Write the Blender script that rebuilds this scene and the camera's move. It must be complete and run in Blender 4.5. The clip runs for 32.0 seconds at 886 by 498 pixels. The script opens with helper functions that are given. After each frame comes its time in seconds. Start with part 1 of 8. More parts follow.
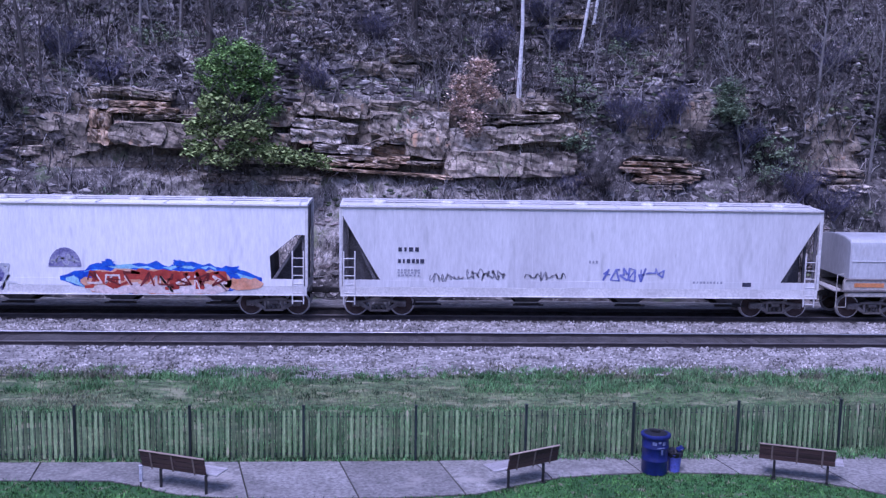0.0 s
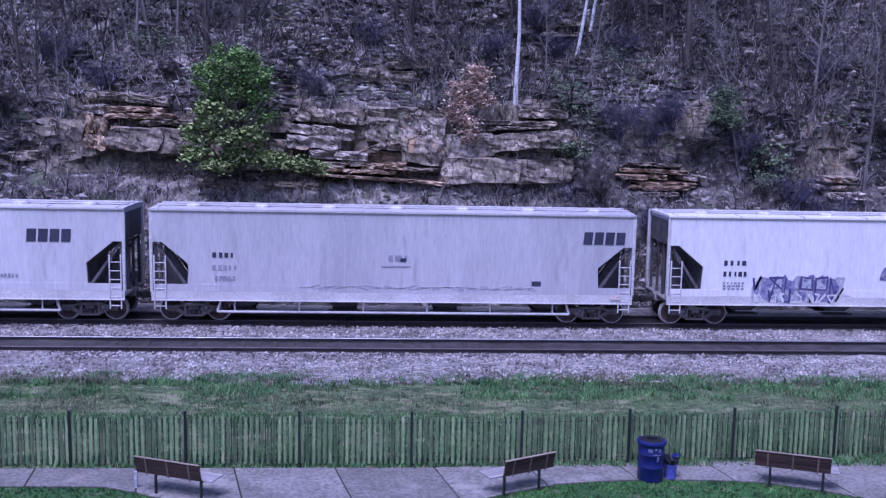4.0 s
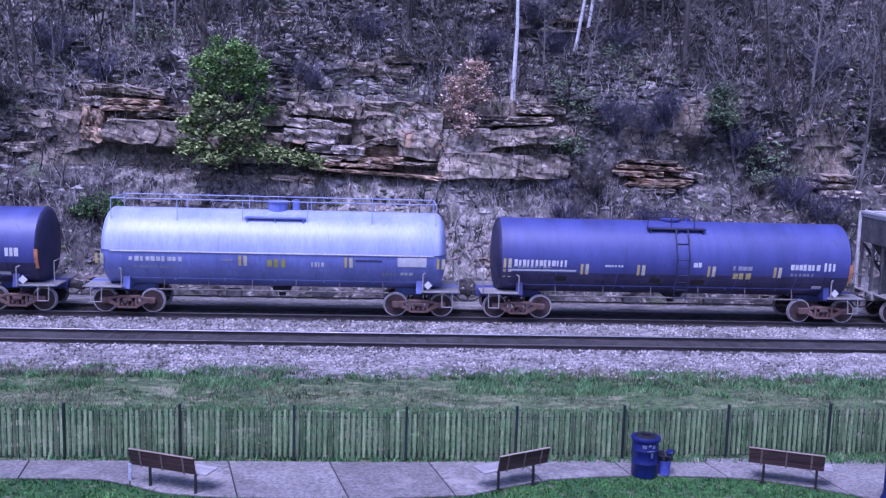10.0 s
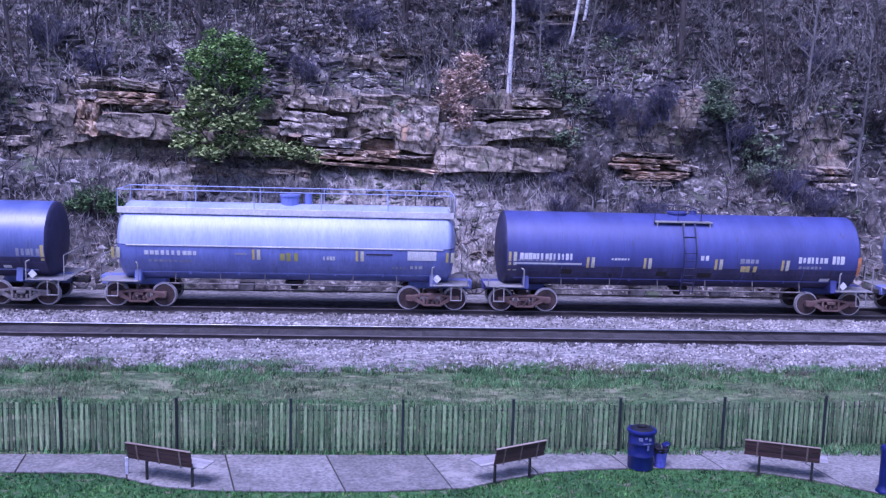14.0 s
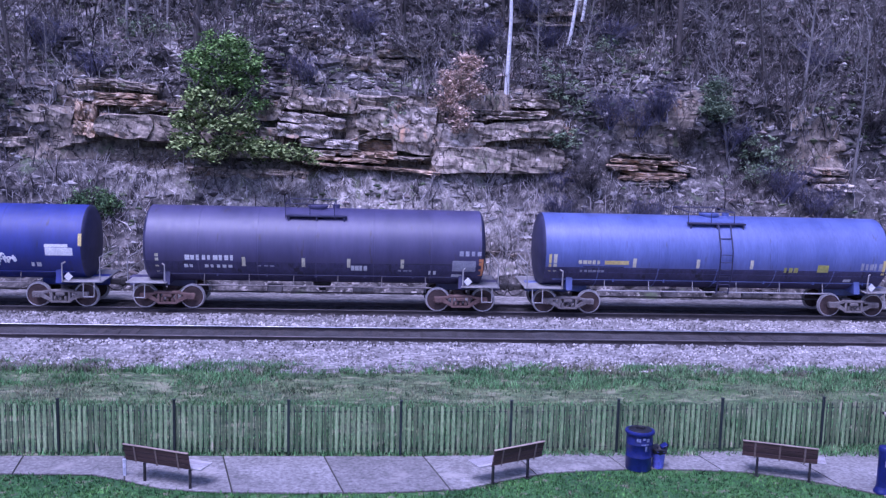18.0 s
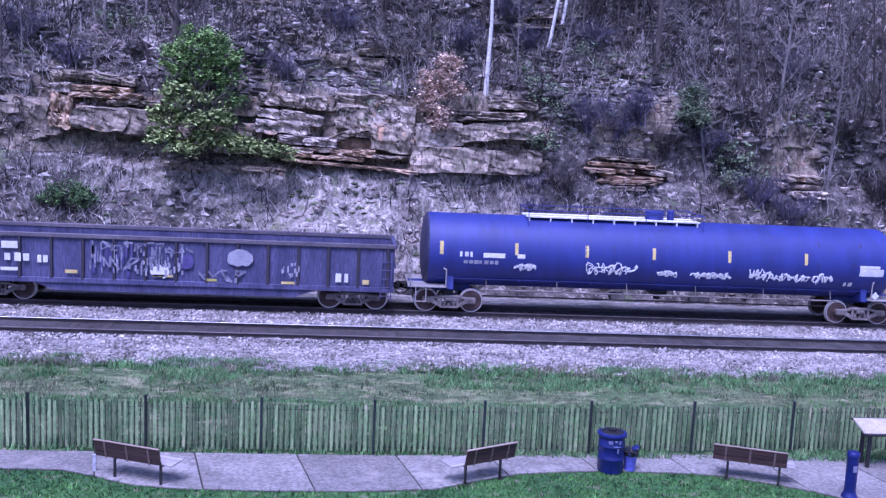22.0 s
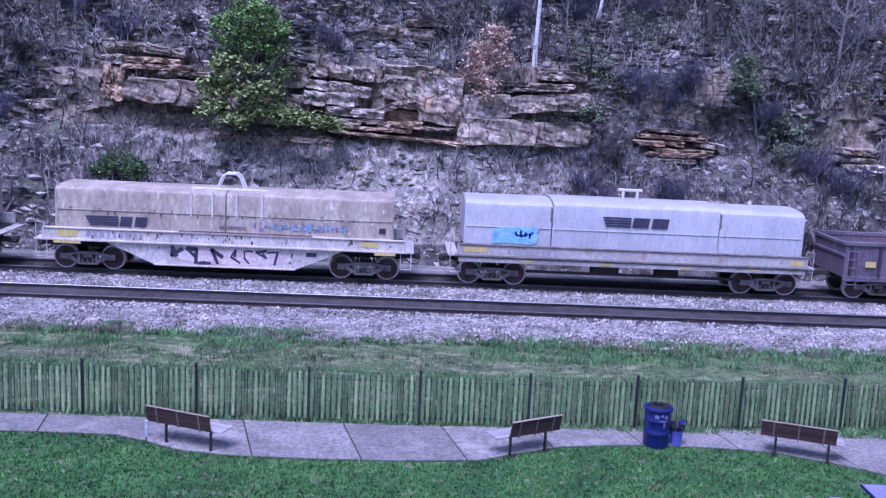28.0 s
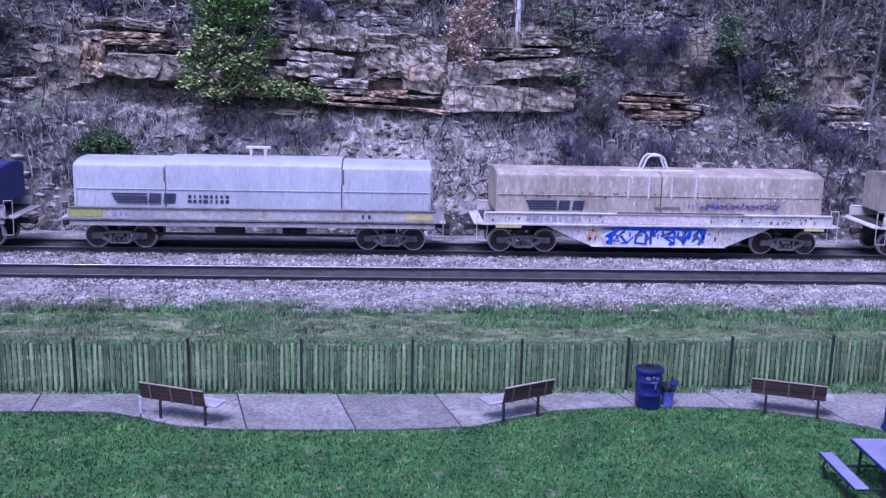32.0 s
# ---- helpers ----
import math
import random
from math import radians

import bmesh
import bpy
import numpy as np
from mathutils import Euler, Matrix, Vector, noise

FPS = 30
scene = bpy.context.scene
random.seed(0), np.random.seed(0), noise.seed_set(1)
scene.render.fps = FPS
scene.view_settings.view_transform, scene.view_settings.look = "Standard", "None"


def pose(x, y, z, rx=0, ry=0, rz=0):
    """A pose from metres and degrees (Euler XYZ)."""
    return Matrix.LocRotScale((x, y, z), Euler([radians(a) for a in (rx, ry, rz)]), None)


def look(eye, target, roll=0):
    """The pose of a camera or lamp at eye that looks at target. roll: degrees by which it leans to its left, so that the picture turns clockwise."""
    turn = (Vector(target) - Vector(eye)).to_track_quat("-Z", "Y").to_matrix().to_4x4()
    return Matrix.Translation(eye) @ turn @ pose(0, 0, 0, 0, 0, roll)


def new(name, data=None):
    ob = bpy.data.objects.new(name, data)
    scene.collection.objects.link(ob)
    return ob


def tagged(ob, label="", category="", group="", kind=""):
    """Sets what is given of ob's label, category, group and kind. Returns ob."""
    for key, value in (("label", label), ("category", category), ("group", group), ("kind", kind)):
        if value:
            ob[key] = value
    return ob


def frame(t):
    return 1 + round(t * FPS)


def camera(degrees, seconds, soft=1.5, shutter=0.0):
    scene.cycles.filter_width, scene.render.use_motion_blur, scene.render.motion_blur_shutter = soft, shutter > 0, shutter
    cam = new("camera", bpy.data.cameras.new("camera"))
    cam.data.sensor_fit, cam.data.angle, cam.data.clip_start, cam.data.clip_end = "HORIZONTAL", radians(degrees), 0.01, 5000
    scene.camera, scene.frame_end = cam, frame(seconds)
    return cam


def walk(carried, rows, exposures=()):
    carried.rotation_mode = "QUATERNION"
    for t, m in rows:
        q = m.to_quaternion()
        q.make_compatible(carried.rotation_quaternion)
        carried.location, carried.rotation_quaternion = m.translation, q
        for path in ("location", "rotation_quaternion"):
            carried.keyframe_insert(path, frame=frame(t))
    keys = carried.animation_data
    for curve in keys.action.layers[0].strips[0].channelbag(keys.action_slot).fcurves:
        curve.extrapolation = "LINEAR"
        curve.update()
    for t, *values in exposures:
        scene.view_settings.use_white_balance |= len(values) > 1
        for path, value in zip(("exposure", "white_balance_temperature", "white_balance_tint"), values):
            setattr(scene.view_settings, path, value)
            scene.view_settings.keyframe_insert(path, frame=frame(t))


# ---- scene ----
# The camera stands on its pole over the park and is only turned.
cam = camera(49.0, 32.0, soft=1.3)
EYE = 8.16
ROWS = [
    (0.0, -3.30, -8.00, -1.01),
    (0.5, -3.25, -7.84, -0.92),
    (1.0, -3.17, -7.88, -1.03),
    (1.5, -3.26, -7.87, -1.07),
    (2.0, -3.27, -7.76, -1.10),
    (2.5, -3.43, -7.70, -0.99),
    (3.0, -3.45, -7.63, -1.03),
    (3.5, -3.42, -7.58, -1.14),
    (5.5, -3.81, -7.89, -1.17),
    (6.0, -3.85, -7.87, -1.18),
    (6.5, -3.84, -7.65, -1.37),
    (7.0, -3.72, -7.68, -1.60),
    (7.5, -3.69, -7.81, -1.55),
    (8.0, -3.68, -8.03, -1.48),
    (8.5, -3.70, -8.04, -1.44),
    (9.0, -3.75, -7.98, -1.45),
    (9.5, -3.72, -7.88, -1.59),
    (10.0, -3.66, -7.92, -1.67),
    (10.5, -3.78, -8.00, -1.55),
    (11.0, -3.88, -8.16, -1.46),
    (11.5, -3.88, -8.13, -1.40),
    (12.0, -3.87, -8.11, -1.45),
    (12.5, -3.83, -8.04, -1.55),
    (13.0, -3.77, -8.09, -1.69),
    (13.5, -3.82, -8.14, -1.66),
    (14.0, -3.89, -8.31, -1.61),
    (14.5, -3.96, -8.32, -1.57),
    (16.5, -3.96, -8.23, -1.77),
    (17.0, -4.01, -8.27, -1.63),
    (17.5, -4.05, -8.29, -1.54),
    (18.0, -4.02, -8.24, -1.59),
    (18.5, -3.95, -8.18, -1.74),
    (19.0, -3.84, -8.16, -1.82),
    (19.5, -3.91, -8.30, -1.68),
    (20.0, -4.25, -8.56, -1.50),
    (20.5, -5.01, -8.89, -1.93),
    (21.0, -5.84, -8.22, -2.53),
    (21.5, -5.74, -8.04, -2.68),
    (22.0, -5.24, -8.21, -2.82),
    (22.5, -5.19, -8.46, -2.86),
    (23.0, -5.10, -8.69, -2.73),
    (23.5, -5.15, -8.59, -2.54),
    (24.0, -5.40, -8.15, -2.71),
    (24.5, -3.62, -8.46, -2.79),
    (25.0, -2.91, -8.88, -2.72),
    (25.5, -2.70, -9.37, -2.41),
    (26.0, -2.43, -9.74, -2.27),
    (26.5, -2.21, -9.88, -2.25),
    (28.5, -2.52, -10.12, -2.89),
    (29.0, -2.53, -10.41, -2.73),
    (29.5, -3.03, -10.28, -1.99),
    (30.0, -2.87, -11.04, -1.08),
    (30.5, -3.05, -11.15, -0.98),
    (31.0, -3.45, -11.14, -1.18),
    (31.5, -3.39, -11.70, -1.35),
    (32.0, -3.42, -11.81, -1.34),
]
walk(cam, [(t, pose(0, 0, EYE, 90 + pitch, roll, yaw)) for t, yaw, pitch, roll in ROWS],
     exposures=[(0.0, 0.33, 4720, 46), (3.0, 0.23, 4720, 47), (6.0, 0.24, 4720, 49), (9.0, 0.38, 4720, 51), (10.5, 0.55, 4690, 52), (14.0, 0.59, 4680, 53), (19.0, 0.68, 4700, 52), (20.0, 0.78, 4700, 52), (24.0, 0.86, 4690, 50), (26.0, 0.78, 4680, 48), (32.0, 0.60, 4720, 47)])

# ---- light ----
world = bpy.data.worlds.new("sky")
scene.world = world
world.use_nodes = True
wn = world.node_tree.nodes
sky = wn.new("ShaderNodeTexSky")
sky.sky_type, sky.sun_disc = "NISHITA", False
sky.sun_elevation, sky.sun_rotation = radians(63), radians(208)
sky.air_density, sky.dust_density = 1.0, 3.0
world.node_tree.links.new(sky.outputs[0], wn["Background"].inputs[0])
wn["Background"].inputs[1].default_value = 0.085
sun = new("sun", bpy.data.lights.new("sun", "SUN"))
sun.data.energy, sun.data.angle, sun.data.color = 2.3, radians(32), (1.0, 0.95, 0.88)
sun.matrix_world = look((-10, -13, 42), (0, 6, 0))

# ---- materials ----


def surface(name, low, high, rough=0.7, metal=0.0, scale=1.5, fine=25.0, bump=0.15, stretch=(1, 1, 1), vary=0.0,
            island=0.0, spot=None, spot_scale=6.0, spot_at=0.62, fine_mix=0.35, gloss=0.5, blotches=(), crack=None, world_size=False, ior=1.5):
    """Paint or earth whose colour wanders between low and high at a coarse and a fine scale."""
    m = bpy.data.materials.new(name)
    m.use_nodes = True
    nt = m.node_tree
    n, link = nt.nodes, nt.links.new
    b = n["Principled BSDF"]
    tc, mp = n.new("ShaderNodeTexCoord"), n.new("ShaderNodeMapping")
    mp.inputs["Scale"].default_value = stretch
    if world_size:
        link(n.new("ShaderNodeNewGeometry").outputs["Position"], mp.inputs["Vector"])
    else:
        link(tc.outputs["Object"], mp.inputs["Vector"])
    inf = n.new("ShaderNodeObjectInfo")
    if vary:
        off = n.new("ShaderNodeVectorMath")
        off.operation = "SCALE"
        off.inputs[0].default_value = (37.0, 53.0, 71.0)
        link(inf.outputs["Random"], off.inputs["Scale"])
        link(off.outputs[0], mp.inputs["Location"])

    def noise_tex(s, detail, rough_):
        t = n.new("ShaderNodeTexNoise")
        t.inputs["Scale"].default_value, t.inputs["Detail"].default_value, t.inputs["Roughness"].default_value = s, detail, rough_
        link(mp.outputs[0], t.inputs["Vector"])
        return t

    def ramp(src, a, c):
        r = n.new("ShaderNodeMapRange")
        r.inputs["From Min"].default_value, r.inputs["From Max"].default_value = a, c
        link(src, r.inputs["Value"])
        return r.outputs[0]

    def mix(kind, fac, one, two):
        x = n.new("ShaderNodeMix")
        x.data_type, x.blend_type = "RGBA", kind
        for sock, v in ((x.inputs[0], fac), (x.inputs[6], one), (x.inputs[7], two)):
            if isinstance(v, (int, float)):
                sock.default_value = v
            elif isinstance(v, tuple):
                sock.default_value = (*v, 1)
            else:
                link(v, sock)
        return x.outputs[2]

    big, small = noise_tex(scale, 5, 0.6), noise_tex(fine, 6, 0.65)
    col = mix("MIX", ramp(big.outputs["Fac"], 0.33, 0.67), low, high)
    f2 = ramp(small.outputs["Fac"], 0.3, 0.7)
    dark = mix("MIX", f2, (1 - fine_mix,) * 3, (1 + fine_mix * 0.5,) * 3)
    col = mix("MULTIPLY", 1.0, col, dark)
    if spot:
        sp = noise_tex(spot_scale, 4, 0.6)
        col = mix("MIX", ramp(sp.outputs["Fac"], spot_at, spot_at + 0.08), col, spot)
    for colour, b_scale, b_at in blotches:
        bt = noise_tex(b_scale, 5, 0.65)
        col = mix("MIX", ramp(bt.outputs["Fac"], b_at, b_at + 0.10), col, colour)
    if crack:
        warp = n.new("ShaderNodeVectorMath")
        warp.operation = "MULTIPLY_ADD"
        warp.inputs[1].default_value = (1.0, 1.0, 0.8)
        link(noise_tex(1.7, 4, 0.6).outputs["Color"], warp.inputs[0])
        link(mp.outputs[0], warp.inputs[2])
        vo = n.new("ShaderNodeTexVoronoi")
        vo.feature = "DISTANCE_TO_EDGE"
        vo.inputs["Scale"].default_value = crack[0]
        link(warp.outputs[0], vo.inputs["Vector"])
        gap = n.new("ShaderNodeMath")
        gap.operation = "MAXIMUM"
        link(ramp(vo.outputs["Distance"], crack[1] * 0.3, crack[1]), gap.inputs[0])
        link(ramp(noise_tex(0.9, 3, 0.6).outputs["Fac"], 0.5, 0.56), gap.inputs[1])
        col = mix("MIX", gap.outputs[0], crack[2], col)
    if vary or island:
        hs = n.new("ShaderNodeHueSaturation")
        if island:
            g = n.new("ShaderNodeNewGeometry")
            val = ramp(g.outputs["Random Per Island"], 0, 1)
        else:
            val = ramp(inf.outputs["Random"], 0, 1)
        amount = island or vary
        val.node.inputs["To Min"].default_value, val.node.inputs["To Max"].default_value = 1 - amount, 1 + amount
        link(val, hs.inputs["Value"])
        link(col, hs.inputs["Color"])
        col = hs.outputs[0]
    link(col, b.inputs["Base Color"])
    b.inputs["Metallic"].default_value = metal
    rr = ramp(small.outputs["Fac"], 0.2, 0.8)
    rr.node.inputs["To Min"].default_value, rr.node.inputs["To Max"].default_value = max(0.02, rough - 0.12), min(1, rough + 0.12)
    link(rr, b.inputs["Roughness"])
    b.inputs["Specular IOR Level"].default_value = gloss
    b.inputs["IOR"].default_value = ior
    if bump:
        bp = n.new("ShaderNodeBump")
        bp.inputs["Strength"].default_value, bp.inputs["Distance"].default_value = bump, 0.03
        link(small.outputs["Fac"], bp.inputs["Height"])
        link(bp.outputs[0], b.inputs["Normal"])
    return m


M_LAWN = surface("lawn", (0.024, 0.092, 0.022), (0.066, 0.185, 0.042), 0.9, scale=0.7, fine=9, bump=1.0, fine_mix=0.75, spot=(0.16, 0.165, 0.10), spot_scale=3.2, spot_at=0.58, blotches=(((0.10, 0.15, 0.06), 0.5, 0.60),))
M_VERGE = surface("verge", (0.06, 0.118, 0.042), (0.17, 0.22, 0.095), 0.95, scale=0.9, fine=6, bump=1.0, stretch=(0.7, 1.3, 1), fine_mix=0.95, spot=(0.24, 0.25, 0.14), spot_scale=1.3, spot_at=0.55, blotches=(((0.045, 0.15, 0.035), 0.8, 0.62), ((0.035, 0.045, 0.03), 2.4, 0.66)))
M_BLADE = surface("grass_blade", (0.022, 0.095, 0.022), (0.11, 0.265, 0.058), 0.8, scale=0.8, fine=3, bump=0, island=0.8, spot=(0.19, 0.185, 0.11), spot_scale=2.0, spot_at=0.6, blotches=(((0.15, 0.20, 0.075), 0.45, 0.60),))
M_FENCEBLADE = surface("lush_grass_blade", (0.055, 0.16, 0.05), (0.18, 0.35, 0.13), 0.8, scale=1.0, fine=3, bump=0, island=0.9, spot=(0.27, 0.27, 0.17), spot_scale=1.6, spot_at=0.58)
M_DEADWEED = surface("dead_weed", (0.09, 0.095, 0.06), (0.235, 0.235, 0.16), 0.9, scale=0.8, fine=4, bump=0, island=0.6)
M_DRYBLADE = surface("dry_grass_blade", (0.15, 0.19, 0.09), (0.31, 0.33, 0.18), 0.85, scale=0.6, fine=3, bump=0, island=0.65)
M_DARKBLADE = surface("coarse_grass_blade", (0.012, 0.04, 0.014), (0.04, 0.10, 0.03), 0.85, scale=0.6, fine=3, bump=0, island=0.6)
M_CONCRETE = surface("concrete", (0.19, 0.18, 0.168), (0.305, 0.289, 0.27), 0.85, scale=1.0, fine=11, bump=0.3, vary=0.12, fine_mix=0.6, spot=(0.16, 0.15, 0.14), spot_scale=2.4, spot_at=0.60, blotches=(((0.33, 0.305, 0.275), 0.8, 0.60), ((0.17, 0.155, 0.15), 6.0, 0.66)))
M_JOINT = surface("joint_dirt", (0.035, 0.035, 0.03), (0.07, 0.065, 0.05), 0.95)
M_BALLAST = surface("ballast_bed", (0.165, 0.155, 0.143), (0.43, 0.402, 0.37), 0.95, scale=1.0, fine=7, bump=1.0, fine_mix=0.85, stretch=(0.6, 1.4, 1))
M_STONE = surface("ballast_stone", (0.135, 0.126, 0.118), (0.49, 0.458, 0.43), 0.9, scale=1.2, fine=20, island=0.7)
M_RAIL = surface("rail_steel", (0.035, 0.03, 0.032), (0.07, 0.058, 0.056), 0.6, 0.3, scale=3, fine=40)
M_RAILTOP = surface("polished_rail", (0.45, 0.45, 0.47), (0.6, 0.6, 0.62), 0.42, 1.0, scale=2, fine=40, bump=0.02)
M_RAILDULL = surface("dull_rail_head", (0.10, 0.088, 0.088), (0.18, 0.16, 0.16), 0.5, 0.5, scale=2, fine=40, bump=0.02)
M_TIE = surface("tie_wood", (0.035, 0.03, 0.028), (0.07, 0.06, 0.055), 0.9, scale=3, fine=30, stretch=(4, 1, 1), vary=0.3)
M_DARKBED = surface("dark_ballast", (0.035, 0.03, 0.03), (0.085, 0.078, 0.075), 0.9, scale=1.4, fine=11, bump=1.0, fine_mix=0.6)
M_SOIL = surface("leaf_litter", (0.014, 0.012, 0.013), (0.19, 0.172, 0.16), 0.95, scale=1.5, fine=5, bump=1.0, fine_mix=0.9, spot=(0.38, 0.345, 0.31), spot_scale=3.4, spot_at=0.575, blotches=(((0.09, 0.112, 0.062), 0.45, 0.60), ((0.010, 0.008, 0.009), 1.9, 0.56)))
M_TALUS = surface("pale_talus", (0.125, 0.112, 0.098), (0.50, 0.458, 0.41), 0.95, scale=1.9, fine=6, bump=1.0, fine_mix=0.8, stretch=(1.4, 1.4, 0.7), spot=(0.05, 0.046, 0.043), spot_scale=2.6, spot_at=0.59, blotches=(((0.16, 0.178, 0.10), 0.8, 0.58), ((0.70, 0.65, 0.59), 3.3, 0.59)))
M_ROCK = surface("sandstone", (0.14, 0.115, 0.092), (0.47, 0.395, 0.305), 0.9, scale=1.5, fine=5, bump=1.0, stretch=(1.15, 1.15, 0.85), vary=0.35, fine_mix=0.8, spot=(0.05, 0.042, 0.038), spot_scale=2.8, spot_at=0.585, blotches=(((0.42, 0.26, 0.15), 0.8, 0.60), ((0.70, 0.62, 0.53), 2.4, 0.60), ((0.14, 0.155, 0.085), 1.1, 0.585)), crack=(0.9, 0.035, (0.03, 0.024, 0.02)), world_size=True)
M_RUSTROCK = surface("rusty_sandstone", (0.20, 0.135, 0.085), (0.58, 0.43, 0.29), 0.9, scale=1.5, fine=4.5, bump=1.0, vary=0.35, fine_mix=0.75, spot=(0.06, 0.045, 0.036), spot_scale=2.3, spot_at=0.60, blotches=(((0.72, 0.61, 0.48), 2.2, 0.59), ((0.36, 0.20, 0.10), 1.0, 0.61)), world_size=True)
M_MOSS = surface("moss_leaf", (0.06, 0.09, 0.042), (0.18, 0.21, 0.11), 0.85, scale=0.8, fine=6, bump=0, island=0.7)
M_LITTER = surface("dead_leaf_drift", (0.125, 0.10, 0.092), (0.33, 0.275, 0.25), 0.9, scale=1, fine=9, bump=0.3, island=0.75)
M_PALEROCK = surface("pale_stone", (0.27, 0.225, 0.185), (0.70, 0.62, 0.53), 0.9, scale=1.6, fine=5, bump=0.9, vary=0.2, fine_mix=0.75, spot=(0.08, 0.066, 0.058), spot_scale=2.6, spot_at=0.59, blotches=(((0.46, 0.30, 0.18), 1.0, 0.60), ((0.14, 0.15, 0.09), 1.5, 0.62)), crack=(0.9, 0.03, (0.04, 0.032, 0.028)), world_size=True)
M_TWIG = surface("twig_bark", (0.020, 0.017, 0.018), (0.16, 0.145, 0.14), 0.9, scale=0.9, fine=8, bump=0, island=0.9)
M_HAZE = surface("violet_cane_bark", (0.055, 0.052, 0.085), (0.19, 0.18, 0.27), 0.9, scale=0.7, fine=8, bump=0, island=0.6)
M_TWIG_PALE = surface("pale_twig_bark", (0.22, 0.20, 0.19), (0.64, 0.59, 0.56), 0.9, scale=0.7, fine=8, bump=0, island=0.65)
M_BARK = surface("grey_bark", (0.045, 0.038, 0.035), (0.12, 0.105, 0.095), 0.95, scale=2, fine=18, stretch=(3, 3, 0.6), bump=0.6, vary=0.3)
M_PALEBARK = surface("pale_bark", (0.16, 0.148, 0.14), (0.30, 0.28, 0.265), 0.9, scale=2, fine=18, stretch=(2, 2, 0.7), bump=0.4, vary=0.25)
M_BIRCH = surface("birch_bark", (0.62, 0.61, 0.60), (0.80, 0.79, 0.78), 0.8, scale=2, fine=9, stretch=(1, 1, 2.5), bump=0.2, spot=(0.06, 0.05, 0.05), spot_scale=2.6, spot_at=0.66)
M_EVERGREEN = surface("evergreen_leaf", (0.020, 0.066, 0.017), (0.31, 0.49, 0.135), 0.7, scale=2.2, fine=6, bump=0, island=0.9, gloss=0.25)
M_LAUREL = surface("laurel_leaf", (0.07, 0.115, 0.036), (0.37, 0.445, 0.165), 0.75, scale=2.0, fine=6, bump=0, island=0.9, gloss=0.2)
M_DULLGREEN = surface("dull_shrub_leaf", (0.014, 0.045, 0.016), (0.17, 0.29, 0.10), 0.8, scale=2.0, fine=6, bump=0, island=0.9)
M_TANLEAF = surface("dead_leaf", (0.36, 0.24, 0.17), (0.78, 0.62, 0.50), 0.85, scale=1.4, fine=6, bump=0, island=0.6)
M_GREYGREEN = surface("grey_green_leaf", (0.086, 0.127, 0.075), (0.253, 0.322, 0.184), 0.8, scale=0.9, fine=6, bump=0, island=0.6)
M_POST = surface("dark_green_steel", (0.010, 0.018, 0.018), (0.026, 0.038, 0.036), 0.55, 0.2, vary=0.3)
M_SLAT = surface("weathered_green_slat", (0.09, 0.165, 0.066), (0.27, 0.35, 0.172), 0.85, scale=1.6, fine=16, stretch=(3, 3, 0.7), vary=0.5, fine_mix=0.5, spot=(0.36, 0.33, 0.22), spot_scale=2.5, spot_at=0.62)
M_WOOD = surface("bench_wood", (0.05, 0.028, 0.026), (0.105, 0.056, 0.05), 0.7, scale=2, fine=18, stretch=(0.4, 4, 4), vary=0.3, bump=0.2, spot=(0.20, 0.15, 0.13), spot_scale=3.0, spot_at=0.66)
M_WORN = surface("worn_wood", (0.30, 0.22, 0.17), (0.42, 0.33, 0.27), 0.75, scale=2, fine=18, stretch=(0.4, 4, 4), vary=0.15)
M_BENCHSTEEL = surface("bench_steel", (0.03, 0.028, 0.03), (0.06, 0.055, 0.055), 0.5, 0.4)
M_SEAT = surface("bleached_seat_wood", (0.30, 0.28, 0.275), (0.45, 0.425, 0.42), 0.75, scale=2, fine=18, stretch=(0.4, 4, 4), vary=0.15)
M_STRAP = surface("steel_strap", (0.17, 0.12, 0.10), (0.27, 0.21, 0.185), 0.6, 0.2)
M_NAVY = surface("navy_plastic", (0.009, 0.013, 0.095), (0.019, 0.025, 0.165), 0.38, scale=2, fine=20, bump=0.05)
M_BLUE = surface("blue_plastic", (0.15, 0.155, 0.60), (0.21, 0.215, 0.78), 0.5, scale=2, fine=20, bump=0.05)
M_WHITEPRINT = surface("white_print", (0.36, 0.38, 0.46), (0.6, 0.6, 0.64), 0.7, scale=9)
M_STENCIL = surface("worn_stencil", (0.08, 0.10, 0.26), (0.26, 0.28, 0.44), 0.7, scale=9)
M_BLACK = surface("black_bag", (0.012, 0.012, 0.015), (0.025, 0.025, 0.03), 0.45)
M_PANEL = surface("sign_panel", (0.44, 0.39, 0.31), (0.55, 0.49, 0.41), 0.55, scale=6, fine=14, spot=(0.30, 0.26, 0.20), spot_scale=9, spot_at=0.66)
M_TABLE = surface("coated_mesh", (0.22, 0.21, 0.33), (0.30, 0.29, 0.42), 0.55, scale=2, fine=60, bump=0.3)
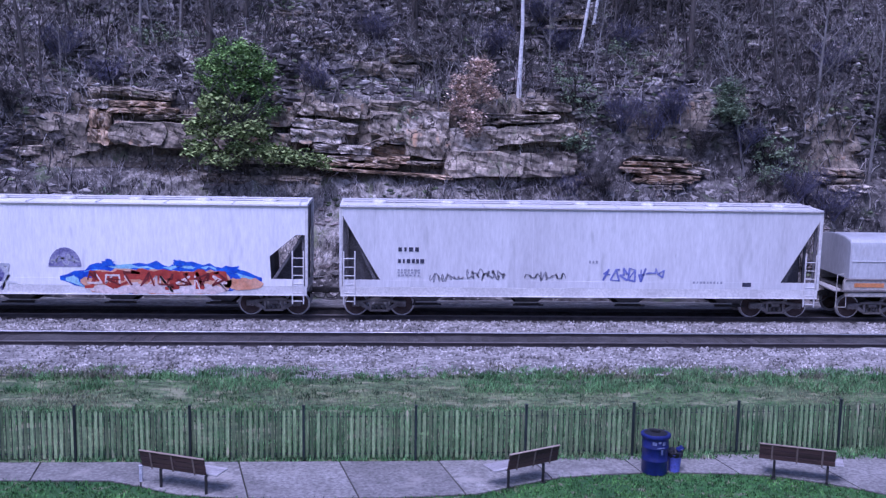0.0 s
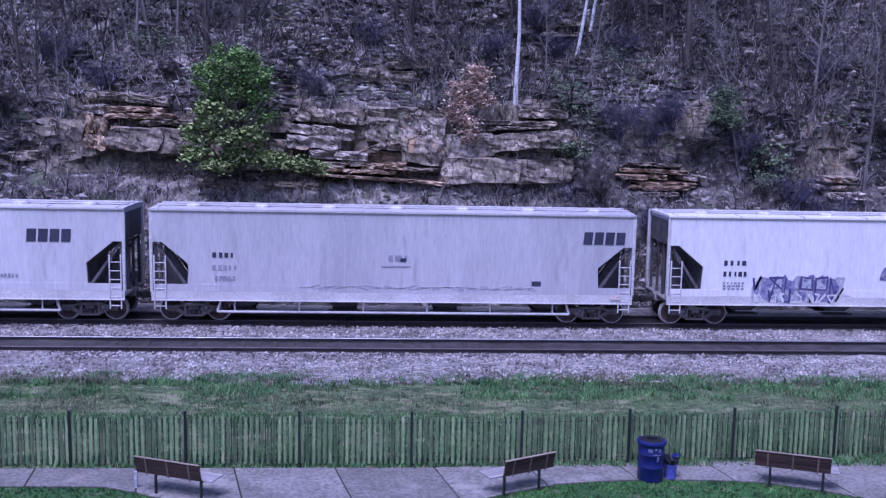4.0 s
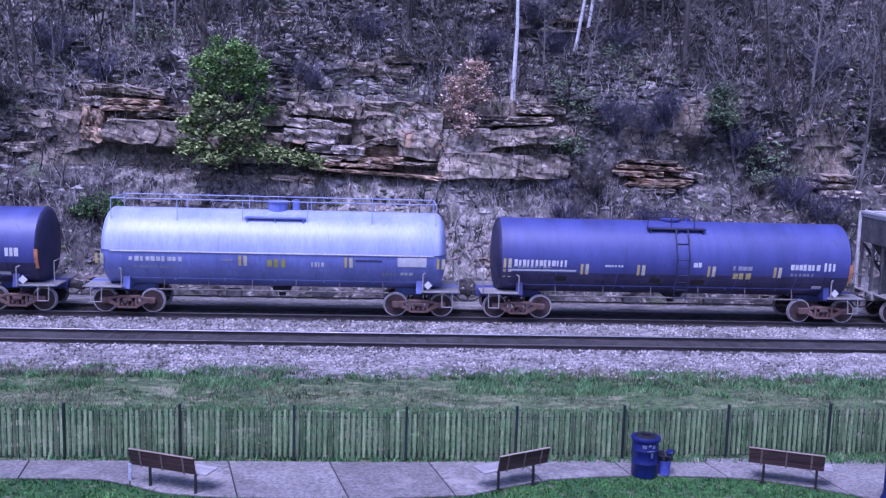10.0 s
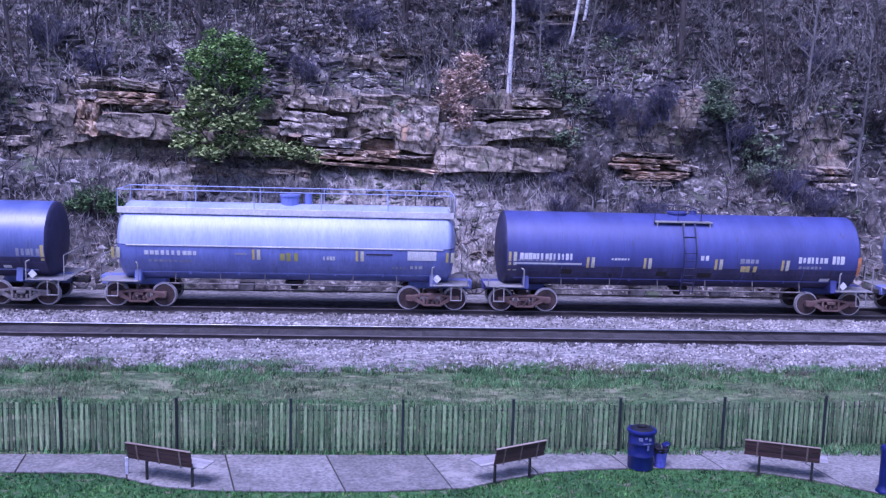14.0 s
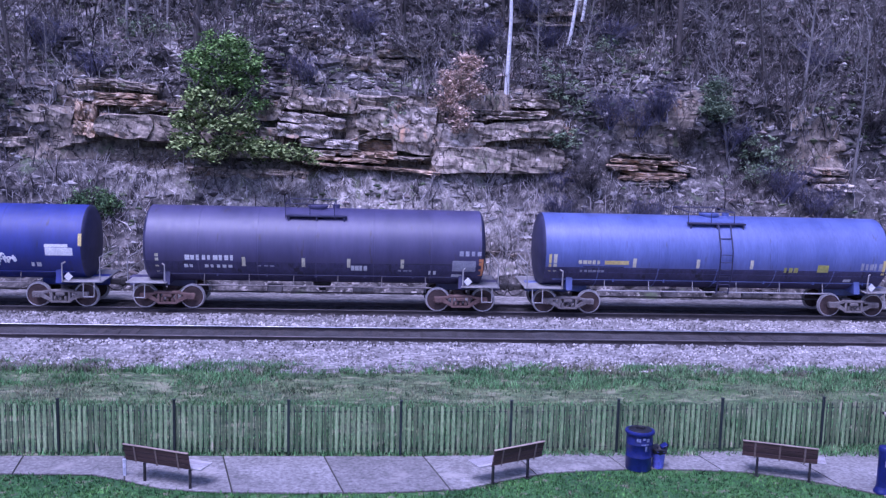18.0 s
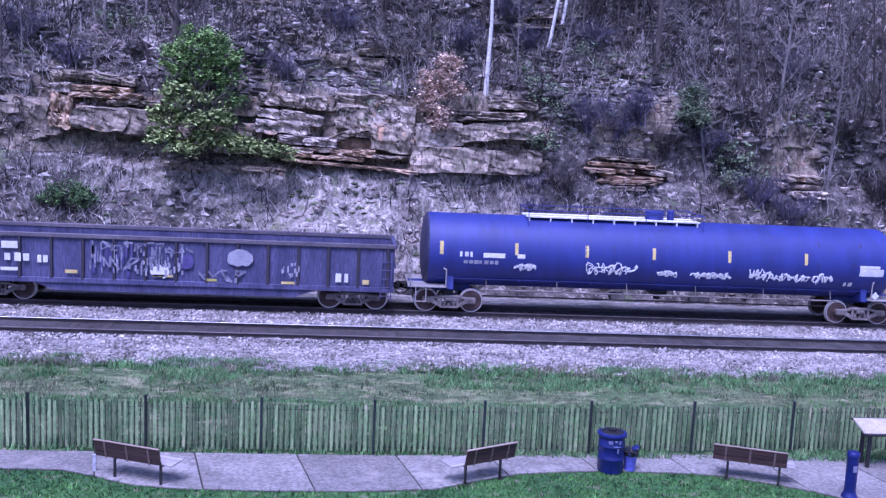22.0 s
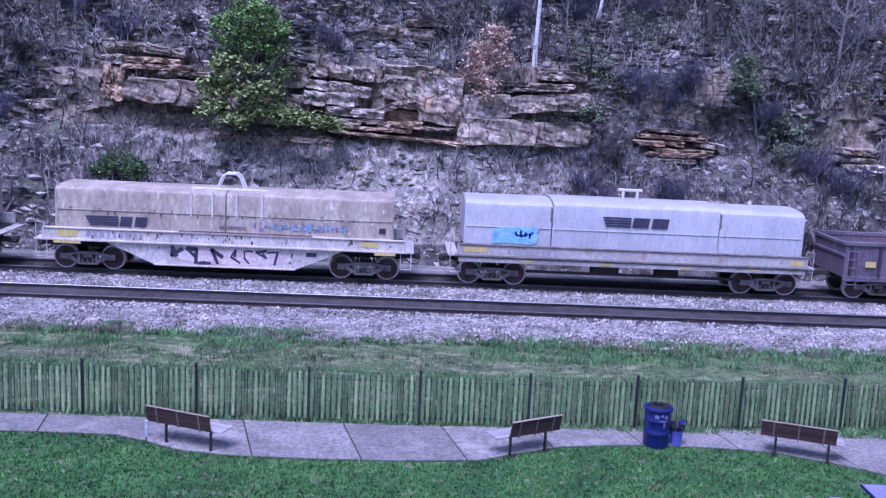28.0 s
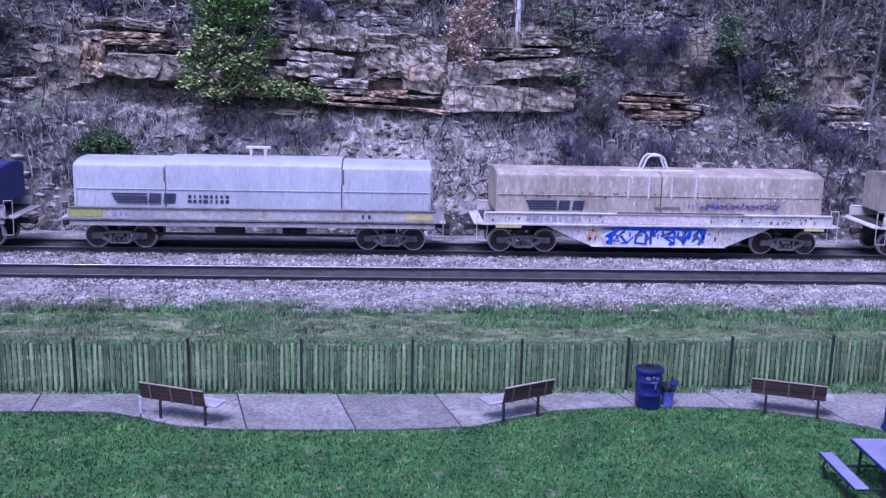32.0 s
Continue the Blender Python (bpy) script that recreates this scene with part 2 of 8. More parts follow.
# rolling stock
M_HOPPER = surface("hopper_paint", (0.60, 0.585, 0.60), (0.74, 0.725, 0.745), 0.48, scale=0.4, fine=7, bump=0.03, stretch=(1.6, 1, 0.3), fine_mix=0.15, spot=(0.52, 0.51, 0.52), spot_scale=0.9, spot_at=0.61, blotches=(((0.50, 0.49, 0.50), 3.2, 0.66),))
M_HOPPERGREYISH = surface("dulled_hopper_paint", (0.49, 0.48, 0.50), (0.63, 0.615, 0.635), 0.5, scale=0.4, fine=7, bump=0.03, stretch=(1.6, 1, 0.3), fine_mix=0.16, spot=(0.43, 0.42, 0.43), spot_scale=0.9, spot_at=0.61, blotches=(((0.40, 0.39, 0.40), 3.2, 0.66),))
M_HOPPERBRIGHT = surface("clean_hopper_paint", (0.82, 0.805, 0.815), (0.90, 0.882, 0.895), 0.45, scale=0.4, fine=7, bump=0.03, stretch=(1.6, 1, 0.3), fine_mix=0.14, spot=(0.66, 0.645, 0.655), spot_scale=0.9, spot_at=0.62, blotches=(((0.63, 0.61, 0.62), 3.2, 0.67),))
M_HOPPERSILL = surface("sill_paint", (0.550, 0.528, 0.517), (0.770, 0.748, 0.737), 0.55, scale=0.8, fine=10, bump=0.05, fine_mix=0.25)
M_HOPPERGREY = surface("slope_sheet", (0.24, 0.23, 0.225), (0.38, 0.365, 0.355), 0.6, scale=0.8, fine=10, bump=0.05, fine_mix=0.35)
# Shade of the hopper end bays is put into this colour, with dirt.
M_POCKET = surface("shaded_grimy_bay", (0.075, 0.07, 0.078), (0.17, 0.16, 0.168), 0.85, scale=1.5, fine=14, fine_mix=0.5)
M_TRUCK = surface("cast_steel_dirt", (0.105, 0.092, 0.09), (0.26, 0.235, 0.22), 0.85, scale=3, fine=20)
M_RUSTTRUCK = surface("rusty_cast_steel", (0.106, 0.062, 0.053), (0.206, 0.131, 0.110), 0.9, scale=3, fine=20)
M_WHEEL = surface("wheel_rust", (0.05, 0.033, 0.03), (0.12, 0.078, 0.07), 0.8, 0.1, scale=3, fine=20)
M_RIM = surface("wheel_rim", (0.46, 0.42, 0.41), (0.66, 0.62, 0.61), 0.5, 0.4, scale=3, fine=20)
M_UNDER = surface("underframe_dirt", (0.022, 0.02, 0.02), (0.05, 0.045, 0.042), 0.9, scale=2, fine=15)
M_TANKDARK = surface("blue_violet_tank_paint", (0.042, 0.049, 0.19), (0.073, 0.083, 0.295), 0.54, scale=0.6, fine=6, bump=0.03, fine_mix=0.2, stretch=(2.2, 1, 0.4), ior=1.75, spot=(0.05, 0.044, 0.11), spot_scale=1.4, spot_at=0.64)
# Lower tank band: underside shading put into the colour, together with road grime.
M_TANKGRIMESHADE = surface("grimy_shaded_lower_tank_paint", (0.040, 0.036, 0.088), (0.082, 0.073, 0.15), 0.7, scale=0.9, fine=7, bump=0.05, fine_mix=0.4, stretch=(1.4, 1, 0.5), spot=(0.03, 0.025, 0.045), spot_scale=1.6, spot_at=0.6)
M_TANKHEAD = surface("dark_tank_head", (0.022, 0.022, 0.055), (0.055, 0.052, 0.11), 0.6, scale=1.2, fine=8, bump=0.1, fine_mix=0.4)
M_TANKBROWN = surface("violet_black_tank_paint", (0.034, 0.029, 0.085), (0.066, 0.057, 0.138), 0.54, scale=0.6, fine=6, bump=0.03, fine_mix=0.2, stretch=(2.2, 1, 0.4), ior=1.75, spot=(0.036, 0.027, 0.044), spot_scale=1.4, spot_at=0.62)
M_TANKBLUE = surface("blue_tank_paint", (0.016, 0.024, 0.150), (0.030, 0.041, 0.235), 0.58, scale=0.6, fine=6, bump=0.03, fine_mix=0.2, stretch=(2.2, 1, 0.4), ior=1.6, spot=(0.02, 0.02, 0.07), spot_scale=1.4, spot_at=0.64)
M_TANKGREY = surface("blue_grey_tank_paint", (0.070, 0.092, 0.265), (0.125, 0.155, 0.38), 0.44, scale=0.6, fine=6, bump=0.03, fine_mix=0.25, stretch=(2.2, 1, 0.4), ior=1.9, spot=(0.065, 0.07, 0.14), spot_scale=1.4, spot_at=0.64)
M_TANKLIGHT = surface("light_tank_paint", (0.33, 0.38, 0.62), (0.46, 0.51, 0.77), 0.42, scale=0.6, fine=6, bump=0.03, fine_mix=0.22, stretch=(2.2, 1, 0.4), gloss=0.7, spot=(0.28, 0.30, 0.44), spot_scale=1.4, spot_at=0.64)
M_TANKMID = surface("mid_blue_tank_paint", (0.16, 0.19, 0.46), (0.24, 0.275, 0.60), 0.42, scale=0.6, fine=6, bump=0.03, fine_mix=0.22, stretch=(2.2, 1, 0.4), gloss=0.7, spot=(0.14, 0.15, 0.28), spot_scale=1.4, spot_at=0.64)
M_GONDOLA = surface("oxide_gondola_paint", (0.052, 0.052, 0.125), (0.115, 0.112, 0.225), 0.75, scale=0.9, fine=9, fine_mix=0.55, stretch=(2.2, 1, 0.35), spot=(0.17, 0.155, 0.21), spot_scale=2.2, spot_at=0.66)
M_REDGONDOLA = surface("red_brown_gondola_paint", (0.105, 0.082, 0.115), (0.20, 0.155, 0.195), 0.75, scale=0.7, fine=9, fine_mix=0.45, stretch=(1.5, 1, 0.4), spot=(0.21, 0.16, 0.18), spot_scale=2.0, spot_at=0.68)
M_SMEAR = surface("thin_pale_smear", (0.12, 0.12, 0.19), (0.34, 0.34, 0.42), 0.7, scale=3.0, fine=10, bump=0, fine_mix=0.5)
# Gondola stakes: their shadow side is put into this darker colour.
M_STAKESHADE = surface("shaded_stake_paint", (0.022, 0.02, 0.032), (0.06, 0.052, 0.07), 0.85, scale=2, fine=14, fine_mix=0.5)
# Light on top of the gondola chords is put into this paint.
M_CHORD = surface("toplit_chord_paint", (0.085, 0.075, 0.10), (0.17, 0.15, 0.175), 0.8, scale=1.2, fine=12, fine_mix=0.4, stretch=(0.5, 1, 1))
M_SCRAP = surface("orange_scrap_load", (0.36, 0.22, 0.15), (0.60, 0.42, 0.31), 0.9, scale=2.5, fine=14, bump=0.6)
M_SILVER = surface("silver_hood", (0.40, 0.40, 0.42), (0.54, 0.54, 0.56), 0.45, scale=0.6, fine=9, bump=0.03, stretch=(1.2, 1, 0.4), fine_mix=0.2, spot=(0.38, 0.365, 0.365), spot_scale=1.5)
M_TANHOOD = surface("weathered_tan_hood", (0.30, 0.25, 0.195), (0.52, 0.45, 0.36), 0.7, scale=0.9, fine=6, stretch=(1.3, 1, 0.6), fine_mix=0.35, spot=(0.62, 0.56, 0.49), spot_scale=3.4, spot_at=0.62, blotches=(((0.33, 0.20, 0.115), 1.1, 0.65), ((0.40, 0.375, 0.40), 0.8, 0.64), ((0.17, 0.14, 0.12), 2.6, 0.67)))
M_CREAM = surface("dull_sill_paint", (0.40, 0.375, 0.35), (0.56, 0.53, 0.495), 0.65, scale=0.8, fine=9, fine_mix=0.35, spot=(0.33, 0.26, 0.19), spot_scale=2.2, spot_at=0.60, blotches=(((0.56, 0.44, 0.24), 1.2, 0.66), ((0.18, 0.16, 0.155), 3.0, 0.65)))
M_BELLY = surface("pale_belly_paint", (0.50, 0.46, 0.42), (0.72, 0.67, 0.62), 0.6, scale=1.0, fine=9, fine_mix=0.4, stretch=(1.6, 1, 0.8), spot=(0.40, 0.27, 0.16), spot_scale=2.4, spot_at=0.62, blotches=(((0.68, 0.50, 0.24), 1.3, 0.67), ((0.27, 0.24, 0.245), 3.6, 0.65)))
M_BLUEHOOD = surface("blue_hood", (0.03, 0.04, 0.17), (0.05, 0.06, 0.24), 0.5, scale=0.6, fine=9, bump=0.03)
M_YELLOW = surface("yellow_reflector", (0.58, 0.45, 0.14), (0.72, 0.60, 0.24), 0.5, scale=3)
M_TAPE = surface("cream_reflector_tape", (0.58, 0.54, 0.36), (0.72, 0.69, 0.50), 0.5, scale=4)
M_OLIVE = surface("olive_placard", (0.38, 0.36, 0.08), (0.5, 0.48, 0.14), 0.6, scale=3)
M_ORANGE = surface("orange_paint", (0.55, 0.20, 0.06), (0.72, 0.30, 0.12), 0.6, scale=3)
M_WHITE = surface("white_lettering", (0.66, 0.66, 0.66), (0.82, 0.82, 0.82), 0.6, scale=3)
M_DARKPRINT = surface("dark_lettering", (0.03, 0.03, 0.06), (0.06, 0.06, 0.10), 0.6, scale=3)
M_GREYPRINT = surface("faded_lettering", (0.30, 0.30, 0.36), (0.42, 0.42, 0.48), 0.6, scale=3)
M_SPRAYBLUE = surface("blue_spray", (0.015, 0.05, 0.50), (0.04, 0.16, 0.70), 0.5, scale=2.5, fine=12, bump=0)
M_SPRAYRED = surface("red_spray", (0.30, 0.025, 0.02), (0.50, 0.07, 0.04), 0.5, scale=2.5, fine=12, bump=0)
M_FAINT = surface("almost_gone_spray", (0.27, 0.265, 0.31), (0.38, 0.375, 0.42), 0.6, scale=3)
M_SPRAYFADED = surface("faded_blue_spray", (0.12, 0.14, 0.46), (0.28, 0.30, 0.60), 0.5, scale=3, fine=12, bump=0)
M_SPRAYDEEP = surface("deep_red_spray", (0.12, 0.012, 0.015), (0.22, 0.03, 0.03), 0.5, scale=2.5, fine=12, bump=0)
M_SPRAYORANGE = surface("salmon_spray", (0.62, 0.26, 0.13), (0.78, 0.46, 0.32), 0.5, scale=1.6, fine=9, bump=0)
M_SPRAYPALE = surface("pale_pink_spray", (0.70, 0.55, 0.52), (0.80, 0.70, 0.68), 0.5, scale=1.6, fine=9, bump=0)
M_SPRAYCYAN = surface("cyan_spray", (0.18, 0.45, 0.66), (0.40, 0.68, 0.80), 0.5, scale=2.2, fine=12, bump=0)
M_SPRAYVIOLET = surface("grey_violet_spray", (0.13, 0.12, 0.30), (0.42, 0.40, 0.56), 0.5, scale=5.0, fine=14, bump=0, fine_mix=0.5)
M_SPRAYINK = surface("dark_violet_spray", (0.06, 0.05, 0.17), (0.12, 0.10, 0.26), 0.5, scale=3)
M_SPRAYTEAL = surface("teal_spray", (0.09, 0.25, 0.28), (0.26, 0.46, 0.47), 0.6, scale=4, fine=14, bump=0, fine_mix=0.5)


# ---- mesh helpers ----


class Geo:
    """Collects corners and faces of one mesh."""

    def __init__(self):
        self.v, self.f, self.mi, self.cur = [], [], [], 0

    def add(self, verts, faces):
        k = len(self.v)
        self.v.extend(verts)
        self.f.extend([tuple(i + k for i in q) for q in faces])
        self.mi.extend([self.cur] * len(faces))
        return self

    def box(self, x, y, z, sx, sy, sz, c=0.0, rz=0.0, ry=0.0):
        """A box about its centre, with its edges cut by c."""
        hx, hy, hz = sx / 2, sy / 2, sz / 2
        if not c:
            vs = [(a * hx, b * hy, d * hz) for a in (-1, 1) for b in (-1, 1) for d in (-1, 1)]
            fs = [(0, 1, 3, 2), (4, 6, 7, 5), (0, 4, 5, 1), (2, 3, 7, 6), (0, 2, 6, 4), (1, 5, 7, 3)]
        else:
            c = min(c, hx * 0.9, hy * 0.9, hz * 0.9)
            vs, ix = [], {}
            for a in (-1, 1):
                for b in (-1, 1):
                    for d in (-1, 1):
                        for ax, p in enumerate(((a * hx, b * (hy - c), d * (hz - c)), (a * (hx - c), b * hy, d * (hz - c)), (a * (hx - c), b * (hy - c), d * hz))):
                            ix[a, b, d, ax] = len(vs)
                            vs.append(p)
            fs = []
            for ax in range(3):
                o = [k for k in range(3) if k != ax]
                for s in (-1, 1):
                    q = []
                    for u, w in ((-1, -1), (1, -1), (1, 1), (-1, 1)):
                        k = [0, 0, 0]
                        k[ax], k[o[0]], k[o[1]] = s, u, w
                        q.append(ix[(*k, ax)])
                    fs.append(tuple(q if (s > 0) != (ax == 1) else q[::-1]))
                for u in (-1, 1):
                    for w in (-1, 1):
                        k0, k1 = [0, 0, 0], [0, 0, 0]
                        k0[ax], k1[ax] = -1, 1
                        k0[o[0]] = k1[o[0]] = u
                        k0[o[1]] = k1[o[1]] = w
                        fs.append((ix[(*k0, o[0])], ix[(*k1, o[0])], ix[(*k1, o[1])], ix[(*k0, o[1])]))
            for a in (-1, 1):
                for b in (-1, 1):
                    for d in (-1, 1):
                        fs.append((ix[a, b, d, 0], ix[a, b, d, 1], ix[a, b, d, 2]))
        cz, sn, cy, sy_ = math.cos(rz), math.sin(rz), math.cos(ry), math.sin(ry)
        out = []
        for px, py, pz in vs:
            px, pz = px * cy + pz * sy_, -px * sy_ + pz * cy
            out.append((x + px * cz - py * sn, y + px * sn + py * cz, z + pz))
        return self.add(out, fs)

    def tube(self, p0, p1, r0, r1=None, n=8, cap=True):
        r1 = r0 if r1 is None else r1
        a, b = Vector(p0), Vector(p1)
        d = (b - a).normalized()
        u = d.orthogonal().normalized()
        w = d.cross(u)
        ring = [(math.cos(i * math.tau / n), math.sin(i * math.tau / n)) for i in range(n)]
        vs = [tuple(a + (u * c + w * s) * r0) for c, s in ring] + [tuple(b + (u * c + w * s) * r1) for c, s in ring]
        fs = [(i, (i + 1) % n, n + (i + 1) % n, n + i) for i in range(n)]
        if cap:
            fs += [tuple(range(n))[::-1], tuple(range(n, 2 * n))]
        return self.add(vs, fs)

    def pipe(self, pts, r, n=6):
        for a, b in zip(pts, pts[1:]):
            self.tube(a, b, r, r, n)
        return self

    def lathe(self, prof, axis="x", at=(0, 0, 0), n=24, a0=0.0, a1=math.tau):
        """prof: (along, radius) pairs turned about an axis."""
        full = abs(a1 - a0 - math.tau) < 1e-6
        m = n if full else n + 1
        vs = []
        for t, r in prof:
            for i in range(m):
                a = a0 + (a1 - a0) * i / n
                c, s = r * math.cos(a), r * math.sin(a)
                p = {"x": (t, c, s), "y": (s, t, c), "z": (c, s, t)}[axis]
                vs.append((at[0] + p[0], at[1] + p[1], at[2] + p[2]))
        fs = []
        for j in range(len(prof) - 1):
            for i in range(n):
                k = (i + 1) % m
                fs.append((j * m + i, j * m + k, (j + 1) * m + k, (j + 1) * m + i))
        return self.add(vs, fs)

    def prism(self, poly, axis, lo, hi):
        """A flat outline drawn out along an axis: x (outline in y, z), y (in x, z), z (in x, y)."""
        n = len(poly)
        put = {"x": lambda t, a, b: (t, a, b), "y": lambda t, a, b: (a, t, b), "z": lambda t, a, b: (a, b, t)}[axis]
        vs = [put(lo, a, b) for a, b in poly] + [put(hi, a, b) for a, b in poly]
        fs = [(i, (i + 1) % n, n + (i + 1) % n, n + i) for i in range(n)]
        fs += [tuple(range(n))[::-1], tuple(range(n, 2 * n))]
        return self.add(vs, fs)

    def mesh(self, name, mats, angle=38):
        me = bpy.data.meshes.new(name)
        me.from_pydata([tuple(map(float, p)) for p in self.v], [], self.f)
        for m in mats if isinstance(mats, (list, tuple)) else [mats]:
            me.materials.append(m)
        if max(self.mi, default=0):
            me.polygons.foreach_set("material_index", self.mi)
        bm = bmesh.new()
        bm.from_mesh(me)
        bmesh.ops.recalc_face_normals(bm, faces=bm.faces)
        bm.to_mesh(me)
        bm.free()
        me.polygons.foreach_set("use_smooth", [True] * len(me.polygons))
        me.set_sharp_from_angle(angle=radians(angle))
        return me


def raw_mesh(name, verts, faces, mat, smooth=False):
    me = bpy.data.meshes.new(name)
    me.from_pydata(verts, [], faces)
    me.materials.append(mat)
    if smooth:
        me.polygons.foreach_set("use_smooth", [True] * len(me.polygons))
    me.update()
    return me


def quad_mesh(name, verts, quads, mat):
    """A large mesh from arrays of corners and of four-cornered faces."""
    me = bpy.data.meshes.new(name)
    me.vertices.add(len(verts))
    me.vertices.foreach_set("co", np.ascontiguousarray(verts, dtype=np.float32).ravel())
    me.loops.add(quads.size)
    me.loops.foreach_set("vertex_index", np.ascontiguousarray(quads, dtype=np.int32).ravel())
    me.polygons.add(len(quads))
    me.polygons.foreach_set("loop_start", np.arange(0, quads.size, 4, dtype=np.int32))
    me.materials.append(mat)
    me.update(calc_edges=True)
    return me


def part(name, geo, mats, parent, label="", at=(0, 0, 0)):
    """One mesh object under a thing or a part; geo may be a Geo or a mesh that pieces share."""
    ob = new(name, geo.mesh(name, mats) if isinstance(geo, Geo) else geo)
    ob.parent, ob.location = parent, at
    return tagged(ob, label)


def thing(name, label, category, group="", kind="", at=(0, 0, 0), rz=0.0, geo=None, mats=None):
    ob = new(name, geo.mesh(name, mats) if isinstance(geo, Geo) else geo)
    ob.location, ob.rotation_euler = at, (0, 0, rz)
    return tagged(ob, label, category, group, kind)


RNG = np.random.default_rng(7)


def lattice(x, y, z, seed):
    """Smooth value noise in 0..1 for arrays."""
    def h(i, j, k):
        n = (i * 374761393 + j * 668265263 + k * 2147483647 + seed * 1274126177) & 0xFFFFFFFF
        n = ((n ^ (n >> 13)) * 1274126177) & 0xFFFFFFFF
        return ((n ^ (n >> 16)) & 0xFFFF) / 65535.0
    xi, yi, zi = np.floor(x).astype(np.int64), np.floor(y).astype(np.int64), np.floor(z).astype(np.int64)
    fx, fy, fz = x - xi, y - yi, z - zi
    fx, fy, fz = (f * f * (3 - 2 * f) for f in (fx, fy, fz))
    out = 0
    for a in (0, 1):
        for b in (0, 1):
            for c in (0, 1):
                out = out + h(xi + a, yi + b, zi + c) * (fx if a else 1 - fx) * (fy if b else 1 - fy) * (fz if c else 1 - fz)
    return out


# ---- the hill behind the tracks ----
HILL_Y = [41.4, 42.2, 46.0, 46.4, 47.1, 48.4, 70.0, 110.0, 170.0, 420.0, 1600.0]
HILL_Z = [-0.1, 0.5, 5.0, 5.3, 8.8, 9.5, 29.0, 55.0, 72.0, 80.0, 60.0]


def hill_z(y):
    return float(np.interp(y, HILL_Y, HILL_Z))


def hill_y(z):
    return float(np.interp(z, HILL_Z[:10], HILL_Y[:10]))


def hill_rows():
    ys = [41.4, 41.8]
    y, z = 42.2, 0.5
    pts = [(a, hill_z(a)) for a in ys]
    for y in np.linspace(42.2, 46.4, 34):
        pts.append((y, hill_z(y)))
    for z in np.linspace(5.35, 9.0, 40):
        pts.append((hill_y(z), z))
    for y in np.linspace(47.4, 60, 70):
        pts.append((y, hill_z(y)))
    for y in (62, 66, 70, 80, 95, 110, 140, 170, 260, 420, 900, 1600):
        pts.append((y, hill_z(y)))
    return np.array(pts)


def rock_share(x):
    """Where along the hill the sandstone stands bare: 0 to 1."""
    return np.interp(x, [-40, -19, -15, -14, -9.4, -8.6, -5, -4, 8.8, 9.6, 11.2, 11.8, 15.2, 16, 20.2, 20.8, 22.6, 23.4, 40], [0.2, 0.25, 0.5, 1, 1, 0.4, 0.5, 1, 1, 0.25, 0.3, 0.8, 0.8, 0.2, 0.2, 0.6, 0.6, 0.2, 0.2])


def hill_shift(x, y, z):
    """How far the face is pushed towards the tracks, and up, at that place."""
    band = np.clip((z - 4.7) / 0.6, 0, 1) * np.clip((9.9 - z) / 1.2, 0, 1)
    bare = band * rock_share(x)
    joint = np.floor(x * 0.42 + 0.9 * lattice(z * 0.55, x * 0.2, z * 0, 8))
    layer = np.floor(z * 1.25 + 1.6 * lattice(x * 0.10, z * 0, z * 0, 5) + 0.5 * lattice(z * 0.9, z * 0, z * 0, 6) + 1.3 * lattice(joint * 1.0, z * 0, z * 0, 7))
    step = lattice(x * 0.30, layer, layer * 0, 11) * 0.7 - 0.85
    block = lattice(np.floor(x * 0.55 + lattice(x * 0, layer, layer, 4) * 7), layer, layer * 0, 21) * 0.3
    rough = (lattice(x * 0.16, y * 0.2, z * 0.16, 2) - 0.5) * 2.6 + (lattice(x * 0.5, y * 0.5, z * 0.5, 3) - 0.5) * 1.6 + (lattice(x * 1.6, y * 1.6, z * 1.6, 9) - 0.5) * 0.7
    low = np.clip((y - 41.4) / 2.0, 0, 1)
    amount = bare * (step + block) + rough * low * (1 - 0.6 * bare)
    return amount, low * (1 - bare) * ((lattice(x * 0.9, y * 0.9, z * 0.3, 13) - 0.5) * 0.8 + (lattice(x * 2.6, y * 2.6, z * 0.9, 14) - 0.5) * 0.3)


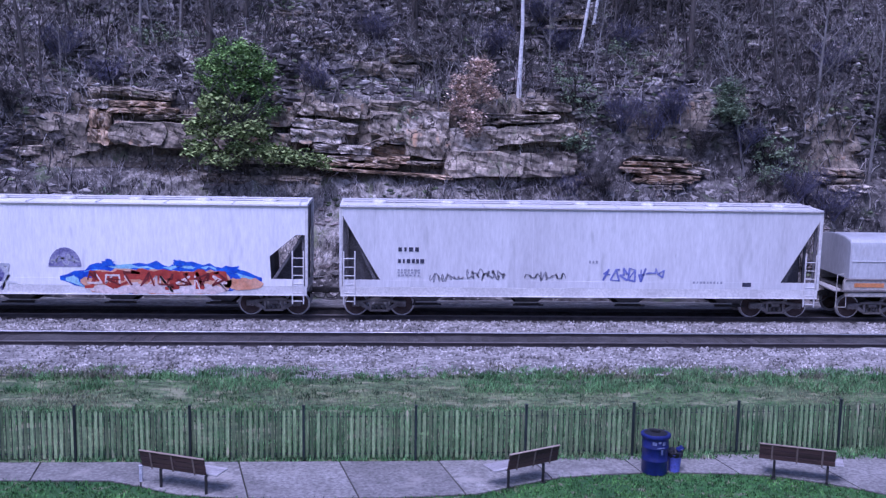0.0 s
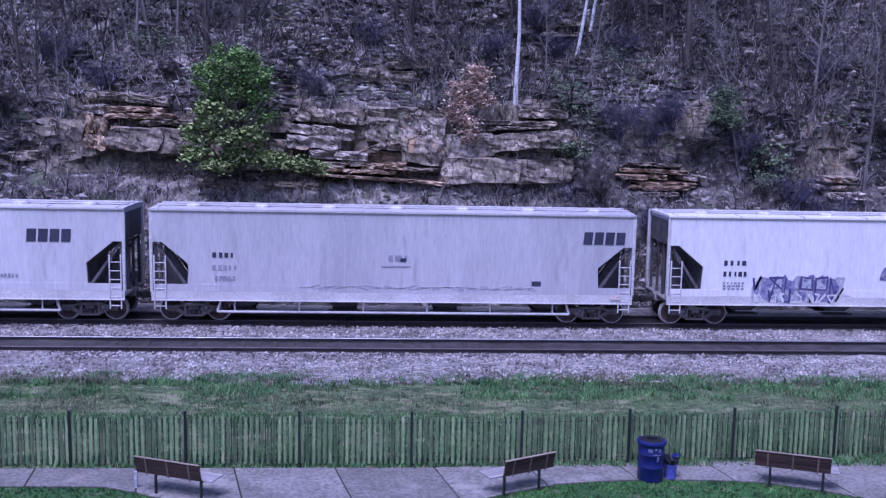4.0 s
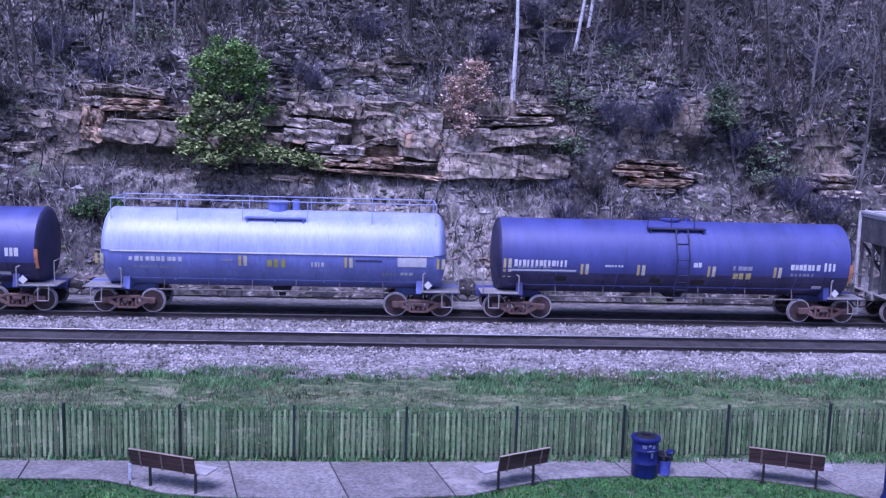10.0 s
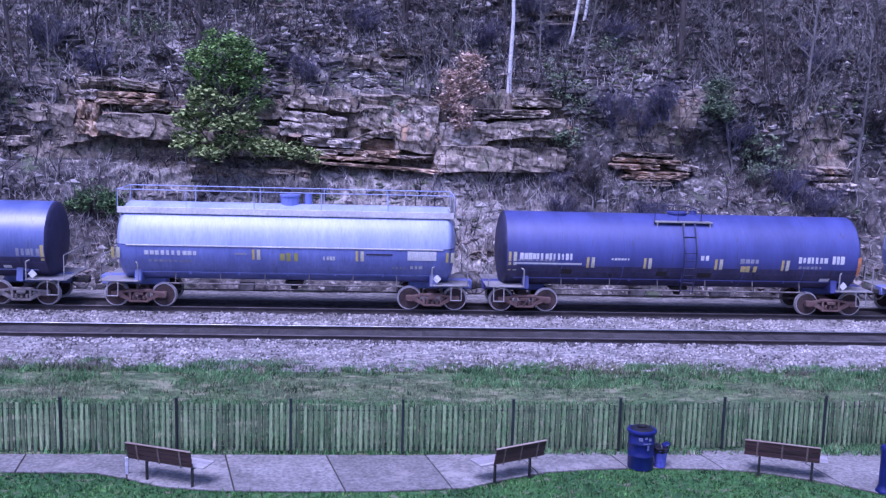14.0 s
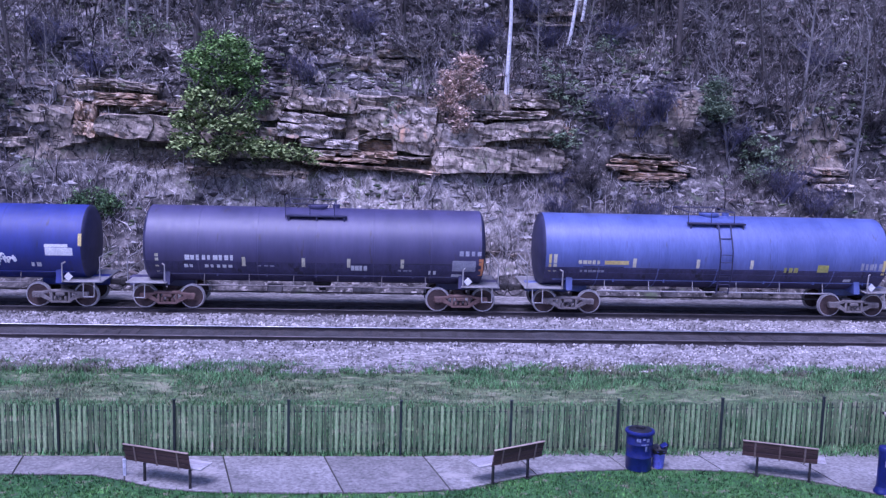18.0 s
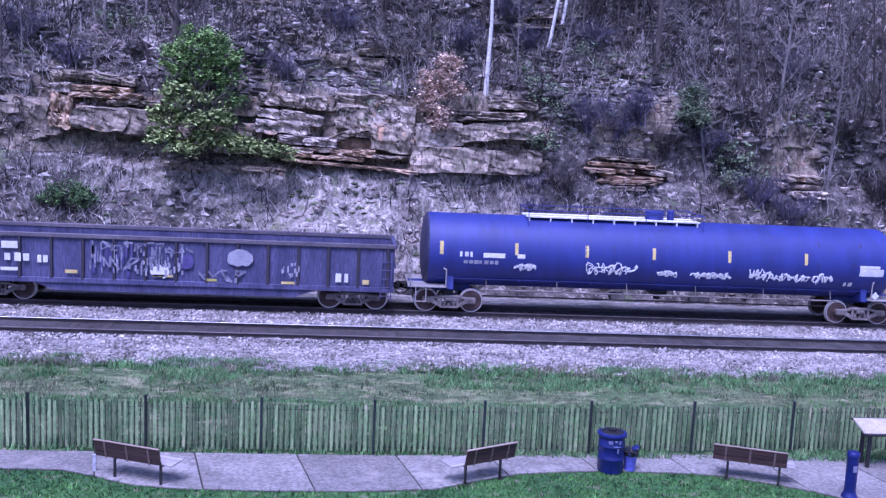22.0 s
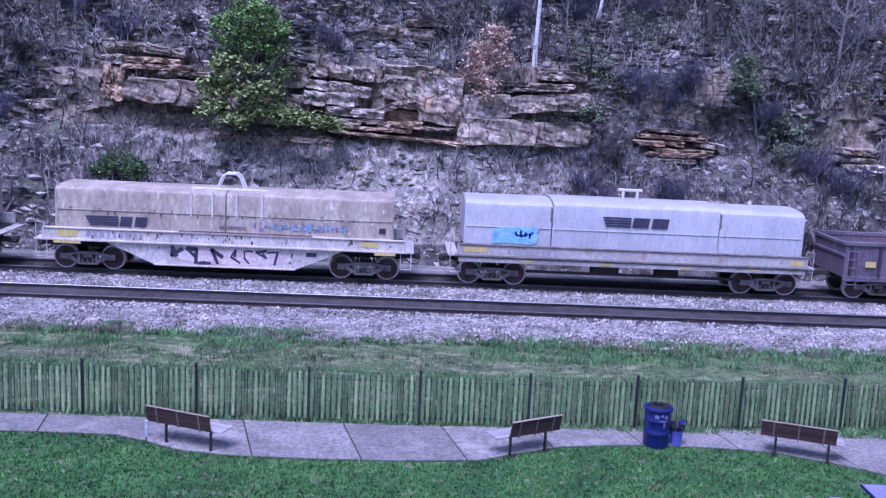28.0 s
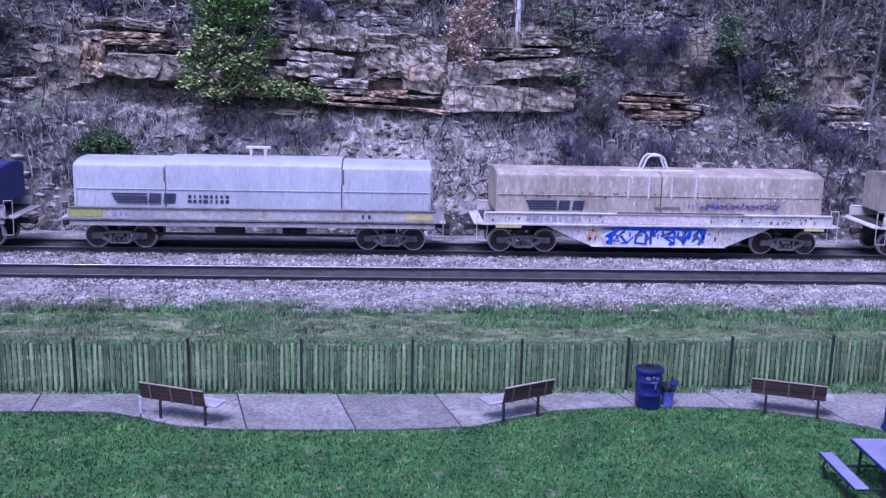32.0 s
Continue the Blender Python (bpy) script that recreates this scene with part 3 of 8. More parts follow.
def build_hill():
    xs = np.concatenate([[-1500, -600, -250, -120, -70, -45], np.arange(-32, 40.01, 0.22), [52, 80, 130, 260, 600, 1500]])
    rows = hill_rows()
    X, R = np.meshgrid(xs, np.arange(len(rows)))
    Y, Z = rows[R, 0], rows[R, 1]
    push, lift = hill_shift(X, Y, Z)
    V = np.stack([X, Y - push * 0.75, Z + lift], -1).reshape(-1, 3)
    nx = len(xs)
    F = [(j * nx + i, j * nx + i + 1, (j + 1) * nx + i + 1, (j + 1) * nx + i) for j in range(len(rows) - 1) for i in range(nx - 1)]
    me = raw_mesh("hillside", V.tolist(), F, M_SOIL)
    me.materials.append(M_ROCK)
    me.materials.append(M_TALUS)
    mid = np.empty(len(me.polygons) * 3)
    me.polygons.foreach_get("center", mid)
    mx, my, mz = mid.reshape(-1, 3).T
    o = mx * 0
    rocky = (mz > 4.9 + lattice(mx * 0.4, o, o, 31) * 0.8) & (mz < 8.0 + 1.8 * lattice(mx * 0.3, o, o, 33)) & (my < 60)
    cover = lattice(mx * 0.35, mz * 0.8, o, 35) < rock_share(mx) * 0.95
    wx = mx + 9.0 * (lattice(mx * 0.35, mz * 0.7, o, 38) - 0.5) + 4.0 * (lattice(mx * 1.3, mz * 1.7, o, 39) - 0.5)
    open_ = np.interp(wx, [-30, -18, -14, -9.5, -6.0, -3, 5, 14, 40], [-0.5, -0.45, -0.2, -0.02, 0.25, 0.5, 0.38, -0.4, -0.5])
    talus = (mz < 5.4) & (mz > 0.9) & (0.6 * lattice(mx * 0.45, mz * 0.7, o, 37) + 0.4 * lattice(mx * 2.0, mz * 2.4, o, 40) + open_ > 0.5)
    above = (mz > 8.6) & (mz < 13.2) & (0.5 * lattice(mx * 0.5, mz * 0.8, o, 43) + 0.5 * lattice(mx * 1.9, mz * 2.2, o, 44) > np.interp(mx, [-12, -8, 6, 9], [0.75, 0.5, 0.5, 0.75]))
    me.polygons.foreach_set("material_index", np.where(rocky & cover, 1, np.where(talus | above, 2, 0)).astype(np.int32))
    return thing("hillside", "steep wooded hillside with leaf litter and sandstone ledges", "hillside", kind="structure", geo=me)


def on_hill(x, z):
    """The place on the displaced face at that x and base height."""
    y = hill_y(z)
    p, l = hill_shift(np.array([float(x)]), np.array([y]), np.array([float(z)]))
    return (x, y - float(p[0]) * 0.75, z + float(l[0]))


def on_hill_many(x, z):
    y = np.interp(z, HILL_Z[:10], HILL_Y[:10])
    p, l = hill_shift(x, y, z)
    return np.stack([x, y - p * 0.75, z + l], -1)


build_hill()

# ---- ground, path and track bed ----
thing("ground", "mown green lawn and ground running out to the horizon", "ground", kind="structure",
      geo=raw_mesh("ground", [(-1600, -1600, 0), (1600, -1600, 0), (1600, 1600, 0), (-1600, 1600, 0)], [(0, 1, 2, 3)], M_LAWN))
nxv = 320
vv, vf = [], []
for j in range(14):
    for i in range(nxv + 1):
        x = -110 + 230 * i / nxv
        y = 22.0 + 8.6 * j / 13 + (0.25 * math.sin(x * 0.8) if j == 13 else 0)
        vv.append((x, y, 0.012 + (0.05 * noise.noise((x * 0.4, y * 0.4, 0)) + 0.05 if 0 < j < 11 else 0)))
for j in range(13):
    for i in range(nxv):
        k = j * (nxv + 1) + i
        vf.append((k, k + 1, k + nxv + 2, k + nxv + 1))
thing("verge", "uneven grass verge with dry patches between fence and ballast", "grass", kind="structure", geo=raw_mesh("verge", vv, vf, M_VERGE, True))


def build_ballast():
    prof = [(29.3, 0.0), (30.0, 0.03), (31.9, 0.12), (32.2, 0.13), (34.8, 0.13), (35.3, 0.11), (36.6, 0.12), (39.4, 0.12), (40.4, 0.08), (41.8, 0.03), (42.6, 0.0)]
    xs = np.concatenate([[-900, -300, -120, -60], np.arange(-30, 38, 0.25), [60, 120, 300, 900]])
    ys = np.concatenate([np.linspace(a[0], b[0], max(2, int((b[0] - a[0]) / 0.22)), endpoint=False) for a, b in zip(prof, prof[1:])] + [[42.6]])
    X, Y = np.meshgrid(xs, ys)
    Z = np.interp(Y, [p[0] for p in prof], [p[1] for p in prof]) + 0.02
    Z += (lattice(X * 3, Y * 3, X * 0, 41) - 0.5) * 0.05 + (lattice(X * 0.6, Y * 0.9, X * 0, 43) - 0.5) * 0.05
    toe = np.clip((Y - 29.2) / 0.5, 0, 1)
    Yd = Y + (1 - np.clip((Y - 29.3) / 2, 0, 1)) * (lattice(X * 0.35, X * 0, X * 0, 45) - 0.5) * 1.3
    Z = Z * toe
    nx = len(xs)
    F = [(j * nx + i, j * nx + i + 1, (j + 1) * nx + i + 1, (j + 1) * nx + i) for j in range(len(ys) - 1) for i in range(nx - 1)]
    YF = np.repeat((ys[:-1] + ys[1:]) / 2, nx - 1)
    me = raw_mesh("track_bed", np.stack([X, Yd, Z], -1).reshape(-1, 3).tolist(), F, M_BALLAST)
    me.materials.append(M_DARKBED)
    wob = 0.18 * (lattice(np.tile((xs[:-1] + xs[1:]) / 2, len(ys) - 1) * 0.8, YF * 0, YF * 0, 47) - 0.5)
    me.polygons.foreach_set("material_index", ((np.abs(YF - 33.5 + wob) < 0.86) | ((YF + wob > 36.9) & (YF < 39.1))).astype(np.int32))
    thing("track_bed", "pale grey crushed-stone bed under two railway tracks", "ballast", kind="structure",
          geo=me)
    V, Fs = [], []
    n = 15000
    px = RNG.uniform(-17, 23, n)
    py = np.where(RNG.random(n) < 0.62, RNG.uniform(29.5, 32.6, n), RNG.uniform(34.4, 36.9, n))
    for x, y in zip(px, py):
        z = float(np.interp(y, [p[0] for p in prof], [p[1] for p in prof])) + 0.03
        s = RNG.uniform(0.03, 0.07)
        k = len(V)
        j = RNG.uniform(0.6, 1.25, 6) * s
        a = RNG.uniform(0, 3.1)
        c, d = math.cos(a), math.sin(a)
        V += [(x + c * j[0], y + d * j[0], z), (x - d * j[1], y + c * j[1], z), (x - c * j[2], y - d * j[2], z), (x + d * j[3], y - c * j[3], z), (x + d * 0.2 * s, y, z + j[4]), (x, y, z - j[5])]
        for q in range(4):
            Fs += [(k + q, k + (q + 1) % 4, k + 4), (k + (q + 1) % 4, k + q, k + 5)]
    thing("ballast_stones", "loose pale grey crushed stones beside the rails", "stones", kind="stuff", geo=raw_mesh("ballast_stones", V, Fs, M_STONE))


build_ballast()


def build_path():
    far = lambda x: 21.92 + 0.055 * max(0, x - 1) if x < 8 else 22.3
    nx_, ny_ = [-60, -8.4, -6.0, -5.3, -4.4, -3.2, -1.5, 0.4, 2.1, 3.0, 4.0, 5.0, 6.2, 7.6, 8.8, 10.0, 10.9, 12.0, 14.0, 60], [20.9, 20.85, 20.8, 20.5, 20.02, 19.8, 19.76, 19.78, 19.96, 20.45, 20.88, 21.05, 21.15, 21.1, 20.97, 20.45, 19.9, 19.0, 17.8, 17.0]
    near = lambda x: float(np.interp(x, nx_, ny_))
    xs = [-60] + [-10 + 0.5 * i for i in range(50)] + [60]
    vs = [(x, far(x) + 0.02, 0.012) for x in xs] + [(x, near(x) - 0.02, 0.012) for x in xs]
    k = len(xs)
    path = thing("path", "pale concrete footpath with dark joints", "path", kind="structure",
                 geo=raw_mesh("path", vs, [(i + k, i + 1 + k, i + 1, i) for i in range(k - 1)], M_JOINT))
    cuts = [-60.0, -20, -16.8, -14.5, -12.2, -10.0, -7.85, -5.58, -3.35, -1.02, 1.3, 3.5, 5.7, 7.9, 10.1, 12.3, 14.6, 17, 60]
    lean = lambda x: 0.13 if x < -6 else 0.24
    for a, b in zip(cuts, cuts[1:]):
        a, b = a + 0.02, b - 0.02
        n = max(2, min(10, int((b - a) / 0.25)))
        top, low = [], []
        for i in range(n + 1):
            x = a + (b - a) * i / n
            xx = x
            for _ in range(3):
                xx = x + lean(x) * (far(x) - near(xx))
            top.append((x, far(x)))
            low.append((xx, near(xx)))
        geo = Geo().prism(low + top[::-1], "z", 0.0, 0.035)
        part("paving_slab", geo, M_CONCRETE, path)


build_path()


def build_track(name, label, y0):
    rails = thing(name, label, "railway track", kind="structure", at=(0, y0, 0))
    for s in (-1, 1):
        g = Geo()
        sec = [(-0.07, 0.125), (0.07, 0.125), (0.07, 0.14), (0.012, 0.155), (0.012, 0.25), (0.036, 0.262), (0.036, 0.296), (-0.036, 0.296), (-0.036, 0.262), (-0.012, 0.25), (-0.012, 0.155), (-0.07, 0.14)]
        g.prism([(a + s * 0.7535, b) for a, b in sec], "x", -400, 400)
        g.cur = 1
        g.box(0, s * 0.7535, 0.283, 800, 0.078, 0.036, 0.008)
        shine = M_RAILTOP if s > 0 and y0 < 36 else M_RAILDULL
        part("rail", g, [M_RAIL, shine], rails)
    tie = Geo().box(0, 0, 0.09, 0.23, 2.6, 0.13, 0.012).mesh("sleeper", M_TIE)
    r = random.Random(3)
    for i in range(104):
        o = part("sleeper", tie, None, rails, at=(-25 + 0.56 * i + r.uniform(-0.03, 0.03), r.uniform(-0.04, 0.04), r.uniform(-0.01, 0.012)))
        o.rotation_euler = (0, 0, r.uniform(-0.02, 0.02))


build_track("track_near", "empty railway track with polished rails on dark wooden sleepers", 33.5)
build_track("track_far", "railway track under the train, rails on dark sleepers", 38.0)

# ---- rolling stock ----
FACE = -1.5
CACHE = {}
SPIN = []


def shared(key, make):
    if key not in CACHE:
        CACHE[key] = make()
    return CACHE[key]


def wheelset_mesh():
    g = Geo()
    for s in (-1, 1):
        y = s * 0.75
        o = s * 0.065
        g.cur = 0
        g.lathe([(y - o * 0.4, 0.0), (y - o * 0.4, 0.13), (y, 0.16), (y + o * 0.2, 0.36), (y - o, 0.375)], "y", n=28)
        g.lathe([(y + o * 1.2, 0.0), (y + o * 1.2, 0.12), (y + o * 0.5, 0.15), (y + o * 0.6, 0.38), (y + o, 0.41)], "y", n=28)
        g.cur = 1
        g.lathe([(y + o, 0.41), (y + o, 0.445), (y + o * 0.8, 0.452), (y - o * 0.6, 0.457), (y - o * 0.75, 0.482), (y - o * 1.1, 0.482), (y - o, 0.375)], "y", n=28)
        g.cur = 0
        g.lathe([(y + o, 0.1), (s * 1.07, 0.1), (s * 1.08, 0.085), (s * 1.08, 0.0)], "y", n=14)
        for k in range(3):
            a = k * math.tau / 3
            g.tube((0.05 * math.cos(a), s * 1.075, 0.05 * math.sin(a)), (0.05 * math.cos(a), s * 1.1, 0.05 * math.sin(a)), 0.018, n=6)
    g.tube((0, -0.75, 0), (0, 0.75, 0), 0.085, n=12)
    return g.mesh("wheelset", [M_WHEEL, M_RIM])


def side_frame_mesh(mat):
    g = Geo()
    for s in (-1, 1):
        g.box(s * 0.89, 0, 0.50, 0.30, 0.17, 0.24, 0.03)
        g.box(s * 0.64, 0, 0.585, 0.42, 0.15, 0.10, 0.02, ry=s * 0.12)
        g.prism([(s * 0.78, 0.44), (s * 0.70, 0.60), (s * 0.30, 0.33), (s * 0.30, 0.21)], "y", -0.07, 0.07)
        g.box(s * 0.33, 0, 0.45, 0.09, 0.15, 0.36, 0.015)
    g.box(0, 0, 0.645, 0.98, 0.16, 0.11, 0.025)
    g.box(0, 0, 0.235, 0.74, 0.17, 0.085, 0.02)
    g.box(0, -0.01, 0.53, 0.34, 0.20, 0.13, 0.02)
    for x in (-0.19, 0, 0.19):
        for z in (0.30, 0.335, 0.37, 0.405, 0.44):
            g.lathe([(z - 0.014, 0.055), (z, 0.075), (z + 0.014, 0.055)], "z", (x, -0.02, 0), 10)
    return g.mesh("side_frame", mat)


def bogie(car, x, mat):
    bolster = shared(("bolster", mat.name), lambda: Geo().box(0, 0, 0.55, 0.36, 2.0, 0.22, 0.04).tube((0, 0, 0.6), (0, 0, 0.78), 0.2, n=14).box(0, 0, 0.36, 0.12, 1.9, 0.1, 0.02).mesh("bogie", mat))
    b = part("bogie", bolster, None, car, at=(x, 0, 0))
    fr = shared(("frame", mat.name), lambda: side_frame_mesh(mat))
    ws = shared("wheelset", wheelset_mesh)
    for s in (-1, 1):
        f = part("side_frame", fr, None, b, at=(0, s * 1.0, 0))
        f.rotation_euler = (0, 0, 0 if s < 0 else math.pi)
        w = part("wheelset", ws, None, b, at=(s * 0.89, 0, 0.457))
        SPIN.append((w, car, s * 0.89))
    return b


def coupler(car, x, s):
    g = Geo()
    g.box(x + s * 0.2, 0, 0.86, 0.55, 0.2, 0.2, 0.03)
    g.box(x + s * 0.52, 0.05 * s, 0.86, 0.22, 0.26, 0.28, 0.05)
    g.pipe([(x, -0.3, 0.8), (x + s * 0.25, -0.32, 0.6), (x + s * 0.5, -0.2, 0.55), (x + s * 0.6, -0.05, 0.7)], 0.025)
    part("coupler", g, M_UNDER, car)


def ladder(car, x, z0, z1, w, y, mat, along="x", step=0.33, name="ladder"):
    g = Geo()
    d = (w / 2, 0) if along == "x" else (0, w / 2)
    for s in (-1, 1):
        g.box(x + s * d[0], y + s * d[1], (z0 + z1) / 2, 0.05, 0.05, z1 - z0, 0.008)
    z = z0 + 0.12
    while z < z1:
        g.tube((x - d[0], y - d[1], z), (x + d[0], y + d[1], z), 0.02, n=6)
        z += step
    return part(name, g, mat, car)


def bars(car, x, z, w, h, mat, count=4, rows=1, y=FACE, name="lettering", seed=0, label=""):
    """A mark that cannot be read: plain blocks, a row of them or several."""
    g = Geo()
    r = random.Random(seed + int(x * 100))
    rh = h / rows
    for k in range(rows):
        cx, n = x, count if k == 0 else max(2, count + r.choice((-1, 0, 1)))
        cw = w / n
        tall = rh * (0.72 if rows > 1 else 1)
        for i in range(n):
            ww = cw * r.uniform(0.35, 0.88)
            hh = tall * r.uniform(0.8, 1.0)
            g.box(cx + cw * (i + 0.5) + cw * r.uniform(-0.06, 0.06), y - 0.003, z - rh * (k + 0.5), ww, 0.006, hh)
    return tagged(part(name, g, mat, car), label, kind="stuff" if count * rows > 1 else "")


def plate(car, x, z, w, h, mat, y=FACE, name="marking", label=""):
    return part(name, Geo().box(x, y - 0.004, z, w, 0.008, h), mat, car, label)


def spray(car, x, z, w, h, mat, seed, layer=1, y=FACE, power=3.0, rough=0.16, name="graffiti", label="", parent=None):
    """A painted patch with a wandering outline, laid flat on the car's side."""
    r = random.Random(seed)
    ctl = [1 + rough * r.uniform(-1.0, 0.9) for _ in range(18)]
    pts = []
    n = 72
    for i in range(n):
        a = math.tau * i / n
        c, s = math.cos(a), math.sin(a)
        k = (abs(c) ** power + abs(s) ** power) ** (-1 / power)
        u = i * 18 / n
        j, f = int(u), u - int(u)
        f = f * f * (3 - 2 * f)
        k *= ctl[j % 18] * (1 - f) + ctl[(j + 1) % 18] * f
        pts.append((x + w / 2 * k * c, z + h / 2 * k * s))
    yy = y - 0.004 * layer
    return part(name, Geo().prism(pts, "y", yy - 0.002, yy + 0.002), mat, parent or car, label)


def scrawl(car, x, z, w, h, mat, seed, thick=0.05, strokes=7, layer=1, y=FACE, name="graffiti", label="", bend=None):
    """One running, looping line of spray paint; bend: radius and centre height of a round side."""
    r = random.Random(seed)
    g = Geo()
    p = [r.uniform(0, 6.28) for _ in range(5)]
    m = [r.uniform(0.7, 1.4) for _ in range(4)]
    n = strokes * 9
    pts = []
    for i in range(n + 1):
        t = i / n
        a = math.tau * strokes * t
        pts.append((x - w / 2 + w * t + 0.42 * w / strokes * math.sin(a * m[0] + p[0]),
                    z + h / 2 * (0.62 * math.sin(a * m[1] + p[1]) + 0.38 * math.sin(a * 1.9 * m[2] + p[2])) * (0.75 + 0.25 * math.sin(a * 0.37 + p[3]))))
    for (ax, az), (bx, bz) in zip(pts, pts[1:]):
        L = math.hypot(bx - ax, bz - az)
        cz = (az + bz) / 2
        yy = y - 0.004 * layer if bend is None else skin_y(bend[0], bend[1], cz) + 0.012
        g.box((ax + bx) / 2, yy, cz, L + thick * 0.5, 0.004 if bend is None else 0.05, thick * r.uniform(0.6, 1.4), ry=-math.atan2(bz - az, bx - ax))
    return part(name, g, mat, car, label)


def patch(car, x, z, w, h, mat, seed, layer=1, y=FACE, jag=0.2, name="graffiti", label="", parent=None, steps=26, ends=5):
    """A long painted patch with ragged upper and lower edges."""
    r = random.Random(seed)
    top, low = [], []
    for i in range(steps + 1):
        u = -1 + 2 * i / steps
        k = max(0.12, 1 - abs(u) ** ends)
        px = x + u * w / 2 + r.uniform(-0.3, 0.3) * w / steps
        top.append((px, z + h / 2 * k * (1 + jag * r.uniform(-1, 1))))
        low.append((px, z - h / 2 * k * (1 + jag * 0.5 * r.uniform(-1, 1))))
    yy = y - 0.004 * layer
    return part(name, Geo().prism(low + top[::-1], "y", yy - 0.002, yy + 0.002), mat, parent or car, label)


def glyphs(car, x, z, w, h, mat, count, seed, thick=0.08, y=FACE, layer=1, name="letter", label=""):
    """A row of unreadable sprayed letters, each one running chain of straight strokes."""
    r = random.Random(seed)
    cw = w / count
    for k in range(count):
        cx = x - w / 2 + cw * (k + 0.5)
        pts = [(cx + i * cw * 0.38 + r.uniform(-0.04, 0.04), z + j * h * 0.45 + r.uniform(-0.04, 0.04)) for i in (-1, 0, 1) for j in (-1, 0, 1)]
        a = r.randrange(9)
        g = Geo()
        for _ in range(r.choice((3, 4, 4, 5))):
            b = r.choice([q for q in range(9) if q != a])
            (ax, az), (bx, bz) = pts[a], pts[b]
            g.box((ax + bx) / 2, y - 0.004 * layer - 0.0006 * (a % 4), (az + bz) / 2, math.hypot(bx - ax, bz - az) + thick * 0.6, 0.004, thick * r.uniform(0.7, 1.4), ry=-math.atan2(bz - az, bx - ax))
            a = b
        part(name, g, mat, car, label)


def streaks(car, x, z, w, h, mat, n, seed, y=FACE, layer=1, name="graffiti", label=""):
    """Paint smeared in many short upright runs over a stretch of the side."""
    r = random.Random(seed)
    g = Geo()
    for k in range(n):
        sw, sh = r.uniform(0.025, 0.09), h * r.uniform(0.1, 0.42)
        px = x + w * (r.uniform(-0.5, 0.5) if k % 3 else round(r.uniform(-0.5, 0.5) * 5) / 5 + r.uniform(-0.05, 0.05))
        g.box(px, y - 0.004 * layer - 0.0007 * (k % 5), z + r.uniform(-0.5, 0.5) * (h - sh), sw, 0.004, sh)
    return tagged(part(name, g, mat, car), label=label, kind="stuff") or car


CARS = []


def car_at(name, label, category, x0, x1):
    car = thing(name, label, category, group="freight train", at=((x0 + x1) / 2, 38.0, 0.3))
    CARS.append((car, (x0 + x1) / 2))
    return car


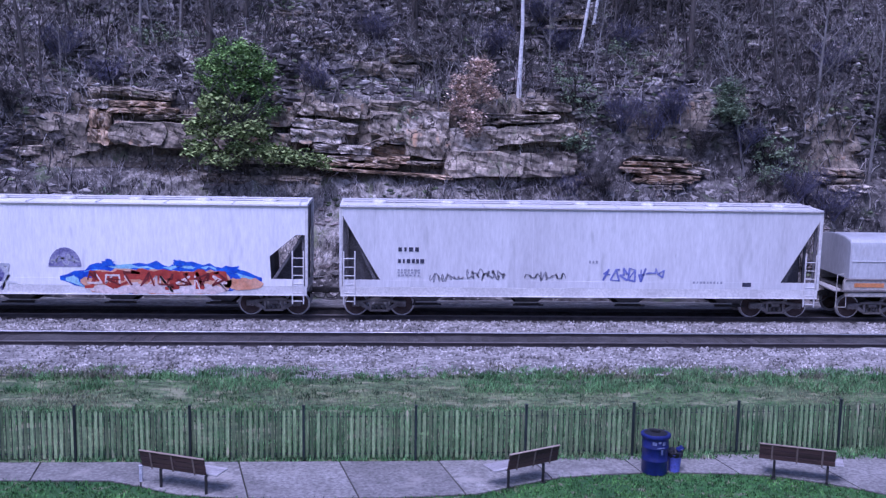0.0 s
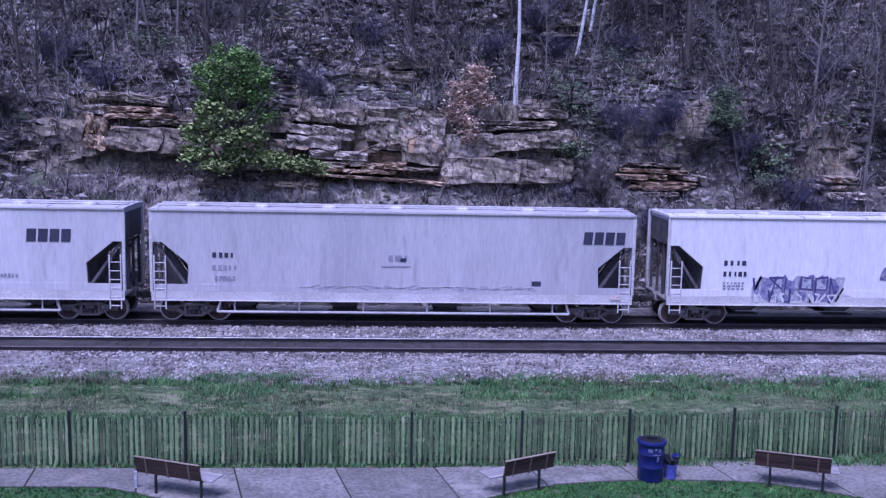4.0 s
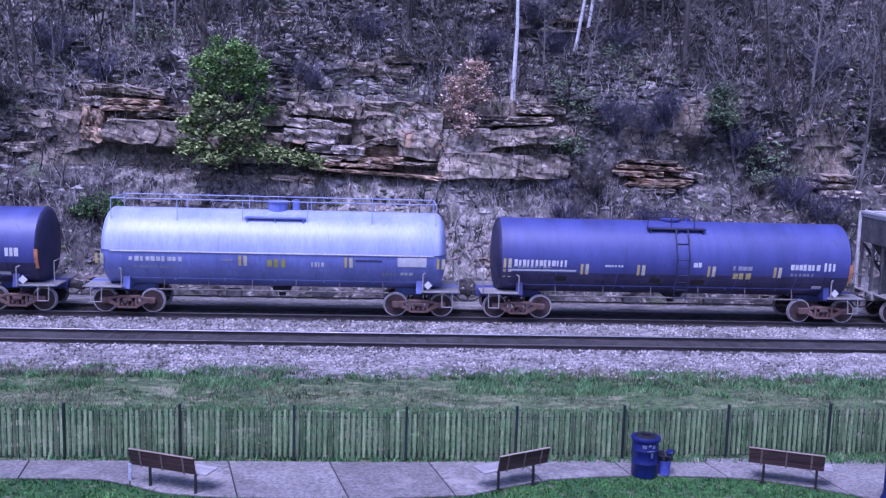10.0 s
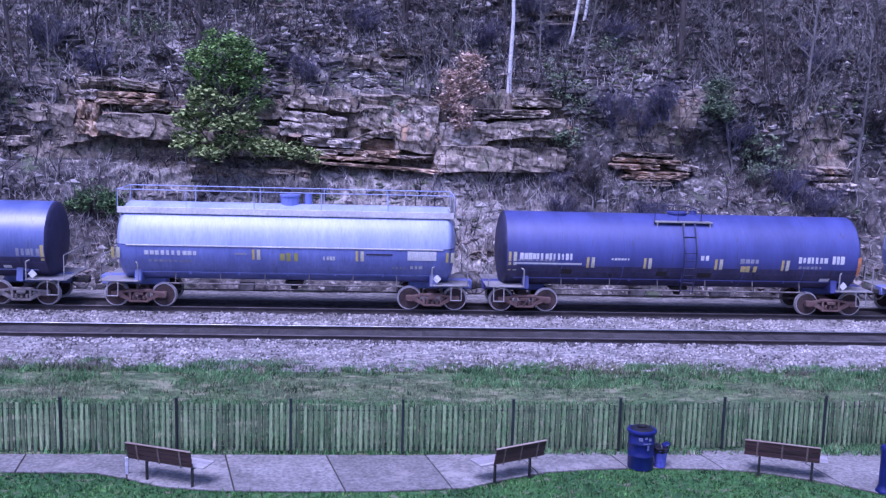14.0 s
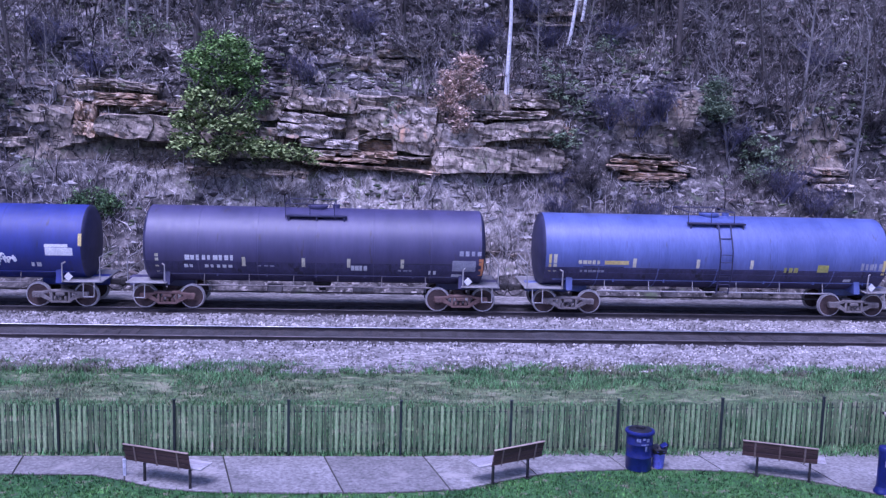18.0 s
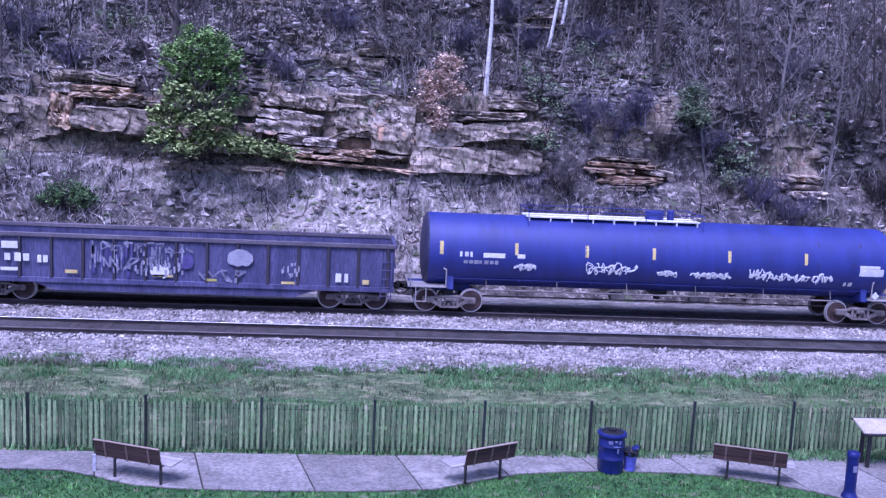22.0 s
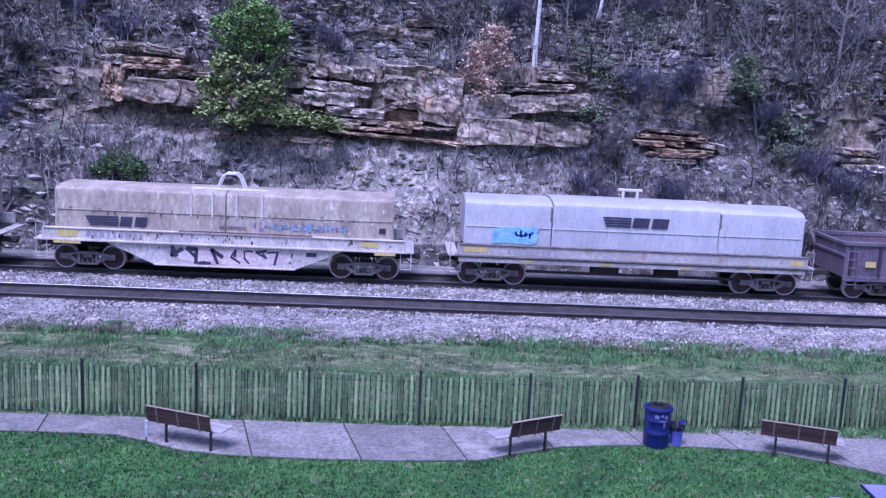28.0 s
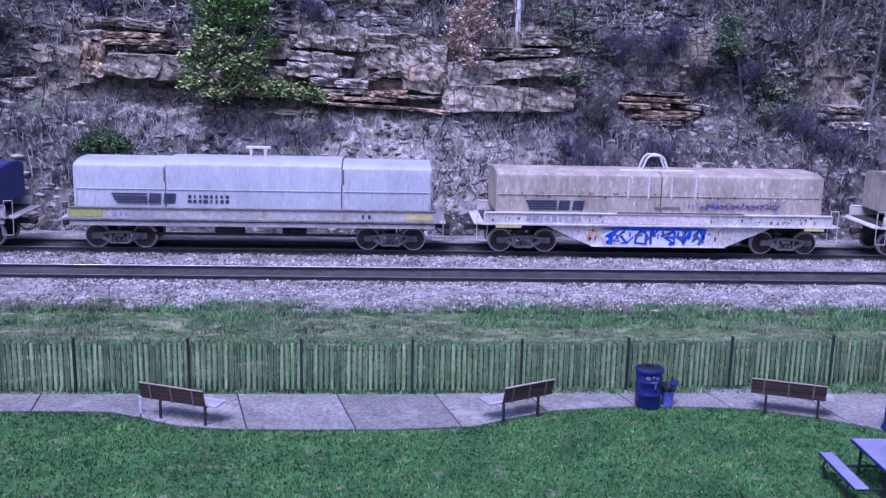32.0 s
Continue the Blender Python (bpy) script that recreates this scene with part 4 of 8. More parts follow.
def hopper_car(x0, x1, tc, label, rail_pipe, cut_z, coat=M_HOPPER):
    car = car_at("covered_hopper_car", label, "hopper car", x0, x1)
    h, top = (x1 - x0) / 2, 4.42
    e = h - 0.12
    inn = h - 1.72
    # the end bay's outline, from the outer top corner down to the sill
    bay = [(e, cut_z), (inn, 1.22)] if cut_z > 3.5 else [(e, cut_z), (e - 0.33, cut_z), (h - 1.44, cut_z - 0.82), (h - 1.38, 1.22)]
    side = [(-e, top - 0.08), (e, top - 0.08)] + bay + [(-x, z) for x, z in bay[::-1]]
    body = part("body", Geo().prism(side, "y", FACE + 0.012, -FACE - 0.012), coat, car)
    seam = shared(("seam", coat.name), lambda: Geo().box(0, -1.488, 2.6, 0.035, 0.012, 2.7).mesh("side_seam", coat))
    for k in range(12):
        part("side_seam", seam, None, body, at=(-inn + 0.4 + (2 * inn - 0.8) * k / 11, 0, 0))
    rp = []
    for i in range(13):
        y = -1.5 + 3.0 * i / 12
        rp.append((y, top - 0.07 + 0.03 * (1 - (y / 1.5) ** 2)))
    part("roof", Geo().prism(rp + [(1.5, top - 0.14), (-1.5, top - 0.14)], "x", -h + 0.02, h - 0.02), coat, car)
    for s in (-1, 1):
        # The chord's darker grey puts the eave's shadow into colour.
        part("top_chord", Geo().box(0, s * 1.51, top - 0.14, 2 * h, 0.05, 0.05, 0.01), M_HOPPERGREY, car, "dark seam under the roof edge, painted eave shade")
        g = Geo().box(0, s * 1.45, 1.065, 2 * h - 0.1, 0.10, 0.35, 0.012).box(0, s * 1.47, 0.895, 2 * h - 0.1, 0.14, 0.03, 0.006)
        part("side_sill", g, M_HOPPERSILL, car)
        part("side_skirt", Geo().box(0, s * 1.478, 1.375, 2 * h - 0.3, 0.042, 0.27), coat, car)
    g = Geo()
    for s in (-1, 1):
        g.box(0, s * 0.42, top + 0.0, 2 * h - 0.2, 0.26, 0.035)
        for k in range(8):
            x = -h + 0.3 + (2 * h - 0.6) * k / 7
            g.box(x, s * 1.5, top - 0.08, 0.05, 0.08, 0.10)
            g.tube((x, s * 0.5, top - 0.02), (x, s * 1.46, top - 0.05), 0.015, n=5)
    part("running_board", g, M_HOPPERSILL, car)
    hatch = shared("hatch", lambda: Geo().lathe([(0.0, 0.27), (0.08, 0.27), (0.11, 0.23), (0.13, 0.0)], "z", n=18).box(0, 0, 0.13, 0.62, 0.05, 0.03).mesh("roof_hatch", M_HOPPERSILL))
    for k in range(7):
        part("roof_hatch", hatch, None, car, at=(-h + 1.5 + (2 * h - 3.0) * k / 6, -0.62, top - 0.06))
    post = shared("corner_post", lambda: Geo().box(0, 0, 0, 0.12, 0.12, 3.1, 0.015).mesh("corner_post", M_HOPPERSILL))
    for sx in (-1, 1):
        for sy in (-1, 1):
            part("corner_post", post, None, car, at=(sx * (h - 0.06), sy * 1.44, 2.75))
            ladder(car, sx * (h - 0.38), 0.55, 2.6, 0.42, sy * 1.5, M_HOPPERSILL)
        # Dark sheet over the end face holds the shade between cars.
        part("end_sheet", Geo().box(sx * (e + 0.012), 0, (cut_z + top - 0.3) / 2, 0.02, 2.74, top - 0.3 - cut_z), M_POCKET, car, "upright end sheet, dark with the shade between cars")
        part("end_platform", Geo().box(sx * (h - 0.55), 0, 1.08, 1.1, 2.86, 0.06, 0.01).box(sx * (h - 0.4), 0, 0.95, 0.9, 0.5, 0.3, 0.03), M_HOPPERGREY, car)
        for y in (-1.3, -0.4, 0.4, 1.3):
            g = Geo()
            g.prism([(sx * (h - 0.14), cut_z - 0.02), (sx * (h - 0.14), 1.1), (sx * (h - 0.24), 1.1), (sx * (h - 0.24), cut_z - 0.12)], "y", y - 0.04, y + 0.04)
            g.prism([(sx * (h - 0.2), cut_z - 0.12), (sx * (h - 0.3), cut_z - 0.12), (sx * (inn + 0.1), 1.12), (sx * (inn + 0.25), 1.12)], "y", y - 0.04, y + 0.04)
            part("end_strut", g, M_POCKET, car)
        # The plate's dark colour stands for the bay's unlit inside.
        part("shear_plate", Geo().prism([(sx * (h - 0.3), cut_z - 0.1), (sx * (h - 0.3), 1.1), (sx * (inn + 0.1), 1.1)], "y", -0.22, -0.18), M_POCKET, car, "plate inside the end bay, its shade painted dark")
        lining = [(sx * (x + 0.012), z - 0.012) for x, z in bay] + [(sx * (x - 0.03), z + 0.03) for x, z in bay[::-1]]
        part("slope_sheet", Geo().prism(lining, "y", -1.40, 1.40), M_POCKET, car, "sloping end sheet, dark with dirt and painted shade")
        bogie(car, sx * tc / 2, M_TRUCK)
        coupler(car, sx * h, sx)
    part("brake_wheel", Geo().lathe([(-0.02, 0.27), (0, 0.29), (0.02, 0.27), (0, 0.25), (-0.02, 0.27)], "x", (-h - 0.08, -0.5, 2.5), 18).box(-h - 0.08, -0.5, 2.5, 0.03, 0.5, 0.04).box(-h - 0.08, -0.5, 2.5, 0.03, 0.04, 0.5), M_UNDER, car)
    part("centre_sill", Geo().box(0, 0, 0.88, 2 * h - 0.3, 0.46, 0.36, 0.03), M_UNDER, car)
    for k in range(4):
        x = -inn + 1.6 + (2 * inn - 3.2) * k / 3
        g = Geo()
        a, b = 1.15, 0.33
        v = [(x - a, -1.3, 1.2), (x + a, -1.3, 1.2), (x + a, 1.3, 1.2), (x - a, 1.3, 1.2), (x - b, -0.75, 0.52), (x + b, -0.75, 0.52), (x + b, 0.75, 0.52), (x - b, 0.75, 0.52)]
        g.add(v, [(0, 1, 5, 4), (1, 2, 6, 5), (2, 3, 7, 6), (3, 0, 4, 7), (4, 5, 6, 7)])
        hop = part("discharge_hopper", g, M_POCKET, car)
        part("outlet_gate", Geo().box(x, 0, 0.47, 0.95, 1.7, 0.1, 0.02).tube((x - 0.6, -0.95, 0.47), (x + 0.6, -0.95, 0.47), 0.035), M_UNDER, hop)
    if rail_pipe:
        g = Geo().pipe([(-inn + 0.9, -1.35, 0.95), (-inn + 0.75, -1.36, 0.45), (inn - 0.75, -1.36, 0.45), (inn - 0.9, -1.35, 0.95)], 0.05, 8)
        for k in range(6):
            x = -inn + 1.4 + (2 * inn - 2.8) * k / 5
            g.tube((x, -1.35, 1.1), (x, -1.36, 0.45), 0.03)
        part("outlet_pipe", g, M_HOPPERSILL, car, "long pale pipe under the body")
        part("upper_pipe", Geo().tube((-inn + 1.0, -1.37, 0.93), (inn - 1.0, -1.37, 0.93), 0.035), M_HOPPERGREY, car)
    else:
        part("brake_rod", Geo().tube((-inn + 1.2, -1.2, 0.62), (inn - 1.6, -1.2, 0.62), 0.025), M_HOPPERGREY, car)
    return car, h


def tank_car(x0, x1, tc, label, upper, lower=None, radius=1.45, zc=2.43, deck="short", ladder_x=0.0, truck=M_RUSTTRUCK, deck_x=0.0, platform=M_TANKHEAD):
    car = car_at("tank_car", label, "tank car", x0, x1)
    h = (x1 - x0) / 2
    bulge = 0.42 if lower else 0.26
    head = []
    for i in range(9):
        a = i / 8 * math.pi / 2
        head.append((-(h - bulge) - bulge * math.cos(a), radius * math.sin(a)))
    barrel = [(-(h - bulge) + (2 * h - 2 * bulge) * i / 12, radius) for i in range(13)]
    prof = head[:-1] + barrel + [(-t, r) for t, r in head[:-1][::-1]]
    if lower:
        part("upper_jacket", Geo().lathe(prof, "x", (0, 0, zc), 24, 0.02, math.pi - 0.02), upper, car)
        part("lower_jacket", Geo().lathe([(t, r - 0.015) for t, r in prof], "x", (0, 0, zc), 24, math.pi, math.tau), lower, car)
        part("jacket_seam", Geo().box(0, -radius - 0.005, zc, 2 * h - 1.1, 0.03, 0.05, 0.01), M_HOPPERSILL, car)
    else:
        part("tank_shell", Geo().lathe(barrel, "x", (0, 0, zc), 48), upper, car)
        for sx in (-1, 1):
            part("tank_head", Geo().lathe([(sx * t, r) for t, r in head], "x", (0, 0, zc), 48), M_TANKHEAD, car, "dark tank head")
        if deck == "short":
            part("grimy_belly", Geo().lathe([(t, r + 0.0015) for t, r in barrel], "x", (0, 0, zc), 24, math.pi + 0.36, math.tau - 0.36), M_TANKGRIMESHADE, car, "road grime and painted underside shade along the tank's lower part")
        ring = Geo().lathe([(-0.03, radius + 0.001), (0, radius + 0.006), (0.03, radius + 0.001)], "x", (0, 0, zc), 48).mesh("weld_seam", upper)
        for k in range(1, 6):
            part("weld_seam", ring, None, car, at=(-h + 2 * h * k / 6, 0, 0))
    tone = lower or upper
    top = zc + radius
    for sx in (-1, 1):
        b = sx * tc / 2
        g = Geo().box(b + sx * 0.35, 0, 0.92, 2.5, 0.5, 0.36, 0.03)
        g.prism([(-1.2, 0.98), (1.2, 0.98), (1.05, zc - radius * 0.55), (0.8, zc - radius * 0.83), (0, zc - radius + 0.02), (-0.8, zc - radius * 0.83), (-1.05, zc - radius * 0.55)], "x", b - 0.12, b + 0.12)
        part("bolster", g, tone, car)
        g = Geo().box(sx * (h - 0.25), 0, 1.06, 1.5, 2.7, 0.05, 0.01)
        part("end_platform", g, M_HOPPERGREY, car, "pale steel end platform")
        g = Geo()
        xe = sx * (h + 0.42)
        g.pipe([(xe, -1.35, 1.08), (xe, -1.35, 2.0), (xe, 1.35, 2.0), (xe, 1.35, 1.08)], 0.022)
        g.pipe([(xe, -1.35, 1.55), (xe, 1.35, 1.55)], 0.018)
        g.pipe([(sx * (h - 0.95), -1.38, 1.06), (sx * (h - 0.95), -1.4, 1.75), (sx * (h - 0.85), -1.3, 1.8)], 0.03)
        part("hand_rail", g, M_HOPPERGREY, car)
        part("step", Geo().pipe([(sx * (h + 0.2), -1.33, 1.05), (sx * (h + 0.2), -1.4, 0.5), (sx * (h - 0.2), -1.4, 0.5), (sx * (h - 0.2), -1.33, 1.05)], 0.022), M_HOPPERGREY, car)
        bogie(car, b, truck)
        coupler(car, sx * (h + 0.35), sx)
    g = Geo()
    for s in (-1, 1):
        g.tube((-h + 0.6, s * 1.02, zc - radius * 0.72), (h - 0.6, s * 1.02, zc - radius * 0.72), 0.025)
        for k in range(7):
            x = -h + 1.0 + (2 * h - 2.0) * k / 6
            g.box(x, s * 1.0, zc - radius * 0.72, 0.06, 0.12, 0.14)
    part("side_rail", g, tone, car)
    g = Geo().tube((-tc / 2 + 1.15, -1.18, 0.98), (tc / 2 - 1.15, -1.18, 0.98), 0.032)
    for k in range(6):
        x = -tc / 2 + 1.4 + (tc - 2.8) * k / 5
        g.tube((x, -1.18, 0.98), (x, -1.08, zc - radius * 0.72), 0.018)
    part("train_line", g, M_HOPPERGREY if upper is M_TANKGREY else M_TRUCK, car)
    part("outlet_valve", Geo().box(0.2, 0, zc - radius - 0.05, 0.7, 0.6, 0.16, 0.04).tube((0.2, 0, zc - radius - 0.35), (0.2, 0, zc - radius), 0.14, n=12), M_UNDER, car)
    part("brake_pipe", Geo().tube((-tc / 2 + 1.2, -0.5, 0.62), (tc / 2 - 1.2, -0.5, 0.62), 0.03), M_UNDER, car)
    part("brake_valve", Geo().box(-1.6, -0.5, 0.78, 0.6, 0.4, 0.28, 0.04), M_TRUCK, car)
    part("air_tank", Geo().tube((1.4, -0.5, 0.76), (2.2, -0.5, 0.76), 0.14, n=12), M_TRUCK, car)
    # dome and deck
    d = deck_x
    at_x = d + (1.8 if deck == "mid" else 0.0)
    mw = 0.14 if deck == "short" else 0.4
    part("manway", Geo().lathe([(top - 0.1, 0.36), (top + mw - 0.12, 0.36), (top + mw - 0.10, 0.40), (top + mw - 0.04, 0.40), (top + mw, 0.0)], "z", (at_x, 0, 0), 20).lathe([(top - 0.1, 0.14), (top + mw, 0.14), (top + mw + 0.02, 0)], "z", (at_x + 0.7, 0.1, 0), 12), tone, car)
    dl = {"short": 1.15, "long": h - 0.5, "mid": 3.5, "band": h - 0.15}[deck]
    ym, zd = (0.42, top + 0.03) if deck == "mid" else (0.82, top - 0.22)
    deck_mat = M_TANKLIGHT if deck == "band" else M_WHITE if deck == "mid" else platform if deck == "short" else tone
    w = 2 * (dl if deck in ("mid", "band") else 1.15)
    for s in (-1, 1):
        g = Geo().box(d, s * ym, zd, w, 0.42, 0.06, 0.01)
        for k in range(int(w / 0.8) + 1):
            g.box(d - w / 2 + 0.1 + (w - 0.2) * k / max(1, int(w / 0.8)), s * ym, zd - 0.14, 0.05, 0.4, 0.24)
        if deck == "band":
            g.box(d, s * 1.06, zd - 0.02, w, 0.05, 0.24, 0.01)
        part("walkway", g, M_HOPPERSILL if deck == "band" else deck_mat, car)
    g = Geo()
    rail_h = 0.74 if deck == "band" else 0.64 if deck == "long" else 0.3 if deck == "mid" else 0.46
    if deck == "short":
        d, dl = d - 0.25, 0.92
    for s in (-1, 1):
        n = max(2, int(2 * dl / 2.2))
        for k in range(n + 1):
            x = d - dl + 2 * dl * k / n
            g.tube((x, s * 1.0, zd - (0.1 if abs(x - d) < 1.3 or deck == "band" else 0.3)), (x, s * 1.0, zd + rail_h), 0.016)
        g.tube((d - dl, s * 1.0, zd + rail_h), (d + dl, s * 1.0, zd + rail_h), 0.018)
    for x in (d - dl, d + dl):
        g.tube((x, -1.0, zd + rail_h), (x, 1.0, zd + rail_h), 0.022)
    part("guard_rail", g, M_TANKLIGHT if lower else M_TANKHEAD if deck == "short" else tone, car)
    if ladder_x is not None:
        lx = ladder_x
        g = Geo()
        for s in (-1, 1):
            g.pipe([(lx + s * 0.24, -1.30, zc - radius - 0.05), (lx + s * 0.24, -radius - 0.14, zc - 0.6), (lx + s * 0.24, -radius - 0.14, zc + 0.25), (lx + s * 0.24, -1.12, zd)], 0.026)
        z = zc - radius + 0.05
        while z < zc + 0.9:
            y = -radius - 0.14 if abs(z - zc + 0.15) < 0.5 else (-1.38 if z < zc else -1.3)
            g.tube((lx - 0.24, y, z), (lx + 0.24, y, z), 0.018, n=6)
            z += 0.3
        part("ladder", g, M_TANKHEAD if deck == "short" else tone, car)
    # small diamond plates on the end
    for k, z in ((h - 0.75, zc - 1.15),):
        part("placard", Geo().prism([(k, z - 0.17), (k + 0.17, z), (k, z + 0.17), (k - 0.17, z)], "y", -1.32, -1.31), M_WHITE, car)
    return car, h


def skin_y(radius, zc, z):
    """The tank's near skin at that height."""
    return -math.sqrt(max(0.01, radius * radius - (z - zc) ** 2)) - 0.004


def tank_mark(car, x, z, w, h, mat, radius, zc, name="marking", count=1, label=""):
    """A mark that follows the round of the tank; several in a row become unreadable strokes."""
    g = Geo()
    r = random.Random(int(x * 90) + count)

    def strip(a, b, z0, z1, out=0.0):
        pts = []
        for i in range(4):
            zz = z0 + (z1 - z0) * i / 3
            yy = skin_y(radius, zc, zz) - out
            pts += [(a, yy, zz), (b, yy, zz)]
        g.add(pts, [(2 * i, 2 * i + 1, 2 * i + 3, 2 * i + 2) for i in range(3)])
        g.add([(p[0], p[1] + 0.006, p[2]) for p in pts], [(2 * i, 2 * i + 2, 2 * i + 3, 2 * i + 1) for i in range(3)])

    cw = w / count
    for c in range(count):
        a = x - w / 2 + cw * c
        if count == 1:
            strip(a, a + cw, z - h / 2, z + h / 2)
            continue
        hh = h / 2 * r.uniform(0.8, 1.0)
        strip(a + cw * r.uniform(0.0, 0.12), a + cw * r.uniform(0.5, 0.95), z - hh, z + hh)
    return tagged(part(name, g, mat, car), label, kind="stuff" if count > 1 else "")


def gondola_car(x0, x1, tc, label, mat, top, stakes):
    car = car_at("gondola_car", label, "gondola car", x0, x1)
    h, bot = (x1 - x0) / 2, 0.95
    for s in (-1, 1):
        w = part("side_wall", Geo().box(0, s * 1.40, (top + bot) / 2, 2 * h, 0.05, top - bot), mat, car)
        part("top_chord", Geo().box(0, s * 1.43, top - 0.03, 2 * h + 0.04, 0.17, 0.16, 0.02), M_CHORD, w)
        part("side_sill", Geo().box(0, s * 1.42, bot - 0.05, 2 * h, 0.16, 0.2, 0.02).prism([(-tc / 2 + 1.3, bot - 0.1), (tc / 2 - 1.3, bot - 0.1), (tc / 2 - 2.2, 0.52), (-tc / 2 + 2.2, 0.52)], "y", s * 1.40 - 0.02, s * 1.40 + 0.02), mat, w)
        st = shared(("stake", round(top, 2), mat.name), lambda: Geo().prism([(-0.06, 0.0), (-0.045, -0.075), (0.045, -0.075), (0.06, 0.0)], "z", bot, top - 0.1).mesh("stake", M_STAKESHADE))
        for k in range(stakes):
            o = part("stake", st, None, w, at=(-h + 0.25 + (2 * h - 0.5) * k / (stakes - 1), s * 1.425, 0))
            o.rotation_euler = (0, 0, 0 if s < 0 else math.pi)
    for s in (-1, 1):
        part("end_wall", Geo().box(s * (h - 0.03), 0, (top + bot) / 2, 0.06, 2.78, top - bot).box(s * (h + 0.02), 0, top - 0.05, 0.12, 2.9, 0.14, 0.02).box(s * (h + 0.02), 0, 1.8, 0.1, 2.8, 0.12, 0.02), mat, car)
        bogie(car, s * tc / 2, M_TRUCK)
        coupler(car, s * h, s)
        ladder(car, s * (h - 0.3), 0.55, top - 0.3, 0.4, -1.5, mat)
    part("floor_plate", Geo().box(0, 0, bot, 2 * h - 0.1, 2.76, 0.06), M_UNDER, car)
    part("centre_sill", Geo().box(0, 0, 0.78, 2 * h - 0.2, 0.4, 0.3, 0.02), M_UNDER, car)
    return car, h


def hood_outline(top, base, half, arch):
    pts = [(-half, base)]
    side = top - arch
    pts.append((-half, side))
    for i in range(1, 14):
        a = math.pi * i / 14
        pts.append((-half * math.cos(a) * (0.999), side + arch * math.sin(a) ** 0.6))
    pts += [(half, side), (half, base)]
    return pts


def coil_car(x0, x1, tc, label, hood, sill, fish, arch_bracket, top=3.42):
    car = car_at("coil_car", label, "coil car", x0, x1)
    h = (x1 - x0) / 2
    base = 1.66
    if hood is M_TANHOOD:
        spans = [(-h + 0.22, -0.02), (0.02, h - 0.22)]
    else:
        spans = [(-h, -h * 0.5), (-h * 0.5 + 0.04, h * 0.5 - 0.04), (h * 0.5, h)]
    for i, (a, b) in enumerate(spans):
        mid = len(spans) == 3 and i == 1
        t = top + (0.07 if mid else 0)
        w = 1.36 + (0.03 if mid else 0)
        arch = 0.24 if hood is M_TANHOOD else 0.34
        sec = part("hood_section", Geo().prism(hood_outline(t, base, w, arch), "x", a, b), hood, car)
        for q in (-1, 1):
            part("belt_rail", Geo().box((a + b) / 2, q * (w + 0.012), 2.36, b - a - 0.04, 0.03, 0.04, 0.008), hood, sec)
        n = 5 if len(spans) == 3 else 6
        rib = shared(("rib", hood.name, w), lambda: Geo().box(0, -w - 0.004, 2.02, 0.025, 0.012, 0.66).mesh("hood_rib", hood))
        for k in range(n + 1):
            part("hood_rib", rib, None, sec, at=(a + 0.05 + (b - a - 0.1) * k / n, 0, 0))
    if len(spans) == 3:
        for x in (-h * 0.5, h * 0.5):
            part("joint_bar", Geo().box(x, -1.34, 2.92, 0.12, 0.1, 0.55, 0.02), M_TRUCK, car)
    he = h - 0.22 if hood is M_TANHOOD else h
    for s in (-1, 1):
        part("hood_end_frame", Geo().prism([(y * 1.012, z * 1.004) for y, z in hood_outline(top, base, 1.36, arch)], "x", s * he - 0.03, s * he + 0.012), hood, car)
        part("hood_end_plate", Geo().prism([(y * 0.985, z * 0.995) for y, z in hood_outline(top, base + 0.02, 1.36, arch)], "x", s * he - 0.025 + s * 0.04, s * he + 0.025 + s * 0.04), hood, car)
    for s in (-1, 1):
        beam = part("side_sill", Geo().box(0, s * 1.42, 1.44, 2 * h + 0.6, 0.14, 0.40, 0.02), sill, car)
        # Without fish belly, dark cap and flange paint the shadow gaps around the sill.
        part("sill_cap", Geo().box(0, s * 1.44, 1.66, 2 * h + 0.5, 0.2, 0.05, 0.01), sill if fish else M_TRUCK, beam)
        part("sill_flange", Geo().box(0, s * 1.46, 1.22, 2 * h + 0.8, 0.2, 0.07, 0.01), sill if fish else M_TRUCK, beam)
        if fish:
            g = Geo().prism([(-tc / 2 + 0.75, 1.18), (tc / 2 - 0.75, 1.18), (tc / 2 - 2.6, 0.38), (-tc / 2 + 2.6, 0.38)], "y", s * 1.38 - 0.03, s * 1.38 + 0.03)
            g.box(0, s * 1.40, 0.38, tc - 5.2, 0.16, 0.05, 0.01)
            part("fish_belly", g, sill, beam, "deep pale belly plate, rust stained")
        else:
            part("lower_sill", Geo().box(0, s * 1.44, 1.06, 2 * h + 0.5, 0.1, 0.18, 0.02), sill, beam)
            part("lower_rail", Geo().box(0, s * 1.1, 0.62, tc - 2.6, 0.12, 0.1, 0.02), M_UNDER, beam)
    part("deck", Geo().box(0, 0, 1.22, 2 * h + 0.5, 2.7, 0.12, 0.02).box(0, 0, 0.95, 2 * h + 0.6, 0.5, 0.4, 0.03), M_UNDER, car)
    for s in (-1, 1):
        bogie(car, s * tc / 2, M_TRUCK)
        coupler(car, s * (h + 0.3), s)
        g = Geo().box(s * (h + 0.35), 0, 1.2, 0.6, 2.8, 0.06, 0.01)
        g.pipe([(s * (h + 0.55), -1.4, 1.2), (s * (h + 0.55), -1.4, 1.85), (s * (h + 0.25), -1.4, 1.85), (s * (h + 0.25), -1.4, 1.2)], 0.016)
